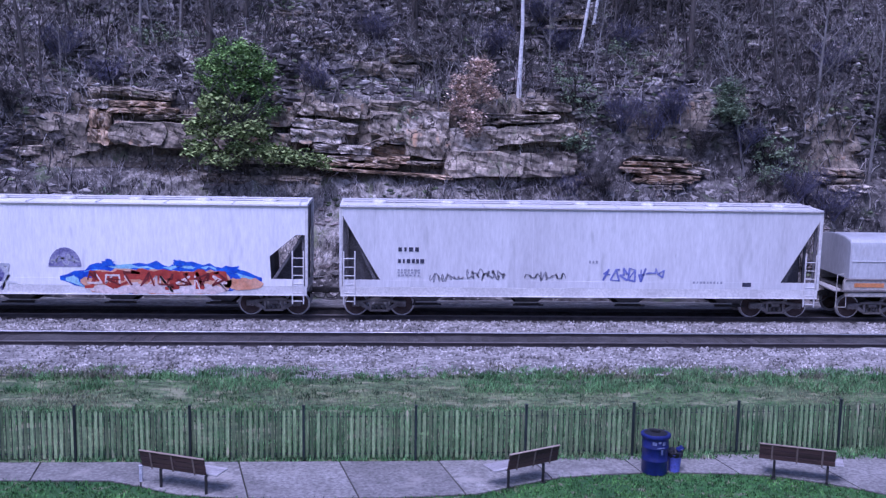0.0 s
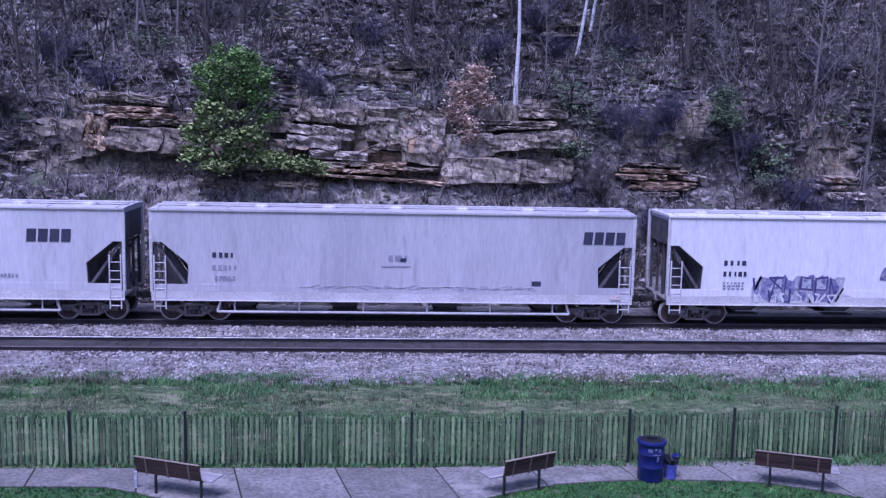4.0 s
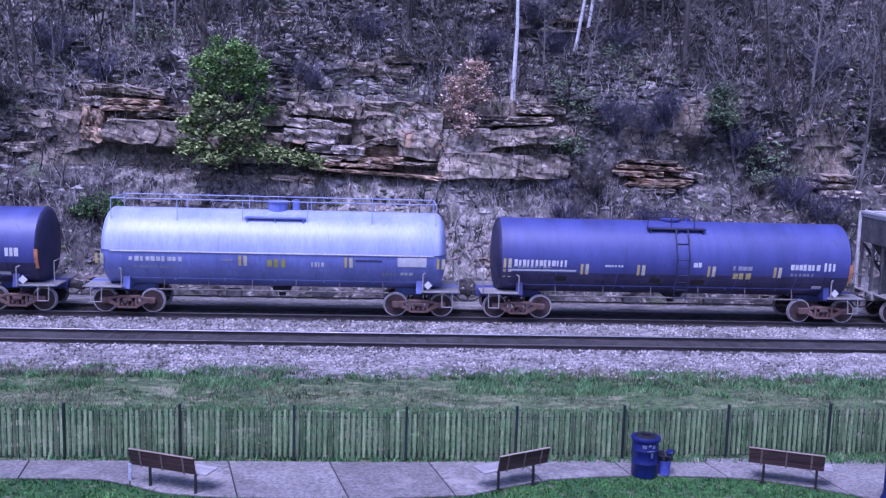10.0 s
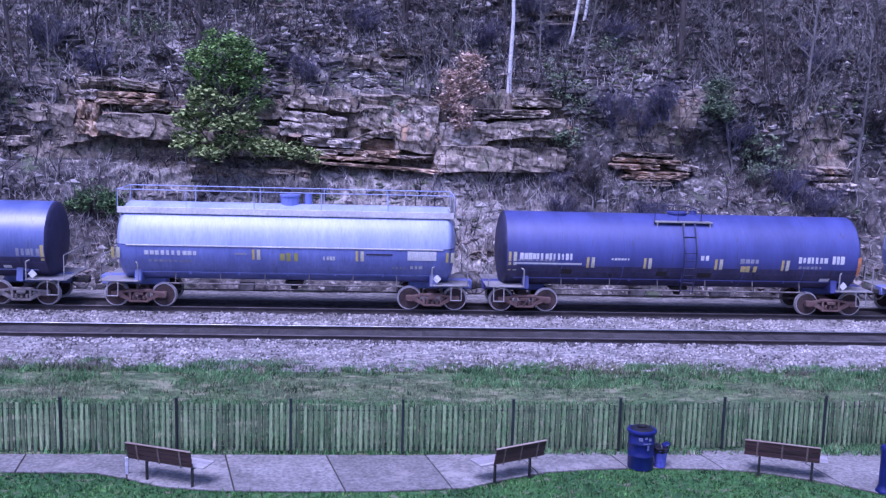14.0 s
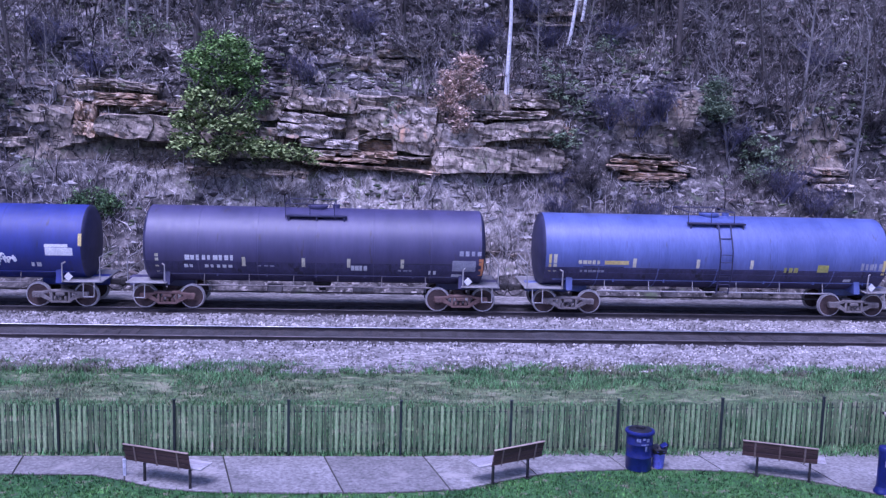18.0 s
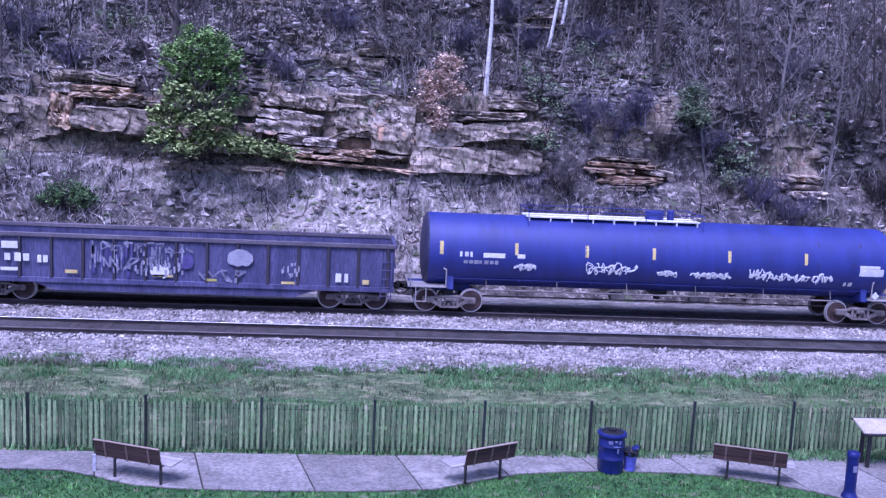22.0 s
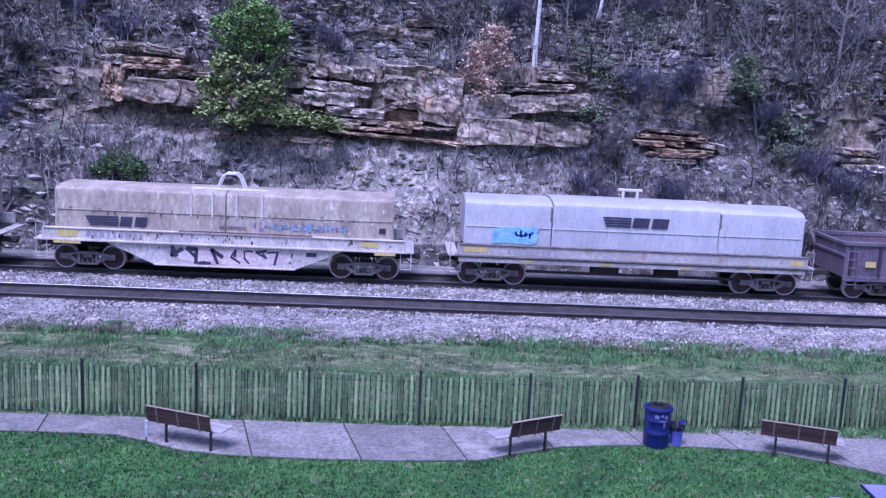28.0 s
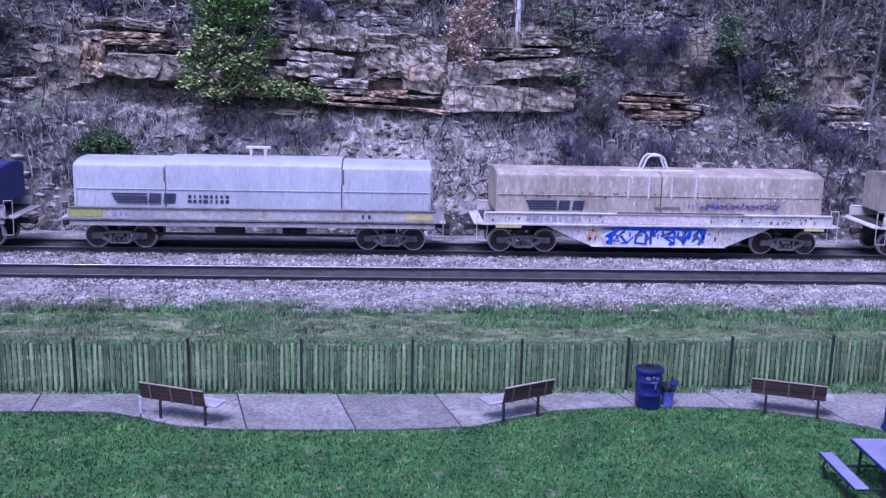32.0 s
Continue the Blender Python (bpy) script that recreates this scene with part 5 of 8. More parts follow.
        g.pipe([(s * (h + 0.55), -1.4, 1.2), (s * (h + 0.55), -1.42, 0.55), (s * (h + 0.15), -1.42, 0.55), (s * (h + 0.15), -1.4, 1.2)], 0.016)
        part("end_platform", g, sill, car)
    part("brake_valve", Geo().box(-1.0, -0.9, 0.75, 1.1, 0.4, 0.35, 0.04), M_UNDER, car)
    part("air_tank", Geo().tube((1.0, -0.9, 0.72), (1.9, -0.9, 0.72), 0.18, n=12), M_UNDER, car)
    # lifting brackets on the roof
    if arch_bracket:
        g = Geo()
        for y in (-0.25, 0.25):
            pts = [(-0.55, y, top - 0.1), (-0.35, y, top + 0.42), (-0.2, y, top + 0.55), (0.2, y, top + 0.55), (0.35, y, top + 0.42), (0.55, y, top - 0.1)]
            g.pipe(pts, 0.045, 8)
        g.box(0, -0.55, top - 0.02, 2.9, 0.25, 0.09, 0.02)
        for x in (-0.5, 0.4, 1.35, -1.3):
            g.box(x, -1.37, 2.75, 0.06, 0.04, 1.0)
        part("lifting_bracket", g, M_HOPPERSILL, car, "pale arched lifting bracket")
    else:
        g = Geo()
        for x in (-0.28, 0.28):
            g.box(x, 0, top + 0.2, 0.1, 0.12, 0.42, 0.02)
        g.box(0, 0, top + 0.42, 0.95, 0.14, 0.1, 0.02)
        part("lifting_bracket", g, M_HOPPERSILL, car, "pale lifting bracket")
    return car, h


def build_train():
    # silver coil car ahead of the hoppers
    car, h = coil_car(18.25, 31.4, 10.9, "silver-hooded steel coil car with cream sill", M_SILVER, M_CREAM, False, False, 3.3)
    plate(car, -h + 0.7, 1.44, 1.2, 0.16, M_ORANGE, y=-1.50, name="reflector")

    car, h = hopper_car(-1.73, 16.94, 15.64, "pale grey covered hopper car with faint blue graffiti", False, 3.95, M_HOPPER)
    f = lambda u: -h + 2 * h * u
    bars(car, f(0.117), 2.78, 0.85, 0.17, M_DARKPRINT, 4)
    bars(car, f(0.117), 2.33, 1.05, 0.17, M_DARKPRINT, 6)
    bars(car, f(0.117), 1.95, 0.9, 0.3, M_GREYPRINT, 7, 3)
    glyphs(car, f(0.585), 1.78, 1.7, 0.5, M_SPRAYFADED, 5, 5, 0.06, FACE, 1, label="faded blue sprayed tag")
    glyphs(car, f(0.65), 1.85, 0.7, 0.34, M_SPRAYFADED, 3, 6, 0.05, FACE, 1, label="faded blue sprayed tag")
    scrawl(car, f(0.30), 1.75, 1.5, 0.5, M_FAINT, 7, 0.05, 8, label="faded grey tag")
    scrawl(car, f(0.42), 1.70, 1.6, 0.4, M_FAINT, 8, 0.035, 9, label="faded grey tag")
    scrawl(car, f(0.22), 1.62, 1.3, 0.4, M_FAINT, 9, 0.03, 8, label="faded grey tag")
    bars(car, f(0.51), 2.33, 0.4, 0.12, M_GREYPRINT, 3)
    plate(car, f(0.845), 1.43, 0.35, 0.16, M_DARKPRINT)
    bars(car, f(0.73), 1.55, 1.2, 0.1, M_GREYPRINT, 9)

    car, h = hopper_car(-20.99, -2.90, 15.4, "white covered hopper car with red and blue graffiti", False, 3.2, M_HOPPERBRIGHT)
    f = lambda u: -h + 2 * h * u
    bars(car, f(0.122), 2.65, 0.95, 0.2, M_DARKPRINT, 4)
    bars(car, f(0.122), 2.22, 1.0, 0.2, M_DARKPRINT, 5)
    bars(car, f(0.122), 1.82, 0.9, 0.35, M_GREYPRINT, 6, 3)
    back = patch(car, f(0.70), 1.50, 7.5, 1.12, M_SPRAYBLUE, 11, 1, jag=0.22, label="blue outline of the graffiti", ends=4)
    patch(car, f(0.70), 1.46, 7.1, 1.0, M_SPRAYCYAN, 12, 2, jag=0.2, parent=back, name="paint_layer", ends=4)
    patch(car, f(0.695), 1.44, 6.1, 0.92, M_SPRAYBLUE, 15, 3, jag=0.2, parent=back, name="paint_layer", ends=8)
    patch(car, f(0.69), 1.38, 5.6, 0.90, M_SPRAYORANGE, 13, 4, jag=0.14, parent=back, name="paint_layer", ends=12)
    patch(car, f(0.865), 1.32, 1.5, 0.42, M_SPRAYORANGE, 17, 4, jag=0.3, parent=back, name="paint_layer", steps=12)
    patch(car, f(0.69), 1.10, 5.2, 0.34, M_SPRAYPALE, 14, 5, jag=0.4, parent=back, name="paint_layer", ends=12)
    patch(car, f(0.685), 1.62, 5.2, 0.34, M_SPRAYRED, 16, 5, jag=0.6, parent=back, name="paint_layer", ends=12)
    glyphs(back, f(0.685), 1.44, 5.3, 0.62, M_SPRAYRED, 9, 20, 0.13, FACE, 6)
    glyphs(back, f(0.69), 1.32, 5.2, 0.62, M_SPRAYPALE, 8, 30, 0.07, FACE, 7)
    glyphs(back, f(0.69), 1.48, 5.2, 0.5, M_SPRAYDEEP, 8, 40, 0.06, FACE, 8)
    for x, z, w in ((0.592, 2.08, 0.4), (0.735, 2.10, 0.36), (0.835, 1.86, 0.7), (0.535, 1.65, 0.7)):
        spray(car, f(x), z, w, 0.26, M_SPRAYBLUE, int(x * 900), 6, rough=0.4, parent=back, name="paint_stroke")
    grey = patch(car, f(0.29), 1.53, 3.6, 0.95, M_SPRAYVIOLET, 31, 1, jag=0.3, label="grey-violet graffiti lettering", ends=10)
    glyphs(grey, f(0.29), 1.53, 3.7, 1.0, M_WHITEPRINT, 6, 41, 0.10, FACE, 2)
    glyphs(grey, f(0.29), 1.53, 3.7, 1.05, M_SPRAYINK, 6, 44, 0.07, FACE, 3)
    glyphs(grey, f(0.30), 1.20, 3.9, 0.3, M_WHITE, 8, 45, 0.06, FACE, 4)
    dome = Geo()
    pts = [(f(0.503) + 0.6 * math.cos(a), 1.93 + 0.72 * math.sin(a)) for a in [math.pi * i / 18 for i in range(19)]]
    dome.prism(pts, "y", FACE - 0.006, FACE - 0.002)
    d = part("graffiti", dome, M_SPRAYVIOLET, car, "grey half-round sprayed shape")
    scrawl(d, f(0.503), 2.2, 0.9, 0.5, M_WHITEPRINT, 61, 0.05, 4, 2, name="paint_stroke")

    for x0, x1, tag, pipe in ((-40.64, -22.25, 0.935, True), (-59.76, -41.52, 0.85, True)):
        first = x0 > -50
        car, h = hopper_car(x0, x1, 15.3, ("dulled" if first else "clean") + " white covered hopper car with dark initials and long outlet pipe", pipe, 3.1, M_HOPPERGREYISH if first else M_HOPPER)
        f = lambda u: -h + 2 * h * u
        for q in range(4):
            a = f(tag) - 0.85 + 0.42 * q
            part("logo_block", Geo().prism([(a, -0.24), (a + 0.34, -0.24), (a + 0.38, 0.24), (a + 0.04, 0.24)], "y", FACE - 0.006, FACE), M_DARKPRINT, car, at=(0, 0, 3.44 if first else 3.30))
        bars(car, f(0.125), 2.73, 0.85, 0.2, M_DARKPRINT, 4)
        bars(car, f(0.125), 2.26, 0.95, 0.2, M_DARKPRINT if not first else M_GREYPRINT, 5)
        bars(car, f(0.13), 1.85, 0.8, 0.2, M_GREYPRINT, 5, 2)
        if first:
            bars(car, f(0.48), 2.7, 0.9, 0.22, M_GREYPRINT, 3)
            plate(car, f(0.515), 2.52, 0.22, 0.14, M_DARKPRINT)
            plate(car, f(0.50), 2.27, 1.1, 0.05, M_GREYPRINT)
            plate(car, f(0.793), 1.66, 0.36, 0.18, M_DARKPRINT)
            plate(car, f(0.96), 1.16, 0.42, 0.2, M_SPRAYPALE, y=-1.545)
            scrawl(car, f(0.55), 1.45, 9.0, 0.22, M_GREYPRINT, 71, 0.02, 14, label="thin grey scrawl")
        else:
            bars(car, f(0.30), 2.9, 1.5, 0.55, M_GREYPRINT, 7, 4)
            bars(car, f(0.47), 2.3, 1.2, 0.18, M_GREYPRINT, 6, 2)
            plate(car, f(0.51), 1.92, 0.42, 0.17, M_DARKPRINT)
            bars(car, f(0.72), 1.85, 1.2, 0.14, M_GREYPRINT, 9)

    def strips(car, h, r, zc, xs, z=None, tall=0.42, double=True, tape=M_TAPE):
        z = zc - 0.35 if z is None else z
        for x in xs:
            tank_mark(car, x, z, 0.13, tall, tape, r, zc, "reflector")
            if double:
                tank_mark(car, x - 0.2, z, 0.1, tall, M_YELLOW, r, zc, "reflector")

    def tank_text(car, r, zc, rows_):
        for x, z, w, hh, mat, n in rows_:
            tank_mark(car, x, z, w, hh, mat, r, zc, "lettering", n)

    r, zc = 1.45, 2.43
    for x0, x1, tc, kind in ((-75.42, -61.14, 12.25, 5), (-106.82, -92.36, 12.35, 7)):
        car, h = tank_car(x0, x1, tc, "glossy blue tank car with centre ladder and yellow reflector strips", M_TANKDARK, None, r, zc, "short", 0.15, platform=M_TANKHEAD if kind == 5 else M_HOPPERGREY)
        f = lambda u: -h + 2 * h * u
        strips(car, h, r, zc, (f(0.04),), tall=0.75)
        strips(car, h, r, zc, (f(0.25), f(0.405), f(0.60), f(0.785)))
        tank_mark(car, f(0.985), zc - 0.35, 0.14, 0.75, M_ORANGE, r, zc, "reflector")
        tank_text(car, r, zc, ((f(0.125), zc - 0.14, 2.1, 0.27, M_WHITE, 13), (f(0.13), zc - 0.42, 2.6, 0.07, M_WHITE, 1), (f(0.10), zc - 0.3, 1.5, 0.07, M_GREYPRINT, 9),
                               (f(0.325), zc - 0.2, 0.75, 0.09, M_WHITE, 6), (f(0.555), zc - 0.1, 0.38, 0.22, M_WHITE, 2), (f(0.68), zc - 0.2, 0.8, 0.2, M_GREYPRINT, 4),
                               (f(0.68), zc - 0.52, 0.75, 0.26, M_YELLOW, 3), (f(0.855), zc - 0.12, 1.2, 0.26, M_WHITE, 7), (f(0.85), zc - 0.42, 1.0, 0.12, M_GREYPRINT, 6), (f(0.925), zc - 0.1, 0.5, 0.34, M_WHITE, 3),
                               (f(0.9), zc - 0.95, 0.4, 0.13, M_WHITE, 1), (f(0.18), zc - 0.75, 0.45, 0.2, M_UNDER, 1), (f(0.44), zc - 0.78, 0.4, 0.2, M_UNDER, 1), (f(0.56), zc - 0.82, 0.55, 0.2, M_UNDER, 1)))

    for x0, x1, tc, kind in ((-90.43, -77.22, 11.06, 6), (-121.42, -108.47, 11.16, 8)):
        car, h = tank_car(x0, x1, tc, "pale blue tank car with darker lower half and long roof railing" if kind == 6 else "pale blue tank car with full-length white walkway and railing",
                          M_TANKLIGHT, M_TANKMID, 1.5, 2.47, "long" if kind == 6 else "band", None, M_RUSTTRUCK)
        f = lambda u: -h + 2 * h * u
        rr, zz = 1.5, 2.47
        tank_text(car, rr, zz, ((f(0.17), zz - 0.28, 2.0, 0.2, M_WHITE, 10), (f(0.17), zz - 0.6, 1.7, 0.1, M_GREYPRINT, 9), (f(0.37), zz - 0.28, 0.5, 0.08, M_GREYPRINT, 3),
                                (f(0.51), zz - 0.38, 0.8, 0.34, M_OLIVE, 3), (f(0.625), zz - 0.4, 0.5, 0.18, M_WHITE, 4), (f(0.77), zz - 0.22, 1.0, 0.06, M_DARKPRINT, 1),
                                (f(0.895), zz - 0.25, 1.1, 0.36, M_WHITE, 1), (f(0.88), zz - 0.72, 0.5, 0.14, M_WHITE, 3), (f(0.83), zz - 0.75, 0.6, 0.1, M_GREYPRINT, 4)))
        strips(car, h, rr, zz, (f(0.02), f(0.42), f(0.72), f(0.985)), zz - 0.3, 0.4)

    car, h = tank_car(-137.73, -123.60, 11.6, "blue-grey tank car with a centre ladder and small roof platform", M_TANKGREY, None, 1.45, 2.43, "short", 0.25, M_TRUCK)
    f = lambda u: -h + 2 * h * u
    strips(car, h, r, zc, (f(0.045),), tall=0.7)
    strips(car, h, r, zc, (f(0.265), f(0.443), f(0.595)), zc - 0.3, 0.36, False)
    tank_text(car, r, zc, ((f(0.14), zc - 0.3, 0.9, 0.17, M_TAPE, 5), (f(0.215), zc - 0.3, 0.95, 0.16, M_YELLOW, 1), (f(0.15), zc - 0.66, 1.0, 0.1, M_GREYPRINT, 6), (f(0.18), zc - 0.48, 1.6, 0.04, M_DARKPRINT, 1),
                           (f(0.71), zc - 0.5, 0.6, 0.22, M_OLIVE, 3), (f(0.8), zc - 0.42, 0.45, 0.3, M_OLIVE, 1), (f(0.94), zc - 0.32, 0.9, 0.3, M_GREYPRINT, 5), (f(0.975), zc - 0.35, 0.12, 0.6, M_YELLOW, 1), (f(0.88), zc - 0.92, 0.3, 0.12, M_WHITE, 1)))

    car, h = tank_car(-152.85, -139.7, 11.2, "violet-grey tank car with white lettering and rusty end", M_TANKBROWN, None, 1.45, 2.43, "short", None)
    f = lambda u: -h + 2 * h * u
    strips(car, h, r, zc, (f(0.05), ), zc - 0.6, 0.75, False)
    strips(car, h, r, zc, (f(0.295), f(0.465), f(0.595), f(0.75)), zc - 0.5, 0.36, False)
    tank_text(car, r, zc, ((f(0.2), zc - 0.36, 1.9, 0.22, M_WHITE, 9), (f(0.14), zc - 0.7, 0.4, 0.15, M_WHITE, 2), (f(0.225), zc - 0.7, 1.1, 0.14, M_WHITE, 5), (f(0.36), zc - 0.66, 0.7, 0.06, M_GREYPRINT, 3),
                           (f(0.625), zc - 0.7, 0.65, 0.22, M_WHITE, 4), (f(0.76), zc - 0.78, 0.6, 0.07, M_GREYPRINT, 3), (f(0.95), zc - 0.05, 0.95, 0.2, M_GREYPRINT, 4), (f(0.93), zc - 0.55, 0.9, 0.44, M_GREYPRINT, 1),
                           (f(0.91), zc - 0.97, 0.4, 0.13, M_WHITE, 1), (f(0.98), zc - 0.6, 0.17, 0.7, M_ORANGE, 1), (f(0.84), zc - 0.85, 0.35, 0.2, M_WHITE, 2), (f(0.82), zc - 0.5, 1.9, 0.04, M_DARKPRINT, 1)))

    car, h = tank_car(-173.78, -154.70, 16.8, "long dark blue tank car with white graffiti along its side", M_TANKBLUE, None, 1.42, 2.4, "mid", None, M_TRUCK, -1.95)
    f = lambda u: -h + 2 * h * u
    r2, z2 = 1.42, 2.4
    strips(car, h, r2, z2, (f(0.19), f(0.335), f(0.475), f(0.635), f(0.80), f(0.985)), z2 + 0.25, 0.45, False, M_YELLOW)
    tank_mark(car, f(0.038), z2 + 0.22, 0.14, 0.5, M_YELLOW, r2, z2, "reflector")
    tank_text(car, r2, z2, ((f(0.09), z2 + 0.0, 0.6, 0.2, M_WHITE, 3), (f(0.145), z2 - 0.02, 0.85, 0.18, M_WHITE, 1), (f(0.2), z2 - 0.02, 0.3, 0.16, M_WHITE, 1), (f(0.12), z2 - 0.3, 1.4, 0.16, M_GREYPRINT, 7),
                            (f(0.94), z2 + 0.02, 0.85, 0.12, M_WHITE, 1), (f(0.945), z2 - 0.2, 1.0, 0.3, M_WHITE, 1), (f(0.9), z2 - 0.72, 0.42, 0.17, M_WHITE, 2)))
    for x, z, w, hh, sd, n in ((0.21, z2 - 0.42, 0.8, 0.32, 81, 4), (0.385, z2 - 0.4, 1.95, 0.62, 82, 5), (0.505, z2 - 0.5, 0.7, 0.28, 83, 4), (0.60, z2 - 0.52, 1.5, 0.3, 84, 7), (0.70, z2 - 0.42, 0.8, 0.5, 85, 3), (0.765, z2 - 0.5, 1.7, 0.42, 86, 7), (0.84, z2 - 0.5, 0.9, 0.44, 87, 4)):
        scrawl(car, f(x), z, w, hh, M_WHITE, sd, 0.045, n, label="white sprayed tag", bend=(r2, z2))
        scrawl(car, f(x) + 0.05, z - 0.02, w * 0.95, hh * 1.1, M_WHITE, sd + 300, 0.03, n + 1, label="white sprayed tag", bend=(r2, z2))

    car, h = gondola_car(-191.12, -174.84, 13.2, "dull violet-blue ribbed gondola car covered in pale graffiti", M_GONDOLA, 2.60, 15)
    f = lambda u: -h + 2 * h * u
    y = -1.51
    for x, z, w, hh, mat, n in ((0.135, 2.35, 0.75, 0.3, M_WHITE, 1), (0.15, 1.9, 1.0, 0.32, M_WHITE, 3), (0.205, 1.86, 0.42, 0.3, M_WHITE, 2), (0.135, 1.45, 1.0, 0.14, M_WHITE, 1),
                                (0.03, 1.42, 0.75, 0.26, M_YELLOW, 1), (0.265, 1.42, 0.8, 0.16, M_YELLOW, 1), (0.47, 1.36, 0.9, 0.1, M_YELLOW, 1), (0.58, 1.26, 0.8, 0.12, M_OLIVE, 1), (0.755, 1.24, 0.6, 0.1, M_YELLOW, 1), (0.88, 1.5, 0.6, 0.34, M_WHITE, 2), (0.935, 1.36, 0.6, 0.2, M_YELLOW, 1)):
        bars(car, f(x) - w / 2, z - 0.17 + hh / 2, w, hh, mat, n, y=y)
    patch(car, f(0.465), 1.34, 0.7, 0.42, M_WHITE, 91, 1, y, 0.5, label="white splash of paint", steps=10)
    spray(car, f(0.645), 1.95, 0.95, 0.62, M_GREYPRINT, 92, 1, y, 2.0, 0.14, label="pale round patch of paint")
    glyphs(car, f(0.60), 1.25, 2.0, 0.42, M_SMEAR, 4, 94, 0.07, y, 1, label="pale sprayed lettering")
    streaks(car, f(0.355), 1.75, 1.5, 1.5, M_SPRAYINK, 30, 181, y, 1, label="pale blue runs of paint")
    streaks(car, f(0.42), 1.85, 3.6, 1.3, M_SMEAR, 46, 182, y, 2, label="pale runs of sprayed lettering")
    glyphs(car, f(0.44), 2.25, 3.4, 0.3, M_SMEAR, 9, 183, 0.05, y, 3, label="pale sprayed lettering")
    glyphs(car, f(0.40), 1.8, 2.2, 0.9, M_SMEAR, 3, 188, 0.06, y, 3, label="pale outlined lettering")
    streaks(car, f(0.47), 1.5, 1.4, 0.7, M_GREYPRINT, 16, 184, y, 3, label="white runs of paint")
    patch(car, f(0.525), 1.75, 0.5, 0.55, M_SPRAYINK, 185, 1, y, 0.2, label="dark blue patch of paint", steps=8)
    glyphs(car, f(0.07), 2.02, 1.3, 0.4, M_WHITE, 6, 186, 0.07, y, 1, label="white sprayed script")
    streaks(car, f(0.76), 1.55, 0.7, 0.6, M_GREYPRINT, 12, 187, y, 1, label="pale smear of paint")

    car, h = gondola_car(-208.36, -191.83, 13.15, "purple-brown ribbed gondola car with an orange scrap load", M_REDGONDOLA, 2.32, 15)
    f = lambda u: -h + 2 * h * u
    for x, z, w, hh, mat, n in ((0.158, 2.05, 0.42, 0.24, M_WHITE, 1), (0.168, 1.7, 0.62, 0.26, M_WHITE, 2), (0.166, 1.36, 0.52, 0.26, M_GREYPRINT, 3), (0.232, 1.68, 0.62, 0.28, M_WHITE, 1), (0.238, 1.34, 0.6, 0.24, M_GREYPRINT, 3), (0.062, 1.6, 0.85, 0.24, M_YELLOW, 1),
                                (0.25, 1.03, 0.8, 0.16, M_YELLOW, 1), (0.445, 0.98, 0.75, 0.16, M_YELLOW, 1), (0.645, 0.98, 0.85, 0.14, M_YELLOW, 1), (0.825, 0.98, 0.75, 0.14, M_YELLOW, 1), (0.935, 1.55, 0.8, 0.26, M_YELLOW, 1)):
        bars(car, f(x) - w / 2, z - 0.1 + hh / 2, w, hh, mat, n, y=y)
    patch(car, f(0.855), 1.45, 0.6, 0.36, M_SPRAYTEAL, 96, 1, y, 0.5, label="teal splash of paint", steps=10)
    streaks(car, f(0.855), 1.6, 1.2, 0.95, M_SPRAYTEAL, 26, 98, y, 2, label="teal splash of paint")
    streaks(car, f(0.67), 1.6, 0.9, 0.9, M_SMEAR, 14, 99, y, 1, label="pale smear of paint")
    scrawl(car, f(0.70), 1.75, 1.6, 0.3, M_SMEAR, 97, 0.05, 6, y=y, label="pale sprayed tag")
    g = Geo()
    rr_ = random.Random(5)
    for k in range(90):
        x = rr_.gauss(-0.9, 1.1)
        zt = 2.36 - 0.10 * abs(x + 0.9)
        g.box(x, rr_.uniform(-1.25, 1.25), zt - rr_.uniform(0, 0.3), rr_.uniform(0.2, 0.9), rr_.uniform(0.1, 0.5), rr_.uniform(0.08, 0.3), 0.02, rr_.uniform(0, 3), rr_.uniform(-0.5, 0.5))
    g.prism([(-6.5, 1.0), (5.5, 1.0), (4.0, 1.75), (0.7, 2.16), (-2.5, 2.16), (-5.5, 1.75)], "y", -1.3, 1.3)
    part("scrap_load", g, M_SCRAP, car, "heap of orange-tan scrap metal")

    def logo_row(car, x, z, w1, w2, y=-1.405):
        for k in range(4):
            w = w1 * (1 - 0.04 * k)
            plate(car, x + w1 - w / 2, z + 0.15 - 0.1 * k, w, 0.075, M_DARKPRINT, y, "logo_stripe")
        for k in (0, 1):
            a, b = x + w1 + 0.04 + k * w2 * 0.5, x + w1 + (k + 1) * w2 * 0.5 - 0.02
            part("logo_block", Geo().prism([(a, z - 0.19), (b - 0.06, z - 0.19), (b, z + 0.19), (a + 0.06, z + 0.19)], "y", y - 0.008, y), M_DARKPRINT, car)

    car, h = coil_car(-223.22, -210.13, 10.85, "silver three-part-hooded coil car with blue tag and cream sill", M_SILVER, M_CREAM, False, False)
    f = lambda u: -h + 2 * h * u
    logo_row(car, f(0.40), 2.74, 1.1, 1.5, -1.42)
    spray(car, f(0.145), 2.05, 1.75, 0.66, M_SPRAYCYAN, 101, 1, -1.385, 6, 0.1, label="pale blue sprayed panel")
    scrawl(car, f(0.17), 2.1, 0.7, 0.3, M_SPRAYBLUE, 102, 0.06, 4, 2, y=-1.385, label="dark blue tag")
    bars(car, f(0.12), 1.52, 2.0, 0.2, M_GREYPRINT, 9, y=-1.495)
    plate(car, f(0.03), 1.46, 0.9, 0.2, M_YELLOW, -1.495, "reflector")
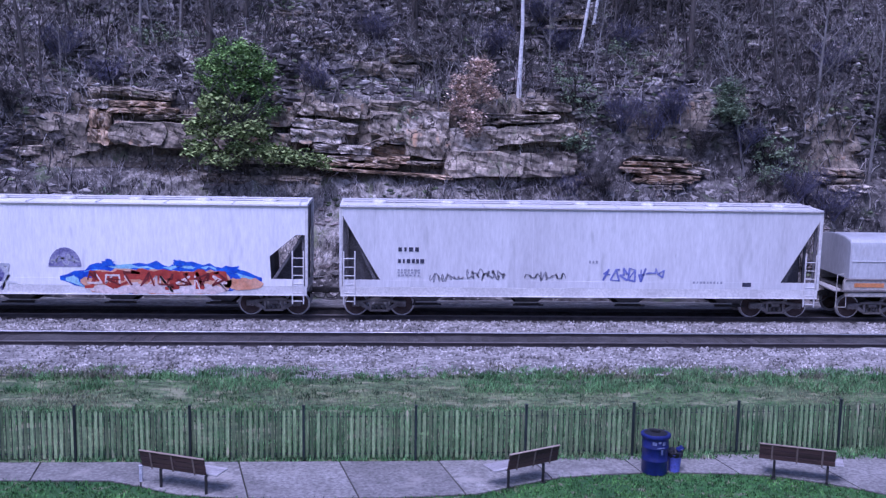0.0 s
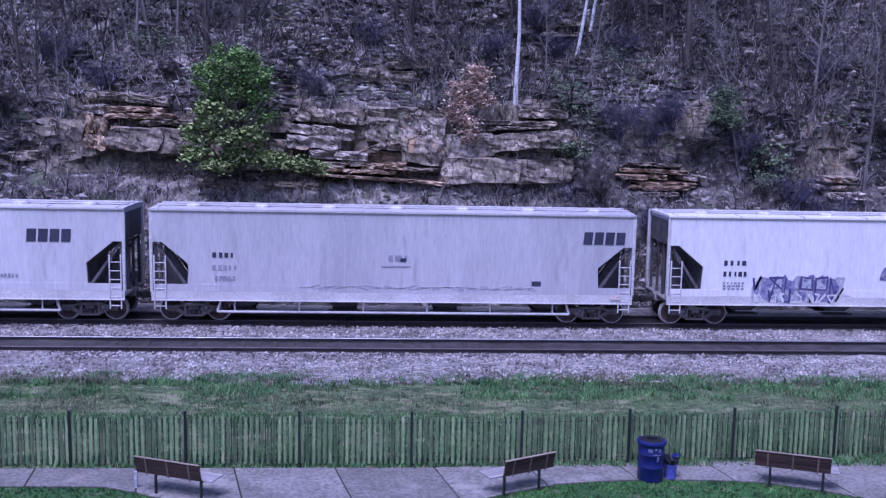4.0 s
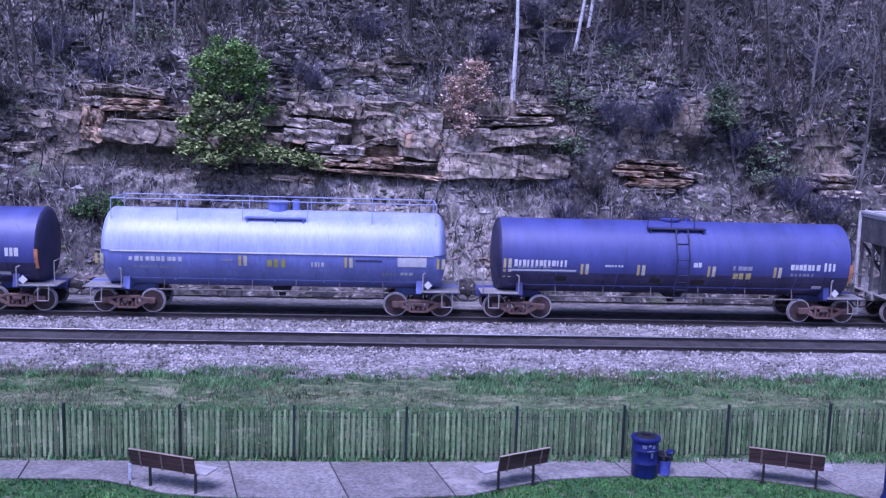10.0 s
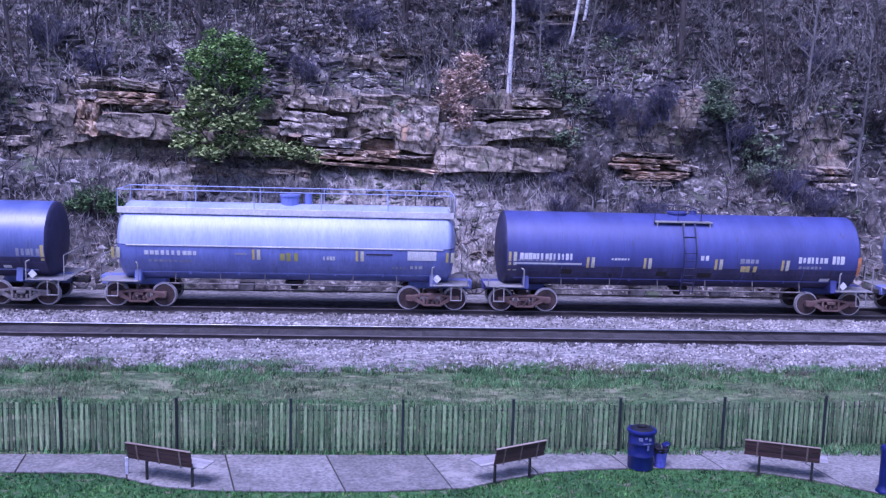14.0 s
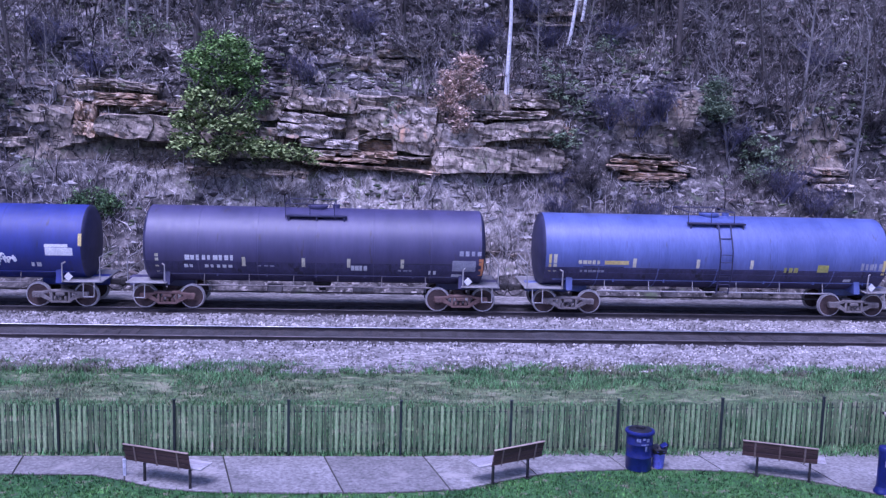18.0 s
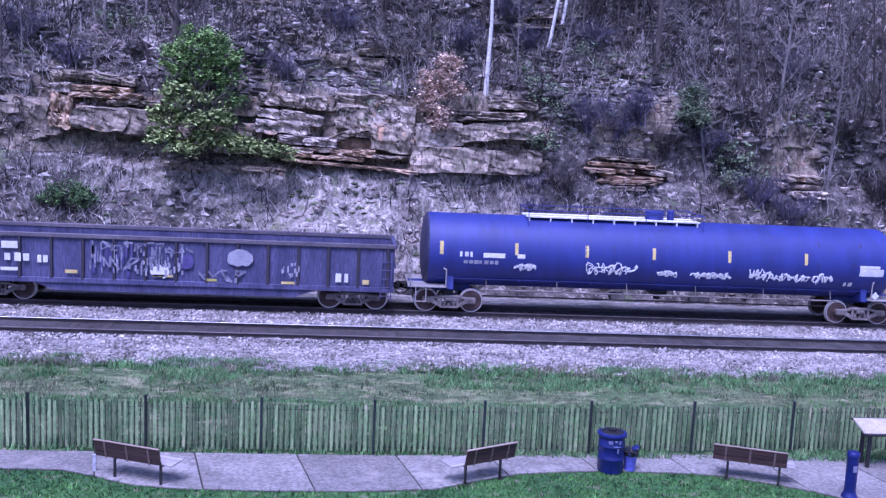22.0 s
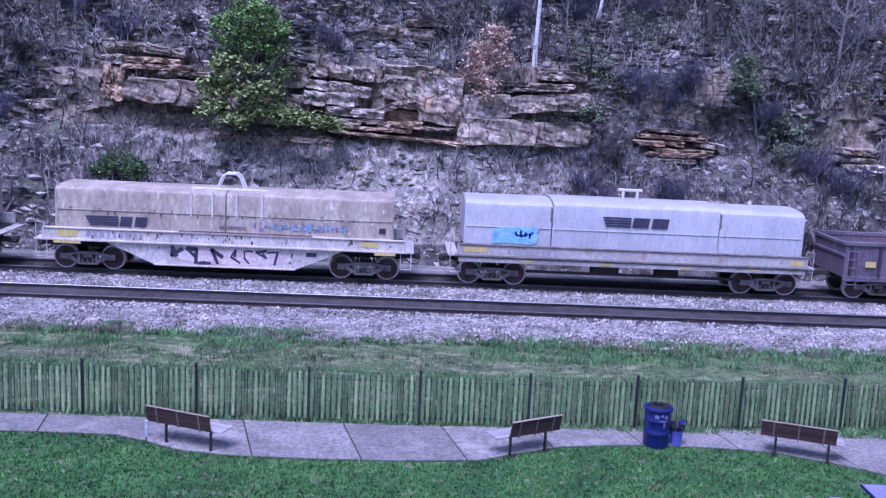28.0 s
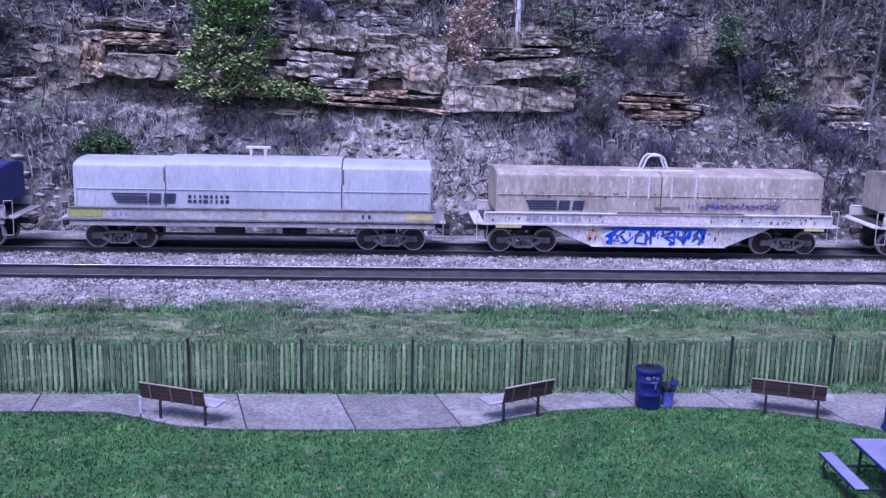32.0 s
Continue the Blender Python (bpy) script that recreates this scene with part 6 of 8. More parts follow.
    plate(car, f(0.99), 1.42, 0.5, 0.2, M_YELLOW, -1.495, "reflector")
    for x in (0.18, 0.42, 0.66, 0.86):
        plate(car, f(x), 1.08, 0.5, 0.08, M_YELLOW, -1.495, "reflector")

    for x0, x1, k in ((-238.81, -225.82, 15), (-254.63, -241.49, 16)):
        car, h = coil_car(x0, x1, 10.5, "weathered tan coil car with pale fish-belly sill and " + ("dark tags" if k == 15 else "blue graffiti"), M_TANHOOD, M_BELLY, True, True, 3.26)
        f = lambda u: -h + 2 * h * u
        logo_row(car, f(0.10), 1.96, 1.2, 1.1, -1.38)
        streaks(car, f(0.72), 1.98, 3.6, 0.42, M_SPRAYVIOLET, 60, 111 + k, -1.38, 1, label="faded blue sprayed tag")
        scrawl(car, f(0.74), 1.98, 3.0, 0.3, M_SPRAYINK if k == 16 else M_SPRAYCYAN, 113 + k, 0.03, 11, 2, -1.38, label="faded blue sprayed tag")
        streaks(car, f(0.85), 2.3, 2.2, 0.22, M_SPRAYPALE, 14, 115 + k, -1.38, 1, label="pink flecks of paint")
        plate(car, f(0.52), 1.9, 1.0, 0.1, M_TRUCK, -1.38)
        plate(car, f(0.56), 1.72, 5.0, 0.05, M_RUSTTRUCK, -1.545, label="rusty edge of the sill")
        plate(car, f(0.05), 1.14, 1.0, 0.1, M_YELLOW, -1.565, "reflector", "worn yellow patch")
        plate(car, f(0.965), 1.14, 0.8, 0.1, M_YELLOW, -1.565, "reflector", "worn yellow patch")
        bars(car, f(0.10), 1.56, 2.2, 0.22, M_GREYPRINT, 9, y=-1.495)
        streaks(car, f(0.5), 1.46, 2 * h, 0.36, M_RUSTTRUCK, 42, 171 + k, -1.492, 1, label="rust runs on the sill")
        streaks(car, f(0.5), 0.82, 5.6, 0.5, M_RUSTTRUCK, 26, 175 + k, -1.412, 1, label="rust runs on the belly plate")
        streaks(car, f(0.5), 2.35, 2 * h - 1.0, 0.3, M_POCKET, 34, 179 + k, -1.376, 1, label="dark stains along the hood's belt")
        if k == 15:
            patch(car, f(0.52), 0.78, 4.6, 0.56, M_SPRAYPALE, 130, 1, -1.415, 0.1, label="pale block lettering of the graffiti")
            glyphs(car, f(0.42), 0.78, 2.0, 0.6, M_DARKPRINT, 4, 131, 0.12, -1.415, 2, label="dark strokes of the graffiti")
            glyphs(car, f(0.585), 0.78, 1.9, 0.55, M_DARKPRINT, 4, 135, 0.07, -1.415, 2, label="brown strokes of the graffiti")
            plate(car, f(0.05), 1.47, 0.75, 0.26, M_YELLOW, -1.50, "reflector")
            plate(car, f(0.92), 1.47, 0.7, 0.2, M_YELLOW, -1.50, "reflector")
            plate(car, f(0.75), 0.98, 0.4, 0.16, M_DARKPRINT, -1.415)
            plate(car, f(0.955), 2.0, 0.25, 0.2, M_UNDER, -1.38)
        else:
            blue = patch(car, f(0.49), 0.78, 4.3, 0.72, M_WHITE, 142, 1, -1.415, 0.06, label="white ground of the blue graffiti")
            patch(car, f(0.49), 1.08, 4.2, 0.14, M_SPRAYBLUE, 141, 2, -1.415, 0.4, parent=blue, name="paint_layer")
            streaks(blue, f(0.49), 0.90, 4.1, 0.5, M_SPRAYBLUE, 40, 143, -1.415, 3, "paint_stroke")
            glyphs(blue, f(0.49), 0.78, 4.0, 0.62, M_SPRAYBLUE, 7, 150, 0.09, -1.415, 6)
            glyphs(blue, f(0.50), 0.80, 3.8, 0.5, M_SPRAYINK, 6, 151, 0.05, -1.415, 7)
            streaks(car, f(0.30), 0.80, 0.8, 0.5, M_SPRAYORANGE, 22, 161, -1.415, 1, label="orange splash of paint")
            plate(car, f(0.49), 1.45, 4.2, 0.34, M_SPRAYPALE, -1.495, "marking", "pale repainted stretch of the sill")

    car, h = coil_car(-270.23, -257.03, 10.3, "clean silver three-part-hooded coil car with dark emblem", M_SILVER, M_CREAM, False, False)
    f = lambda u: -h + 2 * h * u
    logo_row(car, f(0.10), 2.02, 1.3, 1.1, -1.402)
    bars(car, f(0.31), 2.19, 1.6, 0.36, M_DARKPRINT, 8, 2, y=-1.402, name="lettering")
    plate(car, f(0.03), 1.45, 1.2, 0.26, M_OLIVE, -1.495, "reflector")
    plate(car, f(0.97), 1.42, 1.0, 0.2, M_YELLOW, -1.495, "reflector")
    bars(car, f(0.1), 1.55, 1.6, 0.22, M_GREYPRINT, 7, y=-1.495)
    bars(car, f(0.8), 1.5, 0.5, 0.16, M_DARKPRINT, 2, y=-1.495)

    car, h = coil_car(-286.2, -273.1, 10.4, "blue-hooded coil car with cream and yellow sill", M_BLUEHOOD, M_CREAM, False, False, 3.1)
    plate(car, h - 0.5, 1.55, 1.0, 0.3, M_YELLOW, -1.495, "reflector")


build_train()

# ---- the park: benches, bins, table, sign ----


def park_bench(x, y, rz, length, label, shift, over):
    bench = thing("park_bench", label, "bench", "benches along the path", at=(x, y, 0.03), rz=rz)
    L = length
    plank = Geo().box(0, 0, 0, L, 0.035, 0.118, 0.010).mesh("back_plank", M_WOOD)
    for k in range(3):
        o = part("back_plank", plank, None, bench, at=(0, -0.05 - 0.03 * k, 0.50 + 0.124 * k))
        o.rotation_euler = (radians(12), 0, 0)
    part("top_rail", Geo().box(0, -0.135, 0.822, L + 0.01, 0.055, 0.024, 0.006), M_WORN, bench, "worn pale top edge")
    seat = Geo().box(over, 0, 0, L + 0.12, 0.11, 0.035, 0.008).mesh("seat_plank", M_SEAT)
    for k in range(4):
        part("seat_plank", seat, None, bench, "bleached pale seat plank", at=(0, 0.06 + 0.12 * k, 0.44))
    for s in (-1, 1):
        u = s * L * 0.35 + shift
        leg = Geo().box(u, 0.0, 0.20, 0.055, 0.05, 0.44, 0.008).box(u, 0.22, 0.405, 0.045, 0.46, 0.035, 0.006)
        leg.box(u, 0.0, -0.02, 0.14, 0.14, 0.02)
        part("leg", leg, M_BENCHSTEEL, bench)
    for u in (-0.33, 0.0, 0.33):
        st = Geo()
        st.add([(u * L - 0.02, -0.07, 0.42), (u * L + 0.02, -0.07, 0.42), (u * L + 0.02, -0.155, 0.81), (u * L - 0.02, -0.155, 0.81),
                (u * L - 0.02, -0.063, 0.42), (u * L + 0.02, -0.063, 0.42), (u * L + 0.02, -0.148, 0.81), (u * L - 0.02, -0.148, 0.81)],
               [(0, 1, 2, 3), (7, 6, 5, 4), (0, 4, 5, 1), (2, 6, 7, 3), (1, 5, 6, 2), (0, 3, 7, 4)])
        part("strap", st, M_STRAP, bench, "worn brown back strap")
    return bench


park_bench(-4.45, 20.27, radians(-22), 1.60, "brown plank park bench seen from its back, beside the path", 0.20, 0.16)
park_bench(3.28, 20.50, radians(27), 1.34, "brown plank park bench turned towards the path's bay", -0.14, -0.24)
park_bench(9.34, 20.62, radians(-21), 1.62, "brown plank park bench beside the bins", 0.10, 0.14)

stake = thing("marker_stake", "short white-painted stake at the edge of the path", "stake", at=(-5.29, 20.74, 0.03))
part("shaft", Geo().box(0, 0, 0.17, 0.075, 0.05, 0.36, 0.01), M_WHITEPRINT, stake)
part("top", Geo().box(0, 0, 0.36, 0.085, 0.06, 0.03, 0.008), M_WHITEPRINT, stake)


def litter_bin():
    can = thing("litter_bin", "navy blue round litter bin with pale stencilled mark", "bin", at=(6.25, 21.2, 0.03))
    g = Geo().lathe([(0.0, 0.0), (0.0, 0.285), (0.03, 0.295), (0.30, 0.298), (0.31, 0.305), (0.34, 0.305), (0.35, 0.298), (0.60, 0.30), (0.61, 0.307), (0.64, 0.307), (0.65, 0.30), (0.88, 0.30)], "z", n=36)
    part("body", g, M_NAVY, can)
    part("rim", Geo().lathe([(0.86, 0.30), (0.86, 0.335), (0.89, 0.345), (0.92, 0.335), (0.935, 0.30), (0.93, 0.24)], "z", n=36), M_NAVY, can)
    part("lid", Geo().lathe([(0.93, 0.27), (0.965, 0.22), (0.97, 0.12), (0.95, 0.11), (0.90, 0.11), (0.90, 0.0)], "z", n=36), M_BLACK, can)
    for k, (x, z, w, h) in enumerate(((-0.10, 0.76, 0.09, 0.08), (0.02, 0.79, 0.06, 0.05), (0.12, 0.76, 0.07, 0.08), (0.05, 0.66, 0.18, 0.03), (0.08, 0.56, 0.05, 0.12))):
        g = Geo()
        for i in range(4):
            a0, a1 = x - w / 2 + w * i / 4, x - w / 2 + w * (i + 1) / 4
            q = [(a, -math.sqrt(0.3095 ** 2 - a * a), zz) for zz in (z - h / 2, z + h / 2) for a in (a0, a1)]
            g.add(q, [(0, 1, 3, 2)])
        part("stencil", g, M_STENCIL, can, "pale worn stencil")


litter_bin()


def recycling_bucket():
    b = thing("recycling_bucket", "bright blue plastic bucket with a dark bag over its rim", "bin", at=(6.73, 21.24, 0.03))
    g = Geo()
    prof = [(0.0, 0.12), (0.02, 0.125), (0.40, 0.16), (0.42, 0.175), (0.45, 0.175), (0.45, 0.155)]
    g.lathe([(0.0, 0.0)] + prof, "z", n=24)
    part("body", g, M_BLUE, b)
    g = Geo().lathe([(0.36, 0.165), (0.40, 0.185), (0.47, 0.19), (0.50, 0.16), (0.46, 0.10), (0.40, 0.0)], "z", n=15)
    r = random.Random(4)
    g.v = [(x + r.uniform(-0.015, 0.015), y + r.uniform(-0.015, 0.015), z + r.uniform(-0.02, 0.025)) for x, y, z in g.v]
    part("bag", g, M_BLACK, b, "crumpled dark bag")
    part("lid_flap", Geo().box(0.12, 0.02, 0.53, 0.16, 0.22, 0.03, 0.01, ry=-0.5), M_NAVY, b)


recycling_bucket()


def bollard(x, y):
    b = thing("bollard", "dark blue round steel post with a flared foot", "bollard", at=(x, y, 0.03))
    part("foot", Geo().lathe([(0.0, 0.0), (0.0, 0.175), (0.04, 0.175), (0.06, 0.16), (0.12, 0.14), (0.15, 0.13)], "z", n=28), M_NAVY, b)
    part("post", Geo().lathe([(0.13, 0.125), (0.95, 0.125)], "z", n=28), M_NAVY, b)
    part("cap", Geo().lathe([(0.95, 0.125), (0.95, 0.138), (1.03, 0.138), (1.055, 0.12), (1.06, 0.0)], "z", n=28), M_NAVY, b)
    part("badge", Geo().add([(-0.04, -0.131, 0.62), (0.05, -0.131, 0.62), (0.05, -0.131, 0.76), (-0.04, -0.131, 0.76), (-0.04, -0.11, 0.62), (0.05, -0.11, 0.62), (0.05, -0.11, 0.76), (-0.04, -0.11, 0.76)],
                            [(0, 1, 2, 3), (0, 3, 7, 4), (1, 5, 6, 2), (3, 2, 6, 7), (0, 4, 5, 1)]), M_TABLE, b)


bollard(11.33, 19.75)


def info_panel():
    p = thing("information_panel", "cream slanted information panel on black legs by the fence", "sign", at=(13.38, 21.75, 0.03))
    tilt = Geo()
    tilt.prism([(-0.30, 0.86), (0.30, 1.05), (0.30, 1.10), (-0.30, 0.91)], "x", -0.85, 0.85)
    part("panel", tilt, M_PANEL, p)
    part("frame", Geo().box(0, -0.32, 0.88, 1.76, 0.05, 0.07, 0.01).box(0, 0.32, 1.07, 1.76, 0.05, 0.07, 0.01), M_BLACK, p)
    leg = Geo()
    for s in (-1, 1):
        part("leg", Geo().box(s * 0.62, -0.15, 0.44, 0.09, 0.07, 0.92, 0.01).box(s * 0.62, 0.18, 0.49, 0.09, 0.07, 1.0, 0.01).box(s * 0.62, 0.0, 0.86, 0.07, 0.5, 0.06), M_BLACK, p)


info_panel()


def picnic_table():
    t = thing("picnic_table", "lavender-grey coated steel picnic table with dark tube frame", "picnic table", at=(9.66, 16.70, 0.0), rz=radians(-2))
    g = Geo().box(0, 0, 0.74, 0.78, 1.62, 0.035, 0.012)
    part("tabletop", g, M_TABLE, t)
    part("table_edge", Geo().box(-0.385, 0, 0.725, 0.03, 1.63, 0.06, 0.01).box(0.385, 0, 0.725, 0.03, 1.63, 0.06, 0.01).box(0, -0.81, 0.725, 0.78, 0.03, 0.06, 0.01).box(0, 0.81, 0.725, 0.78, 0.03, 0.06, 0.01), M_NAVY, t)
    for s in (-1, 1):
        seat = part("bench_seat", Geo().box(s * 0.86, 0, 0.445, 0.27, 1.62, 0.035, 0.012), M_TABLE, t)
        part("seat_edge", Geo().box(s * 0.86 - 0.135, 0, 0.435, 0.025, 1.63, 0.05, 0.01).box(s * 0.86 + 0.135, 0, 0.435, 0.025, 1.63, 0.05, 0.01), M_NAVY, seat)
        y = s * 0.52
        for q in (-1, 1):
            part("leg", Geo().pipe([(q * 0.30, y, 0.72), (q * 0.30, y, 0.16), (q * 0.36, y, 0.06), (q * 0.46, y, 0.03)], 0.03, 8), M_BLACK, t)
            part("seat_arm", Geo().pipe([(q * 0.30, y, 0.30), (q * 0.78, y, 0.30), (q * 0.88, y, 0.35), (q * 0.9, y, 0.43)], 0.028, 8).pipe([(q * 0.97, y, 0.42), (q * 1.02, y, 0.3), (q * 0.98, y, 0.12), (q * 0.9, y, 0.03)], 0.028, 8), M_BLACK, t)
        part("cross_brace", Geo().tube((-0.3, y, 0.30), (0.3, y, 0.30), 0.028, n=8), M_BLACK, t)


picnic_table()

# ---- bare trees, evergreens and undergrowth on the hill ----


def limb(g, p, d, length, r, depth, rng, bend=0.25, n=5, segs=3):
    """A branch that wanders and forks."""
    p, d = Vector(p), Vector(d).normalized()
    for k in range(segs):
        q = p + d * (length / segs)
        g.tube(p, q, r * (1 - 0.22 * k), r * (1 - 0.22 * (k + 1)), n if depth else 3, cap=False)
        p = q
        d = (d + Vector((rng.uniform(-bend, bend), rng.uniform(-bend, bend), rng.uniform(-0.05, bend)))).normalized()
        if depth > 0:
            for _ in range(2 if k else 1):
                a = rng.uniform(0, 6.28)
                side = Vector((math.cos(a), math.sin(a), rng.uniform(0.1, 0.9)))
                limb(g, p, (d * 0.6 + side * 0.8), length * rng.uniform(0.35, 0.6), r * 0.45, depth - 1, rng, bend, 4, 3 if depth > 1 else 2)


def tree_meshes(seed, height, r, bark, lean=(0, 0)):
    rng = random.Random(seed)
    g = Geo()
    p = Vector((0, 0, -0.3))
    top = []
    d = Vector((lean[0], lean[1], 1)).normalized()
    n = 9
    for k in range(n):
        q = p + d * (height / n)
        g.tube(p, q, r * (1.25 if k == 0 else 1 - 0.085 * k), r * (1 - 0.085 * (k + 1)), 8, cap=False)
        p = q
        top.append((p.copy(), k))
        d = (d + Vector((rng.uniform(-0.05, 0.05), rng.uniform(-0.05, 0.05), 0.05))).normalized()
    c = Geo()
    for q, k in top:
        for _ in range(0 if k < 6 and bark is M_BIRCH else 1 if k < 3 else 3):
            a = rng.uniform(0, 6.28)
            limb(c, q, (math.cos(a), math.sin(a), rng.uniform(0.3, 1.1)), height * rng.uniform(0.10, 0.24), r * 0.3, 2 if k > 2 else 1, rng)
    return g.mesh("trunk", bark), c.mesh("crown", bark)


KINDS = {}
for key, args in {"slim_a": (1, 9.0, 0.09, M_BARK), "slim_b": (2, 8.0, 0.07, M_BARK, (0.12, 0)), "slim_c": (3, 10.0, 0.11, M_BARK, (-0.08, 0)),
                  "pale_a": (4, 8.5, 0.085, M_PALEBARK), "pale_b": (5, 7.5, 0.075, M_PALEBARK, (0.16, 0)), "pale_c": (8, 6.0, 0.06, M_PALEBARK, (-0.12, 0)),
                  "birch": (6, 11.0, 0.115, M_BIRCH, (0.01, 0)), "birch_lean": (7, 10.5, 0.10, M_BIRCH, (0.16, 0)), "stout": (9, 11.0, 0.17, M_BARK, (0.03, 0))}.items():
    KINDS[key] = tree_meshes(*args)
TREE_LABEL = {"slim": "slender leafless grey tree on the hillside", "pale": "slender leafless pale-barked tree on the hillside",
              "birc": "leafless white-barked birch on the hillside", "stou": "stout leafless dark tree on the hillside"}


def bare_tree(kind, x, z, turn=0.0, scale=1.0):
    t = thing("bare_tree", TREE_LABEL[kind[:4]], "tree", "bare trees on the hillside", at=on_hill(x, z), rz=turn)
    t.scale = (scale,) * 3
    a, b = KINDS[kind]
    part("trunk", a, None, t)
    part("crown", b, None, t)


for kind, x, z, turn in (("birch", 6.47, 9.0, 0), ("birch_lean", 10.0, 11.3, 0.0), ("birch_lean", 10.75, 12.0, 0.5), ("pale_a", -12.25, 11.3, 3.0), ("pale_b", -11.6, 11.6, 3.0),
                         ("pale_a", 23.3, 4.6, 2.7), ("pale_a", 21.2, 8.5, 1.0), ("pale_c", 20.0, 9.8, 0.4), ("stout", -8.7, 11.0, 1.0), ("pale_c", 3.0, 5.3, 0.3),
                         ("slim_a", 14.8, 12.0, 0), ("stout", 15.6, 10.8, 2.0), ("slim_b", 26.0, 8.8, 3.3), ("pale_b", 17.4, 5.6, 2.8), ("slim_c", -17.0, 9.2, 0.6), ("slim_b", -16.0, 6.8, 1.8)):
    bare_tree(kind, x, z, turn)
r_tree = random.Random(12)
for i in range(62):
    z = r_tree.uniform(9.3, 17.5) if i < 50 else r_tree.uniform(5.0, 9.0)
    x = r_tree.uniform(-25, 33)
    if -10 < x < -3 and z < 12 or (z < 9.3 and -14 < x < 9):
        continue
    bare_tree(r_tree.choice(("slim_a", "slim_b", "slim_c", "pale_c", "pale_c", "pale_a", "slim_a", "stout") if x < 9 else ("slim_a", "slim_b", "slim_c", "slim_b", "pale_c")), x, z, r_tree.uniform(0, 6.28), r_tree.uniform(0.6, 1.05))


def leaf_cloud(blobs, count, size, seed, droop=0.0, long=1.0):
    """Many small leaves gathered in clumps, with gaps between the clumps."""
    rng = np.random.default_rng(seed)
    V, F = [], []
    weights = np.array([b[3] * b[4] * b[5] for b in blobs]) ** 0.7
    weights /= weights.sum()
    clumps = []
    for _ in range(max(12, count // 34)):
        b = blobs[rng.choice(len(blobs), p=weights)]
        d = rng.normal(size=3)
        d /= np.linalg.norm(d)
        rad = rng.uniform(0.55, 1.05)
        clumps.append((b[0] + d[0] * b[3] * rad, b[1] + d[1] * b[4] * rad, b[2] + d[2] * b[5] * rad, rng.uniform(0.07, 0.19)))
    for c in clumps:
        for _ in range(34):
            p = np.array(c[:3]) + rng.normal(size=3) * c[3] * np.array([1.15, 1, 0.7])
            a = rng.uniform(0, 6.28)
            s = size * rng.uniform(0.6, 1.3)
            u = np.array([math.cos(a), math.sin(a), rng.uniform(-0.5, 0.5) - droop]) * s * long
            w = np.array([-math.sin(a) * 0.7, math.cos(a) * 0.7, rng.uniform(-1.2, 1.2)]) * s * 0.5
            k = len(V)
            V += [tuple(p - u), tuple(p + w), tuple(p + u), tuple(p - w)]
            F.append((k, k + 1, k + 2, k + 3))
    return V, F


def leafy(name, label, category, x, z, blobs, count, size, mat, seed, stems=4, droop=0.1, long=1.0, bark=M_BARK, out=0.0):
    at = on_hill(x, z)
    t = thing(name, label, category, at=(at[0], at[1] - out, at[2]))
    rng = random.Random(seed)
    g = Geo()
    for k in range(stems):
        b = blobs[k % len(blobs)]
        limb(g, (rng.uniform(-0.15, 0.15), out, -0.3), (b[0] * 0.8 + rng.uniform(-0.2, 0.2), b[1] - out * 0.5, max(0.6, b[2])), max(0.7, (b[2] + 0.3) * 1.05), 0.07, 2, rng, 0.15, 6)
    part("trunk", g, bark, t)
    V, F = leaf_cloud(blobs, count, size, seed, droop, long)
    part("crown", raw_mesh("crown", V, F, mat), None, t)


leafy("evergreen_tree", "dense dark green evergreen tree growing on the ledge", "tree", -6.9, 6.6,
      [(-0.1, -0.9, 3.55, 1.35, 1.1, 0.75), (-0.95, -0.8, 3.1, 0.95, 0.9, 0.65), (1.0, -0.8, 3.2, 0.85, 0.9, 0.65), (-0.3, -0.9, 4.3, 0.75, 0.7, 0.35), (0.6, -0.9, 4.1, 0.6, 0.7, 0.35), (-0.5, -0.9, 2.45, 1.0, 1.0, 0.4), (0.9, -0.8, 2.35, 0.8, 0.8, 0.4), (-1.0, -0.7, 1.85, 0.6, 0.6, 0.35), (1.2, -0.8, 1.45, 0.75, 0.7, 0.45)], 12500, 0.07, M_EVERGREEN, 5)
leafy("laurel_bush", "spreading yellow-green broadleaf bush hanging over the ledge", "bush", -6.6, 5.1,
      [(-1.1, -1.5, 3.0, 0.8, 0.7, 0.5), (0.0, -1.4, 2.9, 0.6, 0.6, 0.3), (-1.6, -1.6, 2.1, 0.8, 0.8, 0.45), (-0.3, -1.7, 2.0, 0.9, 0.8, 0.4), (0.8, -1.6, 2.1, 0.6, 0.7, 0.4), (-1.9, -1.7, 1.2, 0.7, 0.8, 0.35), (0.4, -1.7, 1.2, 1.1, 0.8, 0.35), (-0.9, -1.8, 0.7, 0.8, 0.8, 0.25), (1.7, -1.8, 0.95, 0.9, 0.7, 0.36), (2.9, -1.7, 0.8, 0.8, 0.6, 0.36), (3.7, -1.6, 0.65, 0.5, 0.5, 0.3)], 8500, 0.10, M_LAUREL, 6)
leafy("dead_leaf_shrub", "tall shrub still holding pale pinkish dead leaves", "bush", 3.9, 7.2, [(0.4, -0.5, 3.0, 0.55, 0.5, 0.5), (0.0, -0.6, 2.3, 0.85, 0.5, 0.5), (0.7, -0.6, 1.9, 0.6, 0.5, 0.45), (-0.3, -0.7, 1.3, 0.6, 0.5, 0.6), (0.2, -0.8, 0.5, 0.5, 0.4, 0.6)], 8200, 0.075, M_TANLEAF, 7, 5, bark=M_PALEBARK)
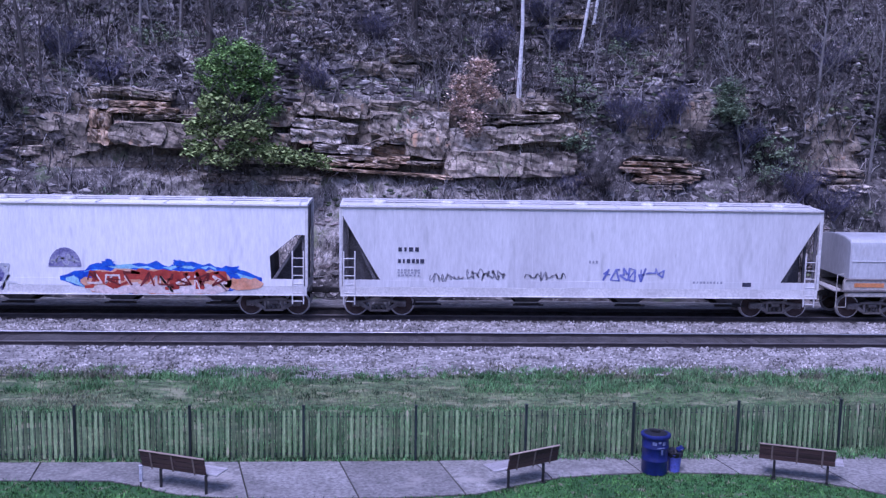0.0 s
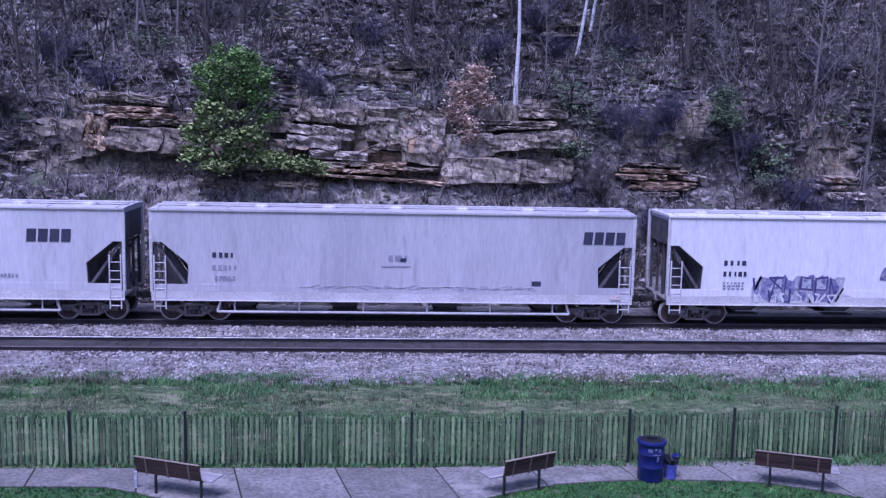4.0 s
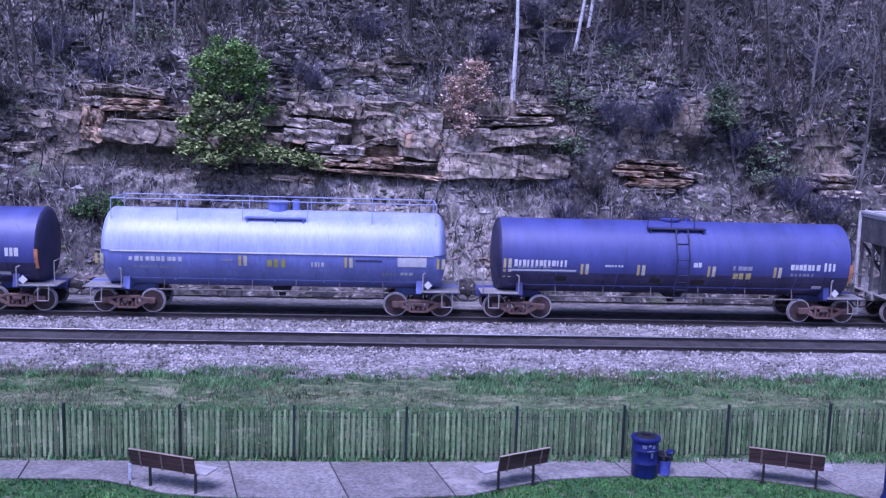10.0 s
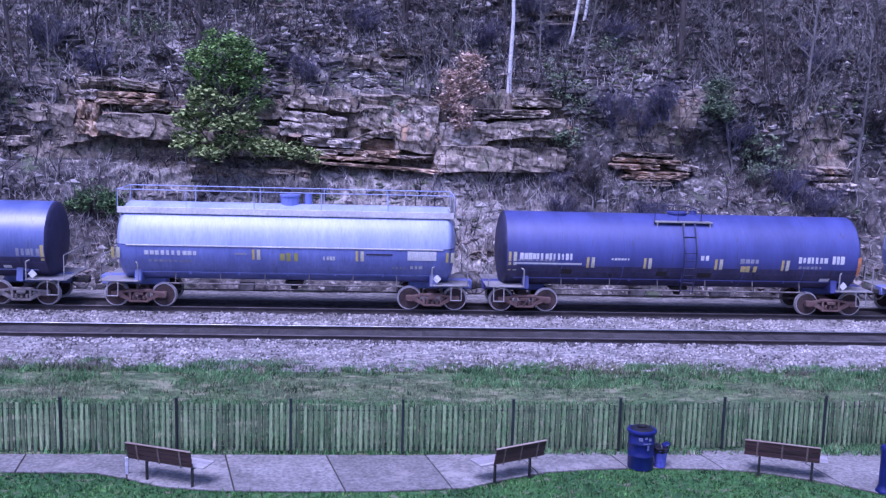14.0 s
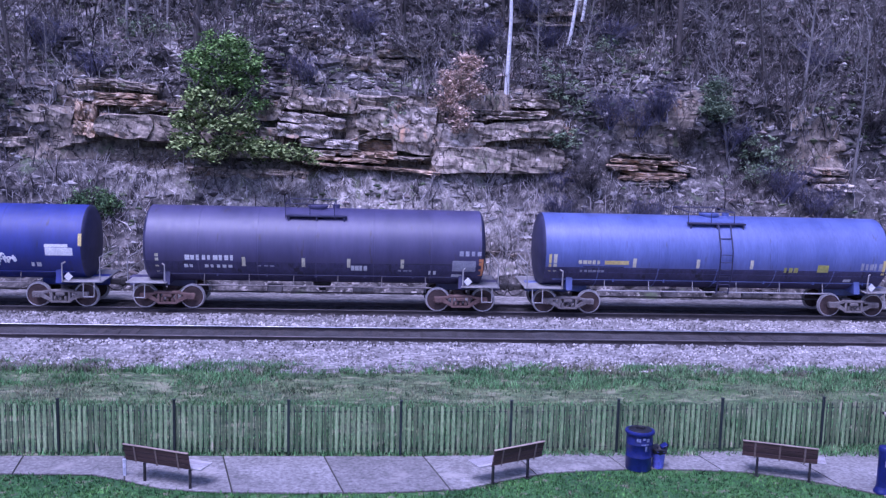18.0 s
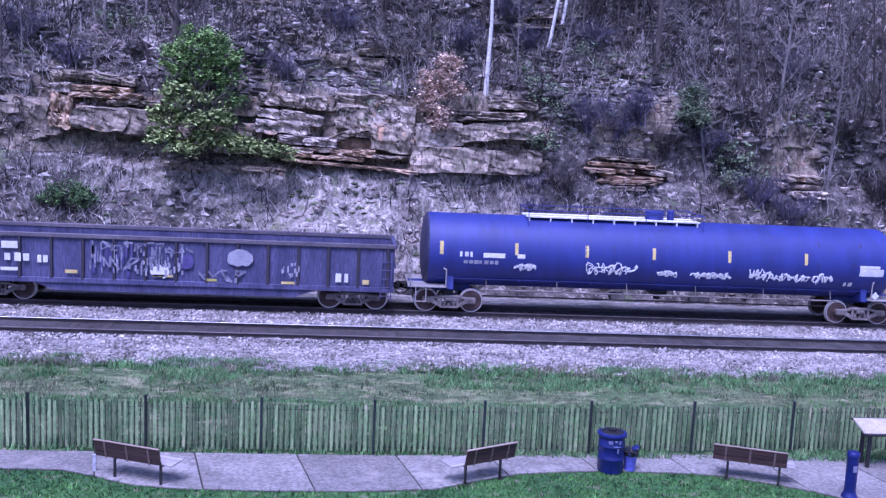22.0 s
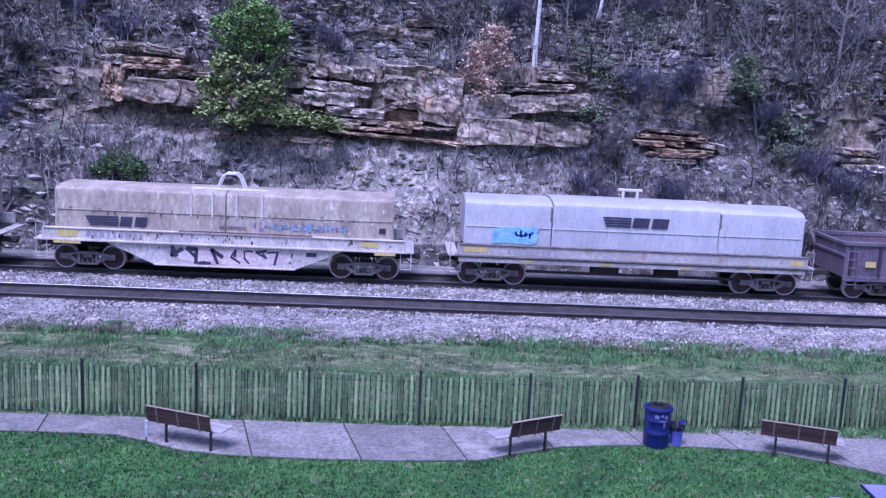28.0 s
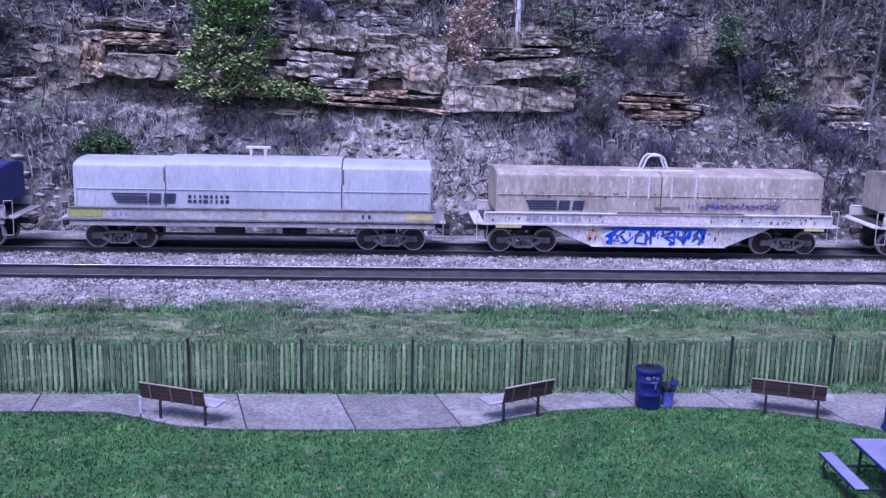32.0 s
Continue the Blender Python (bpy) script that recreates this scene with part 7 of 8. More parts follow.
leafy("green_scrub", "loose grey-green scrub along the top of the ledge", "bush", 9.2, 8.6, [(0.0, -0.4, 0.6, 0.9, 0.6, 0.8), (0.7, -0.5, -0.3, 0.8, 0.5, 0.6), (-0.5, -0.4, 1.5, 0.7, 0.6, 0.6)], 1300, 0.06, M_GREYGREEN, 31, 3)
leafy("green_scrub", "loose grey-green scrub along the top of the ledge", "bush", 18.6, 5.0, [(0.0, -0.5, 0.5, 1.0, 0.6, 0.7), (1.0, -0.4, 0.9, 0.8, 0.5, 0.6)], 1000, 0.06, M_GREYGREEN, 32, 3)
leafy("green_scrub", "loose grey-green scrub high on the wooded slope", "bush", -11.4, 11.4, [(0.0, -0.4, 0.5, 1.2, 0.6, 0.5), (1.4, -0.4, 0.3, 0.9, 0.5, 0.5)], 900, 0.06, M_GREYGREEN, 33, 3)
leafy("green_scrub", "loose grey-green scrub high on the wooded slope", "bush", 12.6, 10.6, [(0.0, -0.4, 0.5, 1.1, 0.6, 0.6), (-1.0, -0.4, 1.1, 0.8, 0.5, 0.5)], 800, 0.06, M_GREYGREEN, 34, 3)
leafy("small_pine", "small grey-green pine among the brush", "tree", 16.5, 8.2, [(0.0, -0.5, 1.0, 0.7, 0.6, 0.95), (0.1, -0.5, 0.3, 0.9, 0.7, 0.5)], 4200, 0.065, M_GREYGREEN, 8, 2)
leafy("green_shrub", "low green shrub at the foot of the slope", "bush", -12.5, 3.1, [(0.0, -0.3, 0.9, 1.0, 0.8, 0.55), (-0.8, -0.3, 0.6, 0.7, 0.6, 0.4), (0.7, -0.3, 0.6, 0.6, 0.6, 0.4)], 4200, 0.055, M_DULLGREEN, 9, 4)
leafy("ivy_clump", "greyish green ivy clump on the rocks", "bush", 9.2, 6.6, [(0.0, -0.4, 0.2, 0.9, 0.5, 0.6)], 420, 0.09, M_GREYGREEN, 10, 2)
leafy("ivy_clump", "greyish green ivy clump on the rocks", "bush", 18.6, 6.2, [(0.0, -0.4, 0.3, 1.1, 0.5, 0.6)], 420, 0.09, M_GREYGREEN, 11, 2)
leafy("ivy_clump", "greyish green ivy clump on the rocks", "bush", 0.9, 7.6, [(0.0, -0.4, 0.2, 0.8, 0.5, 0.6)], 380, 0.09, M_GREYGREEN, 12, 2)


def undergrowth(name, label, n, mat, seed, tall, zs, xs=(-27, 35), thin=0.012, twigs=5, bare=0.7):
    """Countless thin stems with side twigs, thick in some places and sparse on bare rock."""
    rng = np.random.default_rng(seed)
    x = rng.uniform(*xs, n * 5)
    z = zs[0] + (zs[1] - zs[0]) * rng.random(n * 5) ** 0.9
    dense = lattice(x * 0.25, z * 0.35, x * 0, seed) ** 1.5 * 1.8
    dense *= 1 - bare * rock_share(x) * ((z > 4.9) & (z < 8.7))
    xj = x + rng.normal(size=n * 5) * 1.3
    dense *= np.where((xj > -9.2) & (xj < -3) & (z > 4.5) & (z < 11), 0.25, 1)
    dense *= np.where((z < 5.0 + rng.normal(size=n * 5) * 0.4) & (xj > -16) & (xj < 9) & (tall > 0.8), 0.3, 1)
    dense *= np.where((xj > -10) & (xj < 1) & (z > 2.2) & (z < 5.4), 0.25, 1)
    if mat is M_TWIG_PALE:
        dense *= np.where((z < 7) & ((xj > 9.5) | (xj < -14)), 0.3, 1)
    ok = np.flatnonzero(rng.random(n * 5) < dense)[:n]
    x, z = x[ok], z[ok]
    m = len(x)
    b = on_hill_many(x, z)
    h = (tall * rng.uniform(0.35, 1.25, m))[:, None]
    r = thin * rng.uniform(0.6, 1.7, m)
    up = np.stack([rng.normal(size=m) * 0.42, -np.abs(rng.normal(size=m)) * 0.25, np.ones(m)], -1)
    mid = b + up * h * 0.5
    up2 = up + np.stack([rng.normal(size=m) * 0.75, rng.normal(size=m) * 0.2, np.zeros(m)], -1)
    end = mid + up2 * h * 0.5
    P, Q, R = [b - (0, 0, 0.12), mid], [mid, end], [r, r * 0.6]
    for _ in range(twigs):
        t = rng.uniform(0.15, 1.0, m)[:, None]
        s = np.where(rng.random(m)[:, None] < 0.45, b + (mid - b) * t, mid + (end - mid) * t)
        P.append(s)
        Q.append(s + np.stack([rng.normal(size=m) * 0.6, rng.normal(size=m) * 0.35, rng.uniform(0.0, 0.75, m)], -1) * h * 0.42)
        R.append(r * 0.5)
    P, Q, R = np.concatenate(P), np.concatenate(Q), np.concatenate(R)
    tri = np.array([(1, 0, 0), (-0.5, -0.87, 0), (-0.5, 0.87, 0)])
    V = np.concatenate([P[:, None] + tri * R[:, None, None], Q[:, None] + tri * R[:, None, None] * 0.45], 1).reshape(-1, 3)
    k = np.arange(len(P))[:, None, None] * 6
    F = (k + np.array([(0, 1, 4, 3), (1, 2, 5, 4), (2, 0, 3, 5)])).reshape(-1, 4)
    return thing(name, label, "undergrowth", kind="stuff", geo=quad_mesh(name, V, F, mat))


undergrowth("brush", "tangle of leafless grey-brown brush on the hillside", 5600, M_TWIG, 51, 1.15, (0.8, 18.5), thin=0.036, bare=0.75)
undergrowth("dark_saplings", "thicket of thin dark leafless saplings on the upper slope", 240, M_TWIG, 54, 2.8, (8.6, 18.5), thin=0.042, twigs=7)
undergrowth("pale_brush", "tangle of pale dry stems on the hillside", 5200, M_TWIG_PALE, 52, 0.8, (0.8, 18.5), thin=0.03, bare=0.72)
undergrowth("dry_weeds", "dry pale weeds on the slope above the track", 3600, M_TWIG_PALE, 53, 0.5, (0.4, 5.4), thin=0.011, twigs=4)


def bare_shrub(x, z, w, h, seed, mat):
    """A leafless shrub: canes that fork twice into a haze of fine twigs."""
    at = on_hill(x, z)
    t = thing("bare_shrub", "leafless shrub with a haze of fine violet-grey twigs" if mat is M_HAZE else "leafless shrub with fine dark twigs", "bush", "bare shrubs on the hillside", at=at)
    rng = np.random.default_rng(seed)
    n = 26
    base = np.stack([rng.normal(size=n) * 0.12, rng.normal(size=n) * 0.1, np.full(n, -0.15)], -1)
    a = rng.uniform(0, 6.28, n)
    tip = np.stack([np.cos(a) * w * rng.uniform(0.1, 0.62, n), np.sin(a) * w * 0.35 - 0.3, h * rng.uniform(0.45, 0.95, n)], -1)
    P, Q, R = [base], [tip], [np.full(n, 0.022)]
    for count, reach, r in ((7, 0.34, 0.012), (7, 0.17, 0.008)):
        a0, b0 = P[-1], Q[-1]
        k = np.repeat(np.arange(len(a0)), count)
        u = rng.uniform(0.3, 1.0, len(k))[:, None]
        s0 = a0[k] + (b0[k] - a0[k]) * u
        P.append(s0)
        Q.append(s0 + np.stack([rng.normal(size=len(k)) * 0.6, rng.normal(size=len(k)) * 0.4, rng.uniform(-0.25, 0.8, len(k))], -1) * reach * h)
        R.append(np.full(len(k), r))
    P, Q, R = np.concatenate(P), np.concatenate(Q), np.concatenate(R)
    tri = np.array([(1, 0, 0), (-0.5, -0.87, 0), (-0.5, 0.87, 0)])
    V = np.concatenate([P[:, None] + tri * R[:, None, None], Q[:, None] + tri * R[:, None, None] * 0.45], 1).reshape(-1, 3)
    k = np.arange(len(P))[:, None, None] * 6
    F = (k + np.array([(0, 1, 4, 3), (1, 2, 5, 4), (2, 0, 3, 5)])).reshape(-1, 4)
    cane = n * 6
    part("stem", quad_mesh("stem", V[:cane], F[:n * 3], mat), None, t)
    part("crown", quad_mesh("crown", V[cane:], F[n * 3:] - cane, mat), None, t)


for k, (x, z, w, h) in enumerate(((11.4, 7.6, 2.2, 1.8), (12.8, 7.2, 2.4, 1.9), (13.9, 7.9, 2.2, 1.8), (15.2, 6.4, 2.0, 1.6), (8.2, 12.4, 2.4, 2.0), (9.0, 11.2, 2.0, 1.6), (12.2, 11.6, 2.4, 1.8), (10.0, 4.4, 2.0, 1.5),
                                  (19.6, 4.3, 2.6, 1.8), (21.0, 3.6, 2.4, 1.6), (17.4, 6.6, 2.0, 1.5), (1.8, 10.4, 2.6, 1.6), (-0.6, 11.6, 2.4, 1.6), (-15.6, 10.2, 2.6, 2.0), (-13.4, 9.2, 2.2, 1.4), (-17.4, 8.0, 2.4, 1.8),
                                  (-3.4, 9.4, 2.0, 1.4), (9.6, 2.6, 2.4, 1.4), (12.4, 2.8, 2.4, 1.5), (24.6, 7.4, 2.6, 2.0), (23.0, 10.6, 2.6, 2.0), (5.4, 11.0, 2.2, 1.6), (-18.6, 5.2, 2.4, 1.6), (26.2, 4.6, 2.4, 1.8), (8.6, 3.4, 2.0, 1.3), (8.9, 4.5, 1.8, 1.0), (9.3, 1.9, 2.0, 1.2))):
    bare_shrub(x, z, w, h, 200 + k, M_TWIG if k % 4 == 3 else M_HAZE)

# ---- ledges and loose rocks ----


def slab_mesh(seed, mat, cuts=6, wild=1.0):
    """A rough block: a finely cut box pushed about by noise, its corners broken."""
    bm = bmesh.new()
    bmesh.ops.create_cube(bm, size=1.0)
    bmesh.ops.subdivide_edges(bm, edges=bm.edges, cuts=cuts, use_grid_fill=True)
    for v in bm.verts:
        c = v.co
        q = Vector((c.x * 2.4, c.y * 2.0, c.z * 1.7)) + Vector((seed * 7.1, seed * 3.3, 0))
        corner = max(0, abs(c.x) + abs(c.z) - 0.80) * (0.25 + 0.5 * max(0, noise.noise(q * 1.9)))
        c.x += wild * (noise.noise(q) * 0.12) - corner * c.x
        c.y += wild * (noise.noise(q + Vector((9, 2, 5))) * 0.14 + noise.noise(q * 2.9) * 0.10)
        c.z += wild * (noise.noise(q + Vector((3, 8, 1))) * 0.12 + noise.noise(q * 3.1) * 0.04) - corner * c.z
    me = bpy.data.meshes.new("slab")
    bm.to_mesh(me)
    bm.free()
    me.materials.append(mat)
    return me


SLABS = [slab_mesh(k, M_ROCK) for k in range(9)]
PALE_SLABS = [slab_mesh(20 + k, M_PALEROCK) for k in range(5)]
RUST_SLABS = [slab_mesh(30 + k, M_RUSTROCK) for k in range(5)]


def ledge(label, beds, seed):
    """Bedded sandstone. Each bed: its ends in x, its foot's height at either end, thickness, how far it stands proud, blocks, kind of stone."""
    rng = random.Random(seed)
    x_mid = sum((b[0] + b[1]) / 2 for b in beds) / len(beds)
    z_mid = sum((b[2] + b[3]) / 2 for b in beds) / len(beds)
    face = lambda q: hill_y(q) + 0.35
    t = thing("rock_outcrop", label, "rock", "sandstone ledges", at=(x_mid, face(z_mid), z_mid))
    for x0, x1, za, zb, thick, proud, blocks, stone in beds:
        share = [rng.uniform(0.6, 1.5) for _ in range(blocks)]
        x = x0
        for w in share:
            w *= (x1 - x0) / sum(share)
            u = (x + w / 2 - x0) / (x1 - x0)
            foot = za + (zb - za) * u + rng.uniform(-0.03, 0.03)
            tall = thick * rng.uniform(1.0, 1.12)
            deep = 1.5
            y = face(foot + tall / 2) - proud - 0.5 + deep / 2 + rng.uniform(-0.17, 0.17)
            kind = {"r": SLABS, "p": PALE_SLABS, "o": RUST_SLABS, "m": rng.choice((SLABS, SLABS, PALE_SLABS))}[stone]
            o = part("slab", rng.choice(kind), None, t, at=(x + w / 2 - x_mid, y - t.location.y, foot + tall / 2 - z_mid))
            o.scale = (w * rng.uniform(1.02, 1.16), deep, tall)
            o.rotation_euler = (rng.uniform(-0.07, 0.10), math.atan2(za - zb, x1 - x0) + rng.uniform(-0.025, 0.025), rng.uniform(-0.12, 0.12))
            x += w
    return t


ledge("blocky sandstone outcrop: thin beds over one massive block", [
    (-13.9, -10.0, 8.72, 8.55, 0.34, 0.15, 4, "r"),
    (-12.9, -10.2, 8.22, 8.15, 0.24, 0.30, 3, "o"), (-12.9, -9.9, 7.90, 7.88, 0.24, 0.38, 3, "o"), (-11.2, -8.8, 7.60, 7.62, 0.22, 0.30, 3, "r"),
    (-12.6, -10.3, 6.42, 6.34, 1.02, 0.62, 1, "r"), (-10.6, -8.4, 6.30, 6.22, 1.06, 0.55, 1, "r")], 1)
ledge("pale weathered sandstone corner", [
    (-14.0, -12.9, 8.05, 8.05, 0.40, 0.35, 2, "p"), (-13.75, -12.85, 7.15, 7.15, 0.82, 0.45, 2, "o"), (-13.8, -12.75, 6.45, 6.40, 0.62, 0.55, 2, "o")], 2)
ledge("grey sandstone block standing back in the brush", [(-16.0, -13.95, 6.62, 6.58, 1.15, 0.25, 1, "r"), (-17.2, -14.2, 5.9, 5.95, 0.4, 0.1, 2, "r")], 3)
ledge("broken beds under the overhang, in deep shade", [(-12.9, -8.2, 5.55, 5.2, 0.42, -0.35, 3, "r"), (-8.6, -3.0, 4.75, 4.6, 0.4, -0.3, 3, "r")], 4)
ledge("ledge that carries the bush, dark gap beneath", [(-8.4, -2.9, 5.62, 5.62, 0.38, 0.55, 3, "r"), (-8.6, -4.4, 6.25, 6.1, 0.9, 0.1, 2, "r"), (-8.8, -4.5, 7.4, 7.4, 0.9, -0.1, 2, "r")], 5)
ledge("pale sandstone beds beside the bush", [
    (-4.4, -1.4, 7.36, 7.10, 0.42, 0.20, 3, "p"), (-4.5, -2.0, 6.72, 6.60, 0.52, 0.42, 2, "p"), (-3.4, -0.8, 6.20, 6.12, 0.36, 0.48, 2, "p"), (-4.3, -1.3, 7.92, 7.86, 0.55, 0.0, 3, "r")], 6)
ledge("thin rusty beds over a long dark crevice", [
    (-3.0, 0.6, 5.62, 5.52, 0.17, 0.62, 3, "o"), (-3.1, 3.1, 5.42, 5.06, 0.13, 0.72, 4, "o"), (-0.9, 1.1, 5.74, 5.70, 0.30, 0.40, 2, "o"), (-2.9, -0.6, 5.86, 5.84, 0.22, 0.42, 2, "m"), (1.0, 3.1, 5.74, 5.62, 0.16, 0.55, 2, "r")], 7)
ledge("smooth grey face beside a low arched hollow", [(-0.75, 1.0, 7.02, 7.0, 1.1, 0.35, 1, "r"), (1.0, 3.1, 6.10, 6.05, 1.2, 0.40, 1, "r"), (0.7, 3.0, 7.2, 7.2, 0.95, 0.25, 2, "p"), (-0.6, 2.9, 8.2, 8.1, 0.5, 0.1, 2, "m"), (-0.2, 1.0, 6.72, 6.60, 0.26, 0.5, 1, "r"), (-1.1, -0.1, 6.22, 6.66, 0.30, 0.5, 1, "r"), (-0.8, 1.1, 6.0, 6.0, 0.5, -0.1, 1, "o")], 8)
ledge("massive sandstone wall split by level joints", [
    (3.0, 9.1, 5.12, 5.26, 1.08, 0.45, 2, "r"), (3.0, 5.1, 6.30, 6.42, 1.0, 0.42, 1, "m"), (5.0, 8.95, 6.56, 6.92, 0.78, 0.40, 2, "r"), (8.8, 10.1, 5.35, 5.5, 0.5, 0.15, 2, "r"), (8.8, 9.7, 6.9, 6.95, 0.42, 0.1, 2, "r"), (9.0, 10.6, 4.7, 4.6, 0.35, 0.1, 2, "m")], 9)
ledge("thin beds on top of the sandstone wall", [(4.0, 7.9, 7.62, 7.72, 0.16, 0.48, 3, "r"), (4.4, 8.3, 7.90, 7.98, 0.20, 0.34, 3, "r"), (6.6, 8.8, 8.26, 8.3, 0.40, 0.2, 2, "m"), (3.2, 5.2, 7.5, 7.5, 0.5, 0.1, 2, "m")], 10)
ledge("thin-bedded rusty sandstone stack", [
    (11.9, 14.3, 6.12, 6.10, 0.15, 0.45, 2, "r"), (11.5, 14.7, 5.84, 5.78, 0.18, 0.62, 3, "o"), (11.3, 13.6, 5.56, 5.52, 0.20, 0.68, 2, "o"), (12.2, 14.9, 5.28, 5.24, 0.17, 0.72, 2, "o"),
    (11.7, 14.5, 5.00, 5.02, 0.18, 0.75, 3, "o"), (12.3, 14.0, 4.72, 4.74, 0.18, 0.75, 2, "m"), (14.3, 15.4, 5.5, 5.4, 0.3, 0.5, 1, "m")], 11)
ledge("low sandstone ledge among brush", [(21.3, 23.0, 5.52, 5.5, 0.26, 0.45, 2, "m"), (21.0, 22.9, 5.16, 5.12, 0.22, 0.55, 2, "r"), (21.4, 23.2, 4.72, 4.7, 0.28, 0.55, 2, "p")], 12)
ledge("low broken ledge at the foot of the slope", [(4.4, 8.2, 1.5, 1.4, 0.34, 0.1, 4, "m"), (5.0, 7.6, 2.1, 2.1, 0.3, 0.0, 3, "r")], 13)
ledge("low broken ledge at the foot of the slope", [(14.6, 18.0, 1.7, 1.7, 0.3, 0.1, 4, "r"), (15.2, 17.4, 2.3, 2.4, 0.34, 0.0, 3, "m")], 14)
ledge("dark broken ledge high on the slope", [(-9.6, -7.4, 12.1, 12.0, 0.5, 0.3, 2, "o"), (-9.9, -7.2, 12.75, 12.8, 0.3, 0.1, 2, "r"), (-6.6, -3.6, 12.2, 12.3, 0.36, 0.2, 3, "m"), (-6.0, -3.0, 12.9, 12.9, 0.3, 0.1, 3, "r")], 15)
ledge("level grey ledge high on the slope", [(-4.6, -1.6, 11.05, 11.0, 0.42, 0.2, 3, "r"), (0.2, 3.4, 10.6, 10.7, 0.34, 0.15, 3, "r"), (-2.0, 1.6, 9.9, 9.9, 0.6, -0.1, 2, "r"), (8.0, 11.0, 13.1, 13.2, 0.2, 0.2, 2, "r"), (8.4, 11.4, 12.6, 12.7, 0.2, 0.25, 2, "r")], 16)


def boulders():
    rng = random.Random(9)
    for x, z, s in ((13.55, 11.2, 0.42), (11.4, 9.4, 0.36), (17.9, 4.3, 0.34), (1.0, 7.3, 0.7), (1.5, 6.9, 0.5), (-1.4, 3.0, 0.4), (4.7, 13.0, 0.35), (-3.0, 13.2, 0.5), (16.0, 13.5, 0.4), (24.5, 5.1, 0.4)):
        p = on_hill(x, z)
        b = thing("boulder", "pale weathered boulder lying on the slope", "rock", "loose boulders", at=(p[0], p[1] - 0.1, p[2] + 0.05), rz=rng.uniform(0, 3), geo=rng.choice(PALE_SLABS))
        b.scale = (s, s * 0.8, s * 0.7)


boulders()


def chips(name, label, n, mat, seed, size, zs):
    """Flat stones and clods strewn over the slope."""
    rng = np.random.default_rng(seed)
    x, z = rng.uniform(-27, 35, n * 3), rng.uniform(*zs, n * 3)
    ledge = rock_share(x) * ((z > 4.8) & (z < 8.9)) + 0.75 * ((z < 5.0) & (x > -16) & (x < 10 + rng.normal(size=n * 3))) + 0.7 * ((z < 7) & (x >= 9))
    keep = np.flatnonzero(rng.random(n * 3) < lattice(x * 0.4, z * 0.7, x * 0, seed) ** 2 * 1.6 * (1 - ledge))[:n]
    x, z = x[keep], z[keep]
    m = len(x)
    p = on_hill_many(x, z)
    s = size * rng.uniform(0.35, 1.5, m) ** 1.3
    a = np.arange(4) * math.tau / 4 + rng.uniform(-0.5, 0.5, (m, 4))
    ring = np.stack([1.7 * np.cos(a) * s[:, None], np.sin(a) * s[:, None], rng.uniform(-0.35, 0.35, (m, 4)) * s[:, None]], -1) + p[:, None]
    tip = p + np.stack([rng.normal(size=m) * 0.3 * s, -0.4 * s, s * rng.uniform(0.4, 0.9, m)], -1)
    low = p - np.stack([0 * s, 0 * s, s], -1)
    V = np.concatenate([ring, tip[:, None], low[:, None]], 1).reshape(-1, 3)
    k = np.arange(m)[:, None, None] * 6
    F = (k + np.array([(0, 1, 4, 4), (1, 2, 4, 4), (2, 3, 4, 4), (3, 0, 4, 4), (1, 0, 5, 5), (2, 1, 5, 5), (3, 2, 5, 5), (0, 3, 5, 5)])).reshape(-1, 4)[:, :3]
    me = bpy.data.meshes.new(name)
    me.from_pydata(V.tolist(), [], F.tolist())
    me.materials.append(mat)
    return thing(name, label, "stones", kind="stuff", geo=me)


chips("ground_ivy", "low grey-green ground ivy creeping over the slope", 4200, M_MOSS, 80, 0.09, (0.8, 15))
chips("scree", "small broken stones scattered over the slope", 5000, M_STONE, 77, 0.13, (0.4, 18))
chips("dark_clods", "dark clods and rotten wood scattered over the slope", 3600, M_SOIL, 78, 0.26, (4.8, 18))
chips("leaf_drift", "drifts of pale dead leaves on the slope", 3600, M_LITTER, 79, 0.12, (0.4, 18))

# ---- grass ----


def grass(name, label, n, xr, yr, mat, seed, tall, inside):
    rng = np.random.default_rng(seed)
    V, F = [], []
    made = 0
    while made < n:
        x, y = rng.uniform(*xr), rng.uniform(*yr)
        made += 1
        if not inside(x, y):
            continue
        for _ in range(3):
            a, h, w = rng.uniform(0, 3.14), tall * rng.uniform(0.4, 1.6), rng.uniform(0.008, 0.022)
            c, s = math.cos(a) * w, math.sin(a) * w
            px, py = x + rng.normal() * 0.03, y + rng.normal() * 0.03
            k = len(V)
            V += [(px - c, py - s, 0.0), (px + c, py + s, 0.0), (px + rng.normal() * h * 0.4, py + rng.normal() * h * 0.4, h)]
            F.append((k, k + 1, k + 2))
    return thing(name, label, "grass", kind="stuff", geo=raw_mesh(name, V, F, mat))


EDGE_X, EDGE_Y = [-60, -8.4, -6.0, -5.3, -4.4, -3.2, 0.4, 2.1, 3.0, 4.0, 6.2, 7.6, 8.8, 10.0, 10.9, 12.0, 14.0, 60], [20.9, 20.85, 20.8, 20.5, 20.02, 19.8, 19.78, 19.96, 20.45, 20.88, 21.15, 21.1, 20.97, 20.45, 19.9, 19.0, 17.8, 17.0]
grass("lawn_grass", "short mown green grass", 34000, (-10, 13), (13.0, 21.3), M_BLADE, 61, 0.055, lambda x, y: y < np.interp(x, EDGE_X, EDGE_Y) - 0.02)


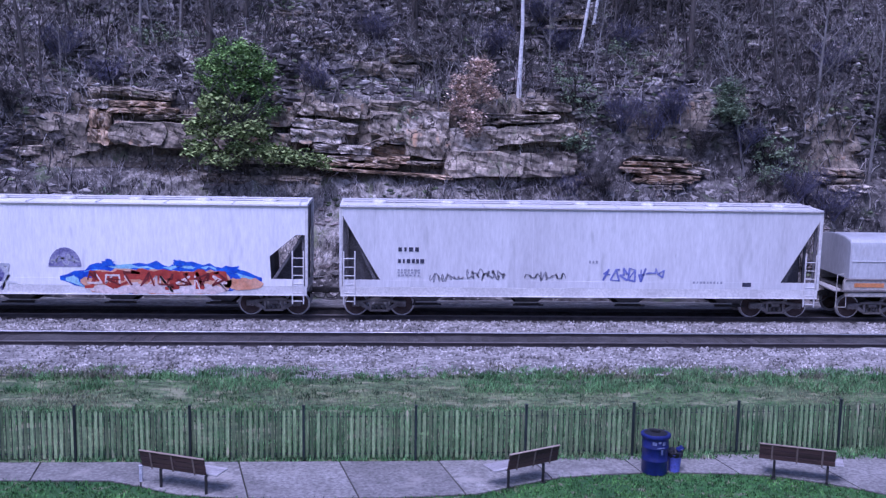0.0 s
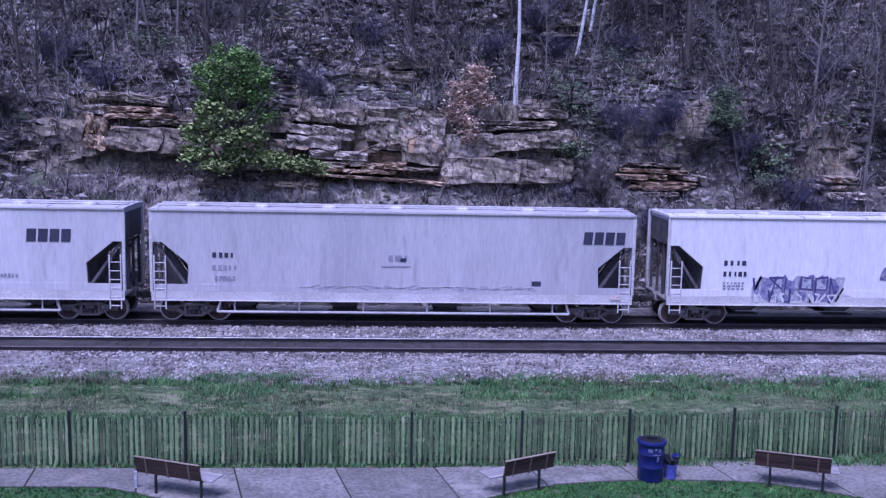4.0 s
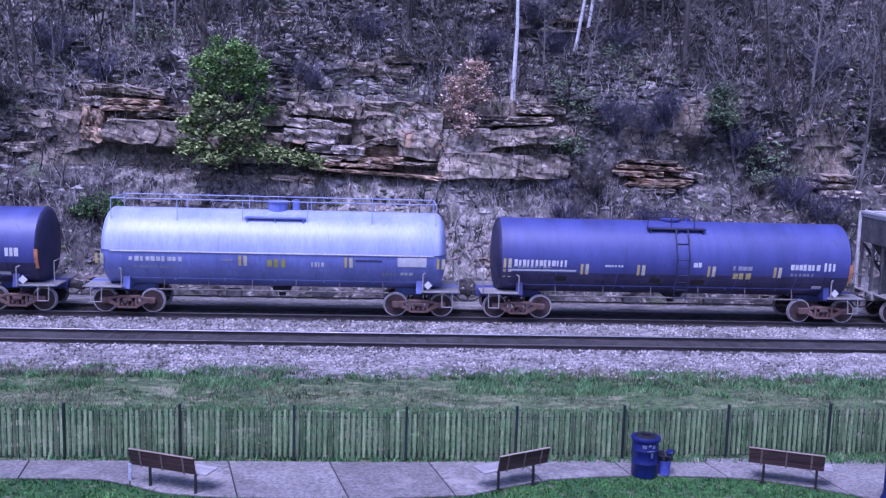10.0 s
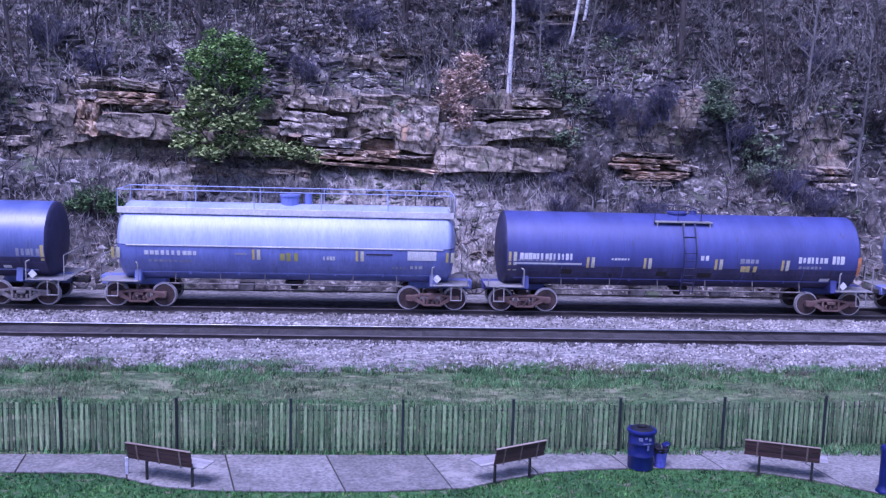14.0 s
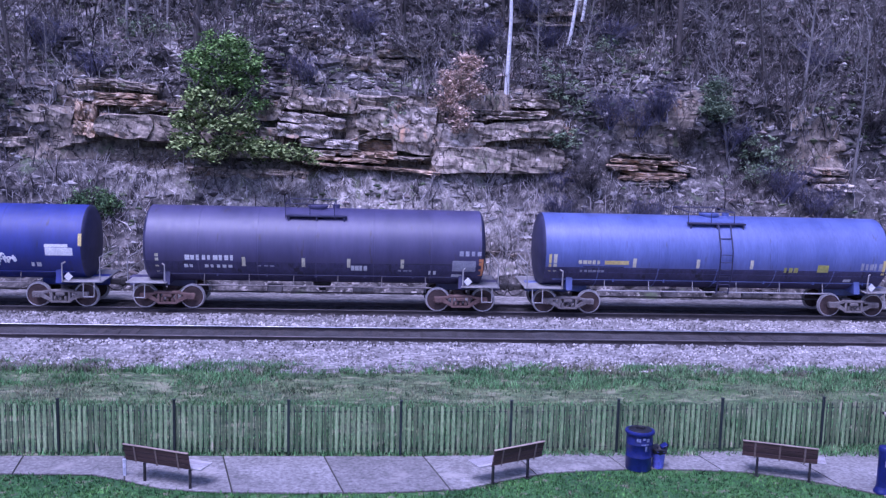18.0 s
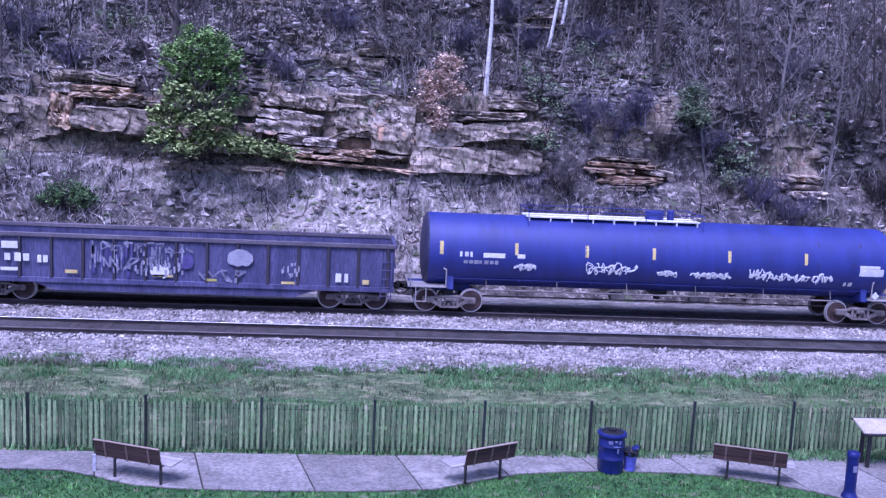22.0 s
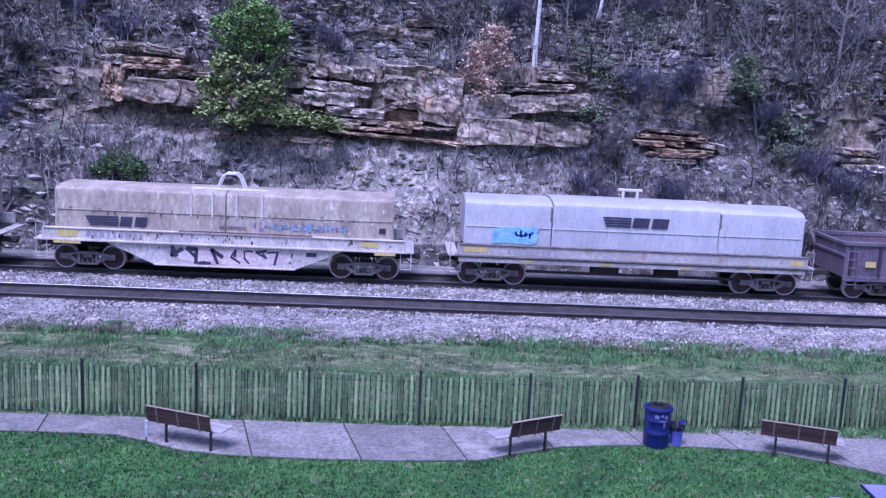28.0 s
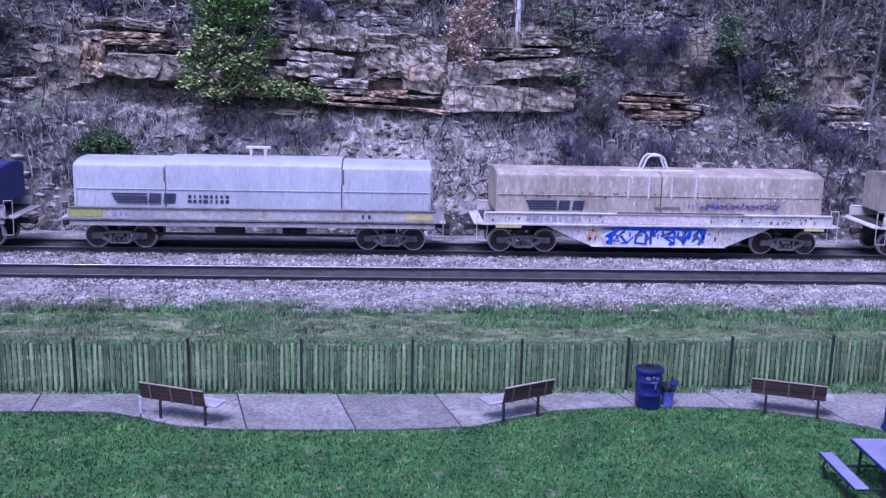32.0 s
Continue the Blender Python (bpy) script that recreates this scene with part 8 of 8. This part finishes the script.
def mottle(x, y, a, b, seed, fine=0.0):
    """Patchiness over the verge, 0 to 1."""
    o = np.array([0.0])
    v = lattice(np.array([x * a]), np.array([y * b]), o, seed)[0]
    return v if not fine else (1 - fine) * v + fine * lattice(np.array([x * a * 4.5]), np.array([y * b * 3.6]), o, seed + 1)[0]


grass("verge_grass", "longer uneven green grass behind the fence", 22000, (-14, 19), (22.0, 30.0), M_BLADE, 62, 0.10, lambda x, y: mottle(x, y, 0.5, 0.9, 8) > (0.42 if y < 25.6 or y > 27.9 else 0.62))
grass("dry_verge_grass", "dry yellowish grass behind the fence", 17000, (-14, 19), (22.0, 30.2), M_DRYBLADE, 63, 0.12, lambda x, y: mottle(x, y, 0.5, 0.9, 8) < (0.36 if y < 25.6 or y > 27.9 else 0.6))
grass("fence_grass", "bright green grass along the foot of the fence", 26000, (-11, 14), (21.95, 26.0), M_FENCEBLADE, 64, 0.13, lambda x, y: mottle(x, y, 0.7, 0.8, 17) > 0.3)
grass("tuft_grass", "ragged green tufts where the verge meets the stones", 21000, (-14, 19), (27.4, 30.1), M_FENCEBLADE, 65, 0.17, lambda x, y: mottle(x, y, 0.6, 1.1, 18, 0.45) > 0.55)
grass("dark_tufts", "dark clumps of coarse grass in the verge", 16000, (-14, 19), (26.6, 29.6), M_DARKBLADE, 69, 0.13, lambda x, y: mottle(x, y, 0.9, 1.9, 48, 0.45) > 0.66)
grass("verge_thatch", "greyish dead thatch scattered through the verge", 17000, (-14, 19), (24.8, 29.0), M_DEADWEED, 68, 0.09, lambda x, y: mottle(x, y, 0.7, 1.0, 38, 0.5) > 0.5)
grass("dead_weeds", "purplish dead weeds along the edge of the stones", 9000, (-14, 19), (29.0, 30.7), M_DEADWEED, 67, 0.13, lambda x, y: mottle(x, y, 0.8, 0.9, 28, 0.5) > 0.55)
grass("bare_stems", "bleached dead stems standing in the verge", 12000, (-14, 19), (23.6, 29.2), M_DRYBLADE, 66, 0.10, lambda x, y: mottle(x, y, 0.45, 0.8, 8) < 0.5)


# ---- fence, picket by picket ----
def build_fence():
    def fy(x):
        return 22.08 + (0.055 * (x - 2.0) if x > 2.0 else 0)
    fence = thing("picket_fence", "weathered grey-green slat fence on dark posts, added dark bars in its gaps", "fence", at=(0, 0, 0))
    post = Geo().box(0, 0, 0.66, 0.06, 0.06, 1.36, 0.008).box(0, 0, 1.345, 0.08, 0.08, 0.02, 0.004).mesh("post", M_POST)
    xs = [0.76 + 2.62 * k for k in range(-6, 8)]
    for x in xs:
        part("post", post, None, fence, at=(x, fy(x) - 0.03, 0))
    for z in (0.16, 1.06):
        for a, b in zip(xs, xs[1:]):
            part("rail", Geo().tube((a, fy(a) + 0.012, z), (b, fy(b) + 0.012, z), 0.011, n=5), M_POST, fence)
    slat = [Geo().prism([(-0.032, 0.07), (0.032, 0.07), (0.032, h), (0.014 + 0.004 * k, h + 0.012), (-0.027, h + 0.004)], "y", -0.008, 0.008).mesh("slat", M_SLAT) for k, h in enumerate((1.15, 1.17, 1.19, 1.21))]
    # Added dark bars; they draw the dark gaps between slats.
    upright = Geo().box(0, 0, 0.62, 0.016, 0.02, 1.16, 0.003).mesh("upright", M_POST)
    r = random.Random(8)
    for a, b in zip(xs, xs[1:]):
        for k in range(20):
            x = a + (b - a) * (k + 0.5) / 20
            o = part("slat", r.choice(slat), None, fence, at=(x + r.uniform(-0.007, 0.007), fy(x) - 0.006, r.uniform(-0.02, 0.02)))
            o.rotation_euler = (0, r.uniform(-0.012, 0.012), r.uniform(-0.15, 0.15))
            if k:
                x = a + (b - a) * k / 20
                part("upright", upright, None, fence, at=(x, fy(x) + 0.028, r.uniform(-0.03, 0.01)))


build_fence()

# ---- the train's run ----
TRAVEL = [0.0, 8.02, 16.05, 24.06, 32.0, 39.99, 48.02, 56.05, 64.02, 72.06, 79.93, 88.06, 95.95, 103.8, 111.67, 119.82, 127.95,
          136.07, 144.17, 152.25, 160.41, 168.54, 176.63, 184.77, 193.04, 201.27, 209.45, 217.7, 225.95, 234.19, 242.42, 250.64, 258.83]


def travelled(t):
    return float(np.interp(t, range(33), TRAVEL))


def motions():
    for car, x in CARS:
        walk(car, [(t, pose(x + s, 38.0, 0.3)) for t, s in enumerate(TRAVEL)])
    home = dict((car, x) for car, x in CARS)
    for wheel, car, dx in SPIN:
        x = home[car] + dx
        rows, turned = [], 0.0
        last = 0.0
        for k in range(0, 481):
            t = k / 15
            s = travelled(t)
            if k in (0, 480) or -34 < x + s < 42:
                if rows and (-34 < x + s < 42):
                    turned += math.degrees((s - last) / 0.457) if t - rows[-1][0] < 0.08 else 0.0
                rows.append((t, pose(dx, 0, 0.457, 0, turned, 0)))
            last = s
        walk(wheel, rows)


motions()
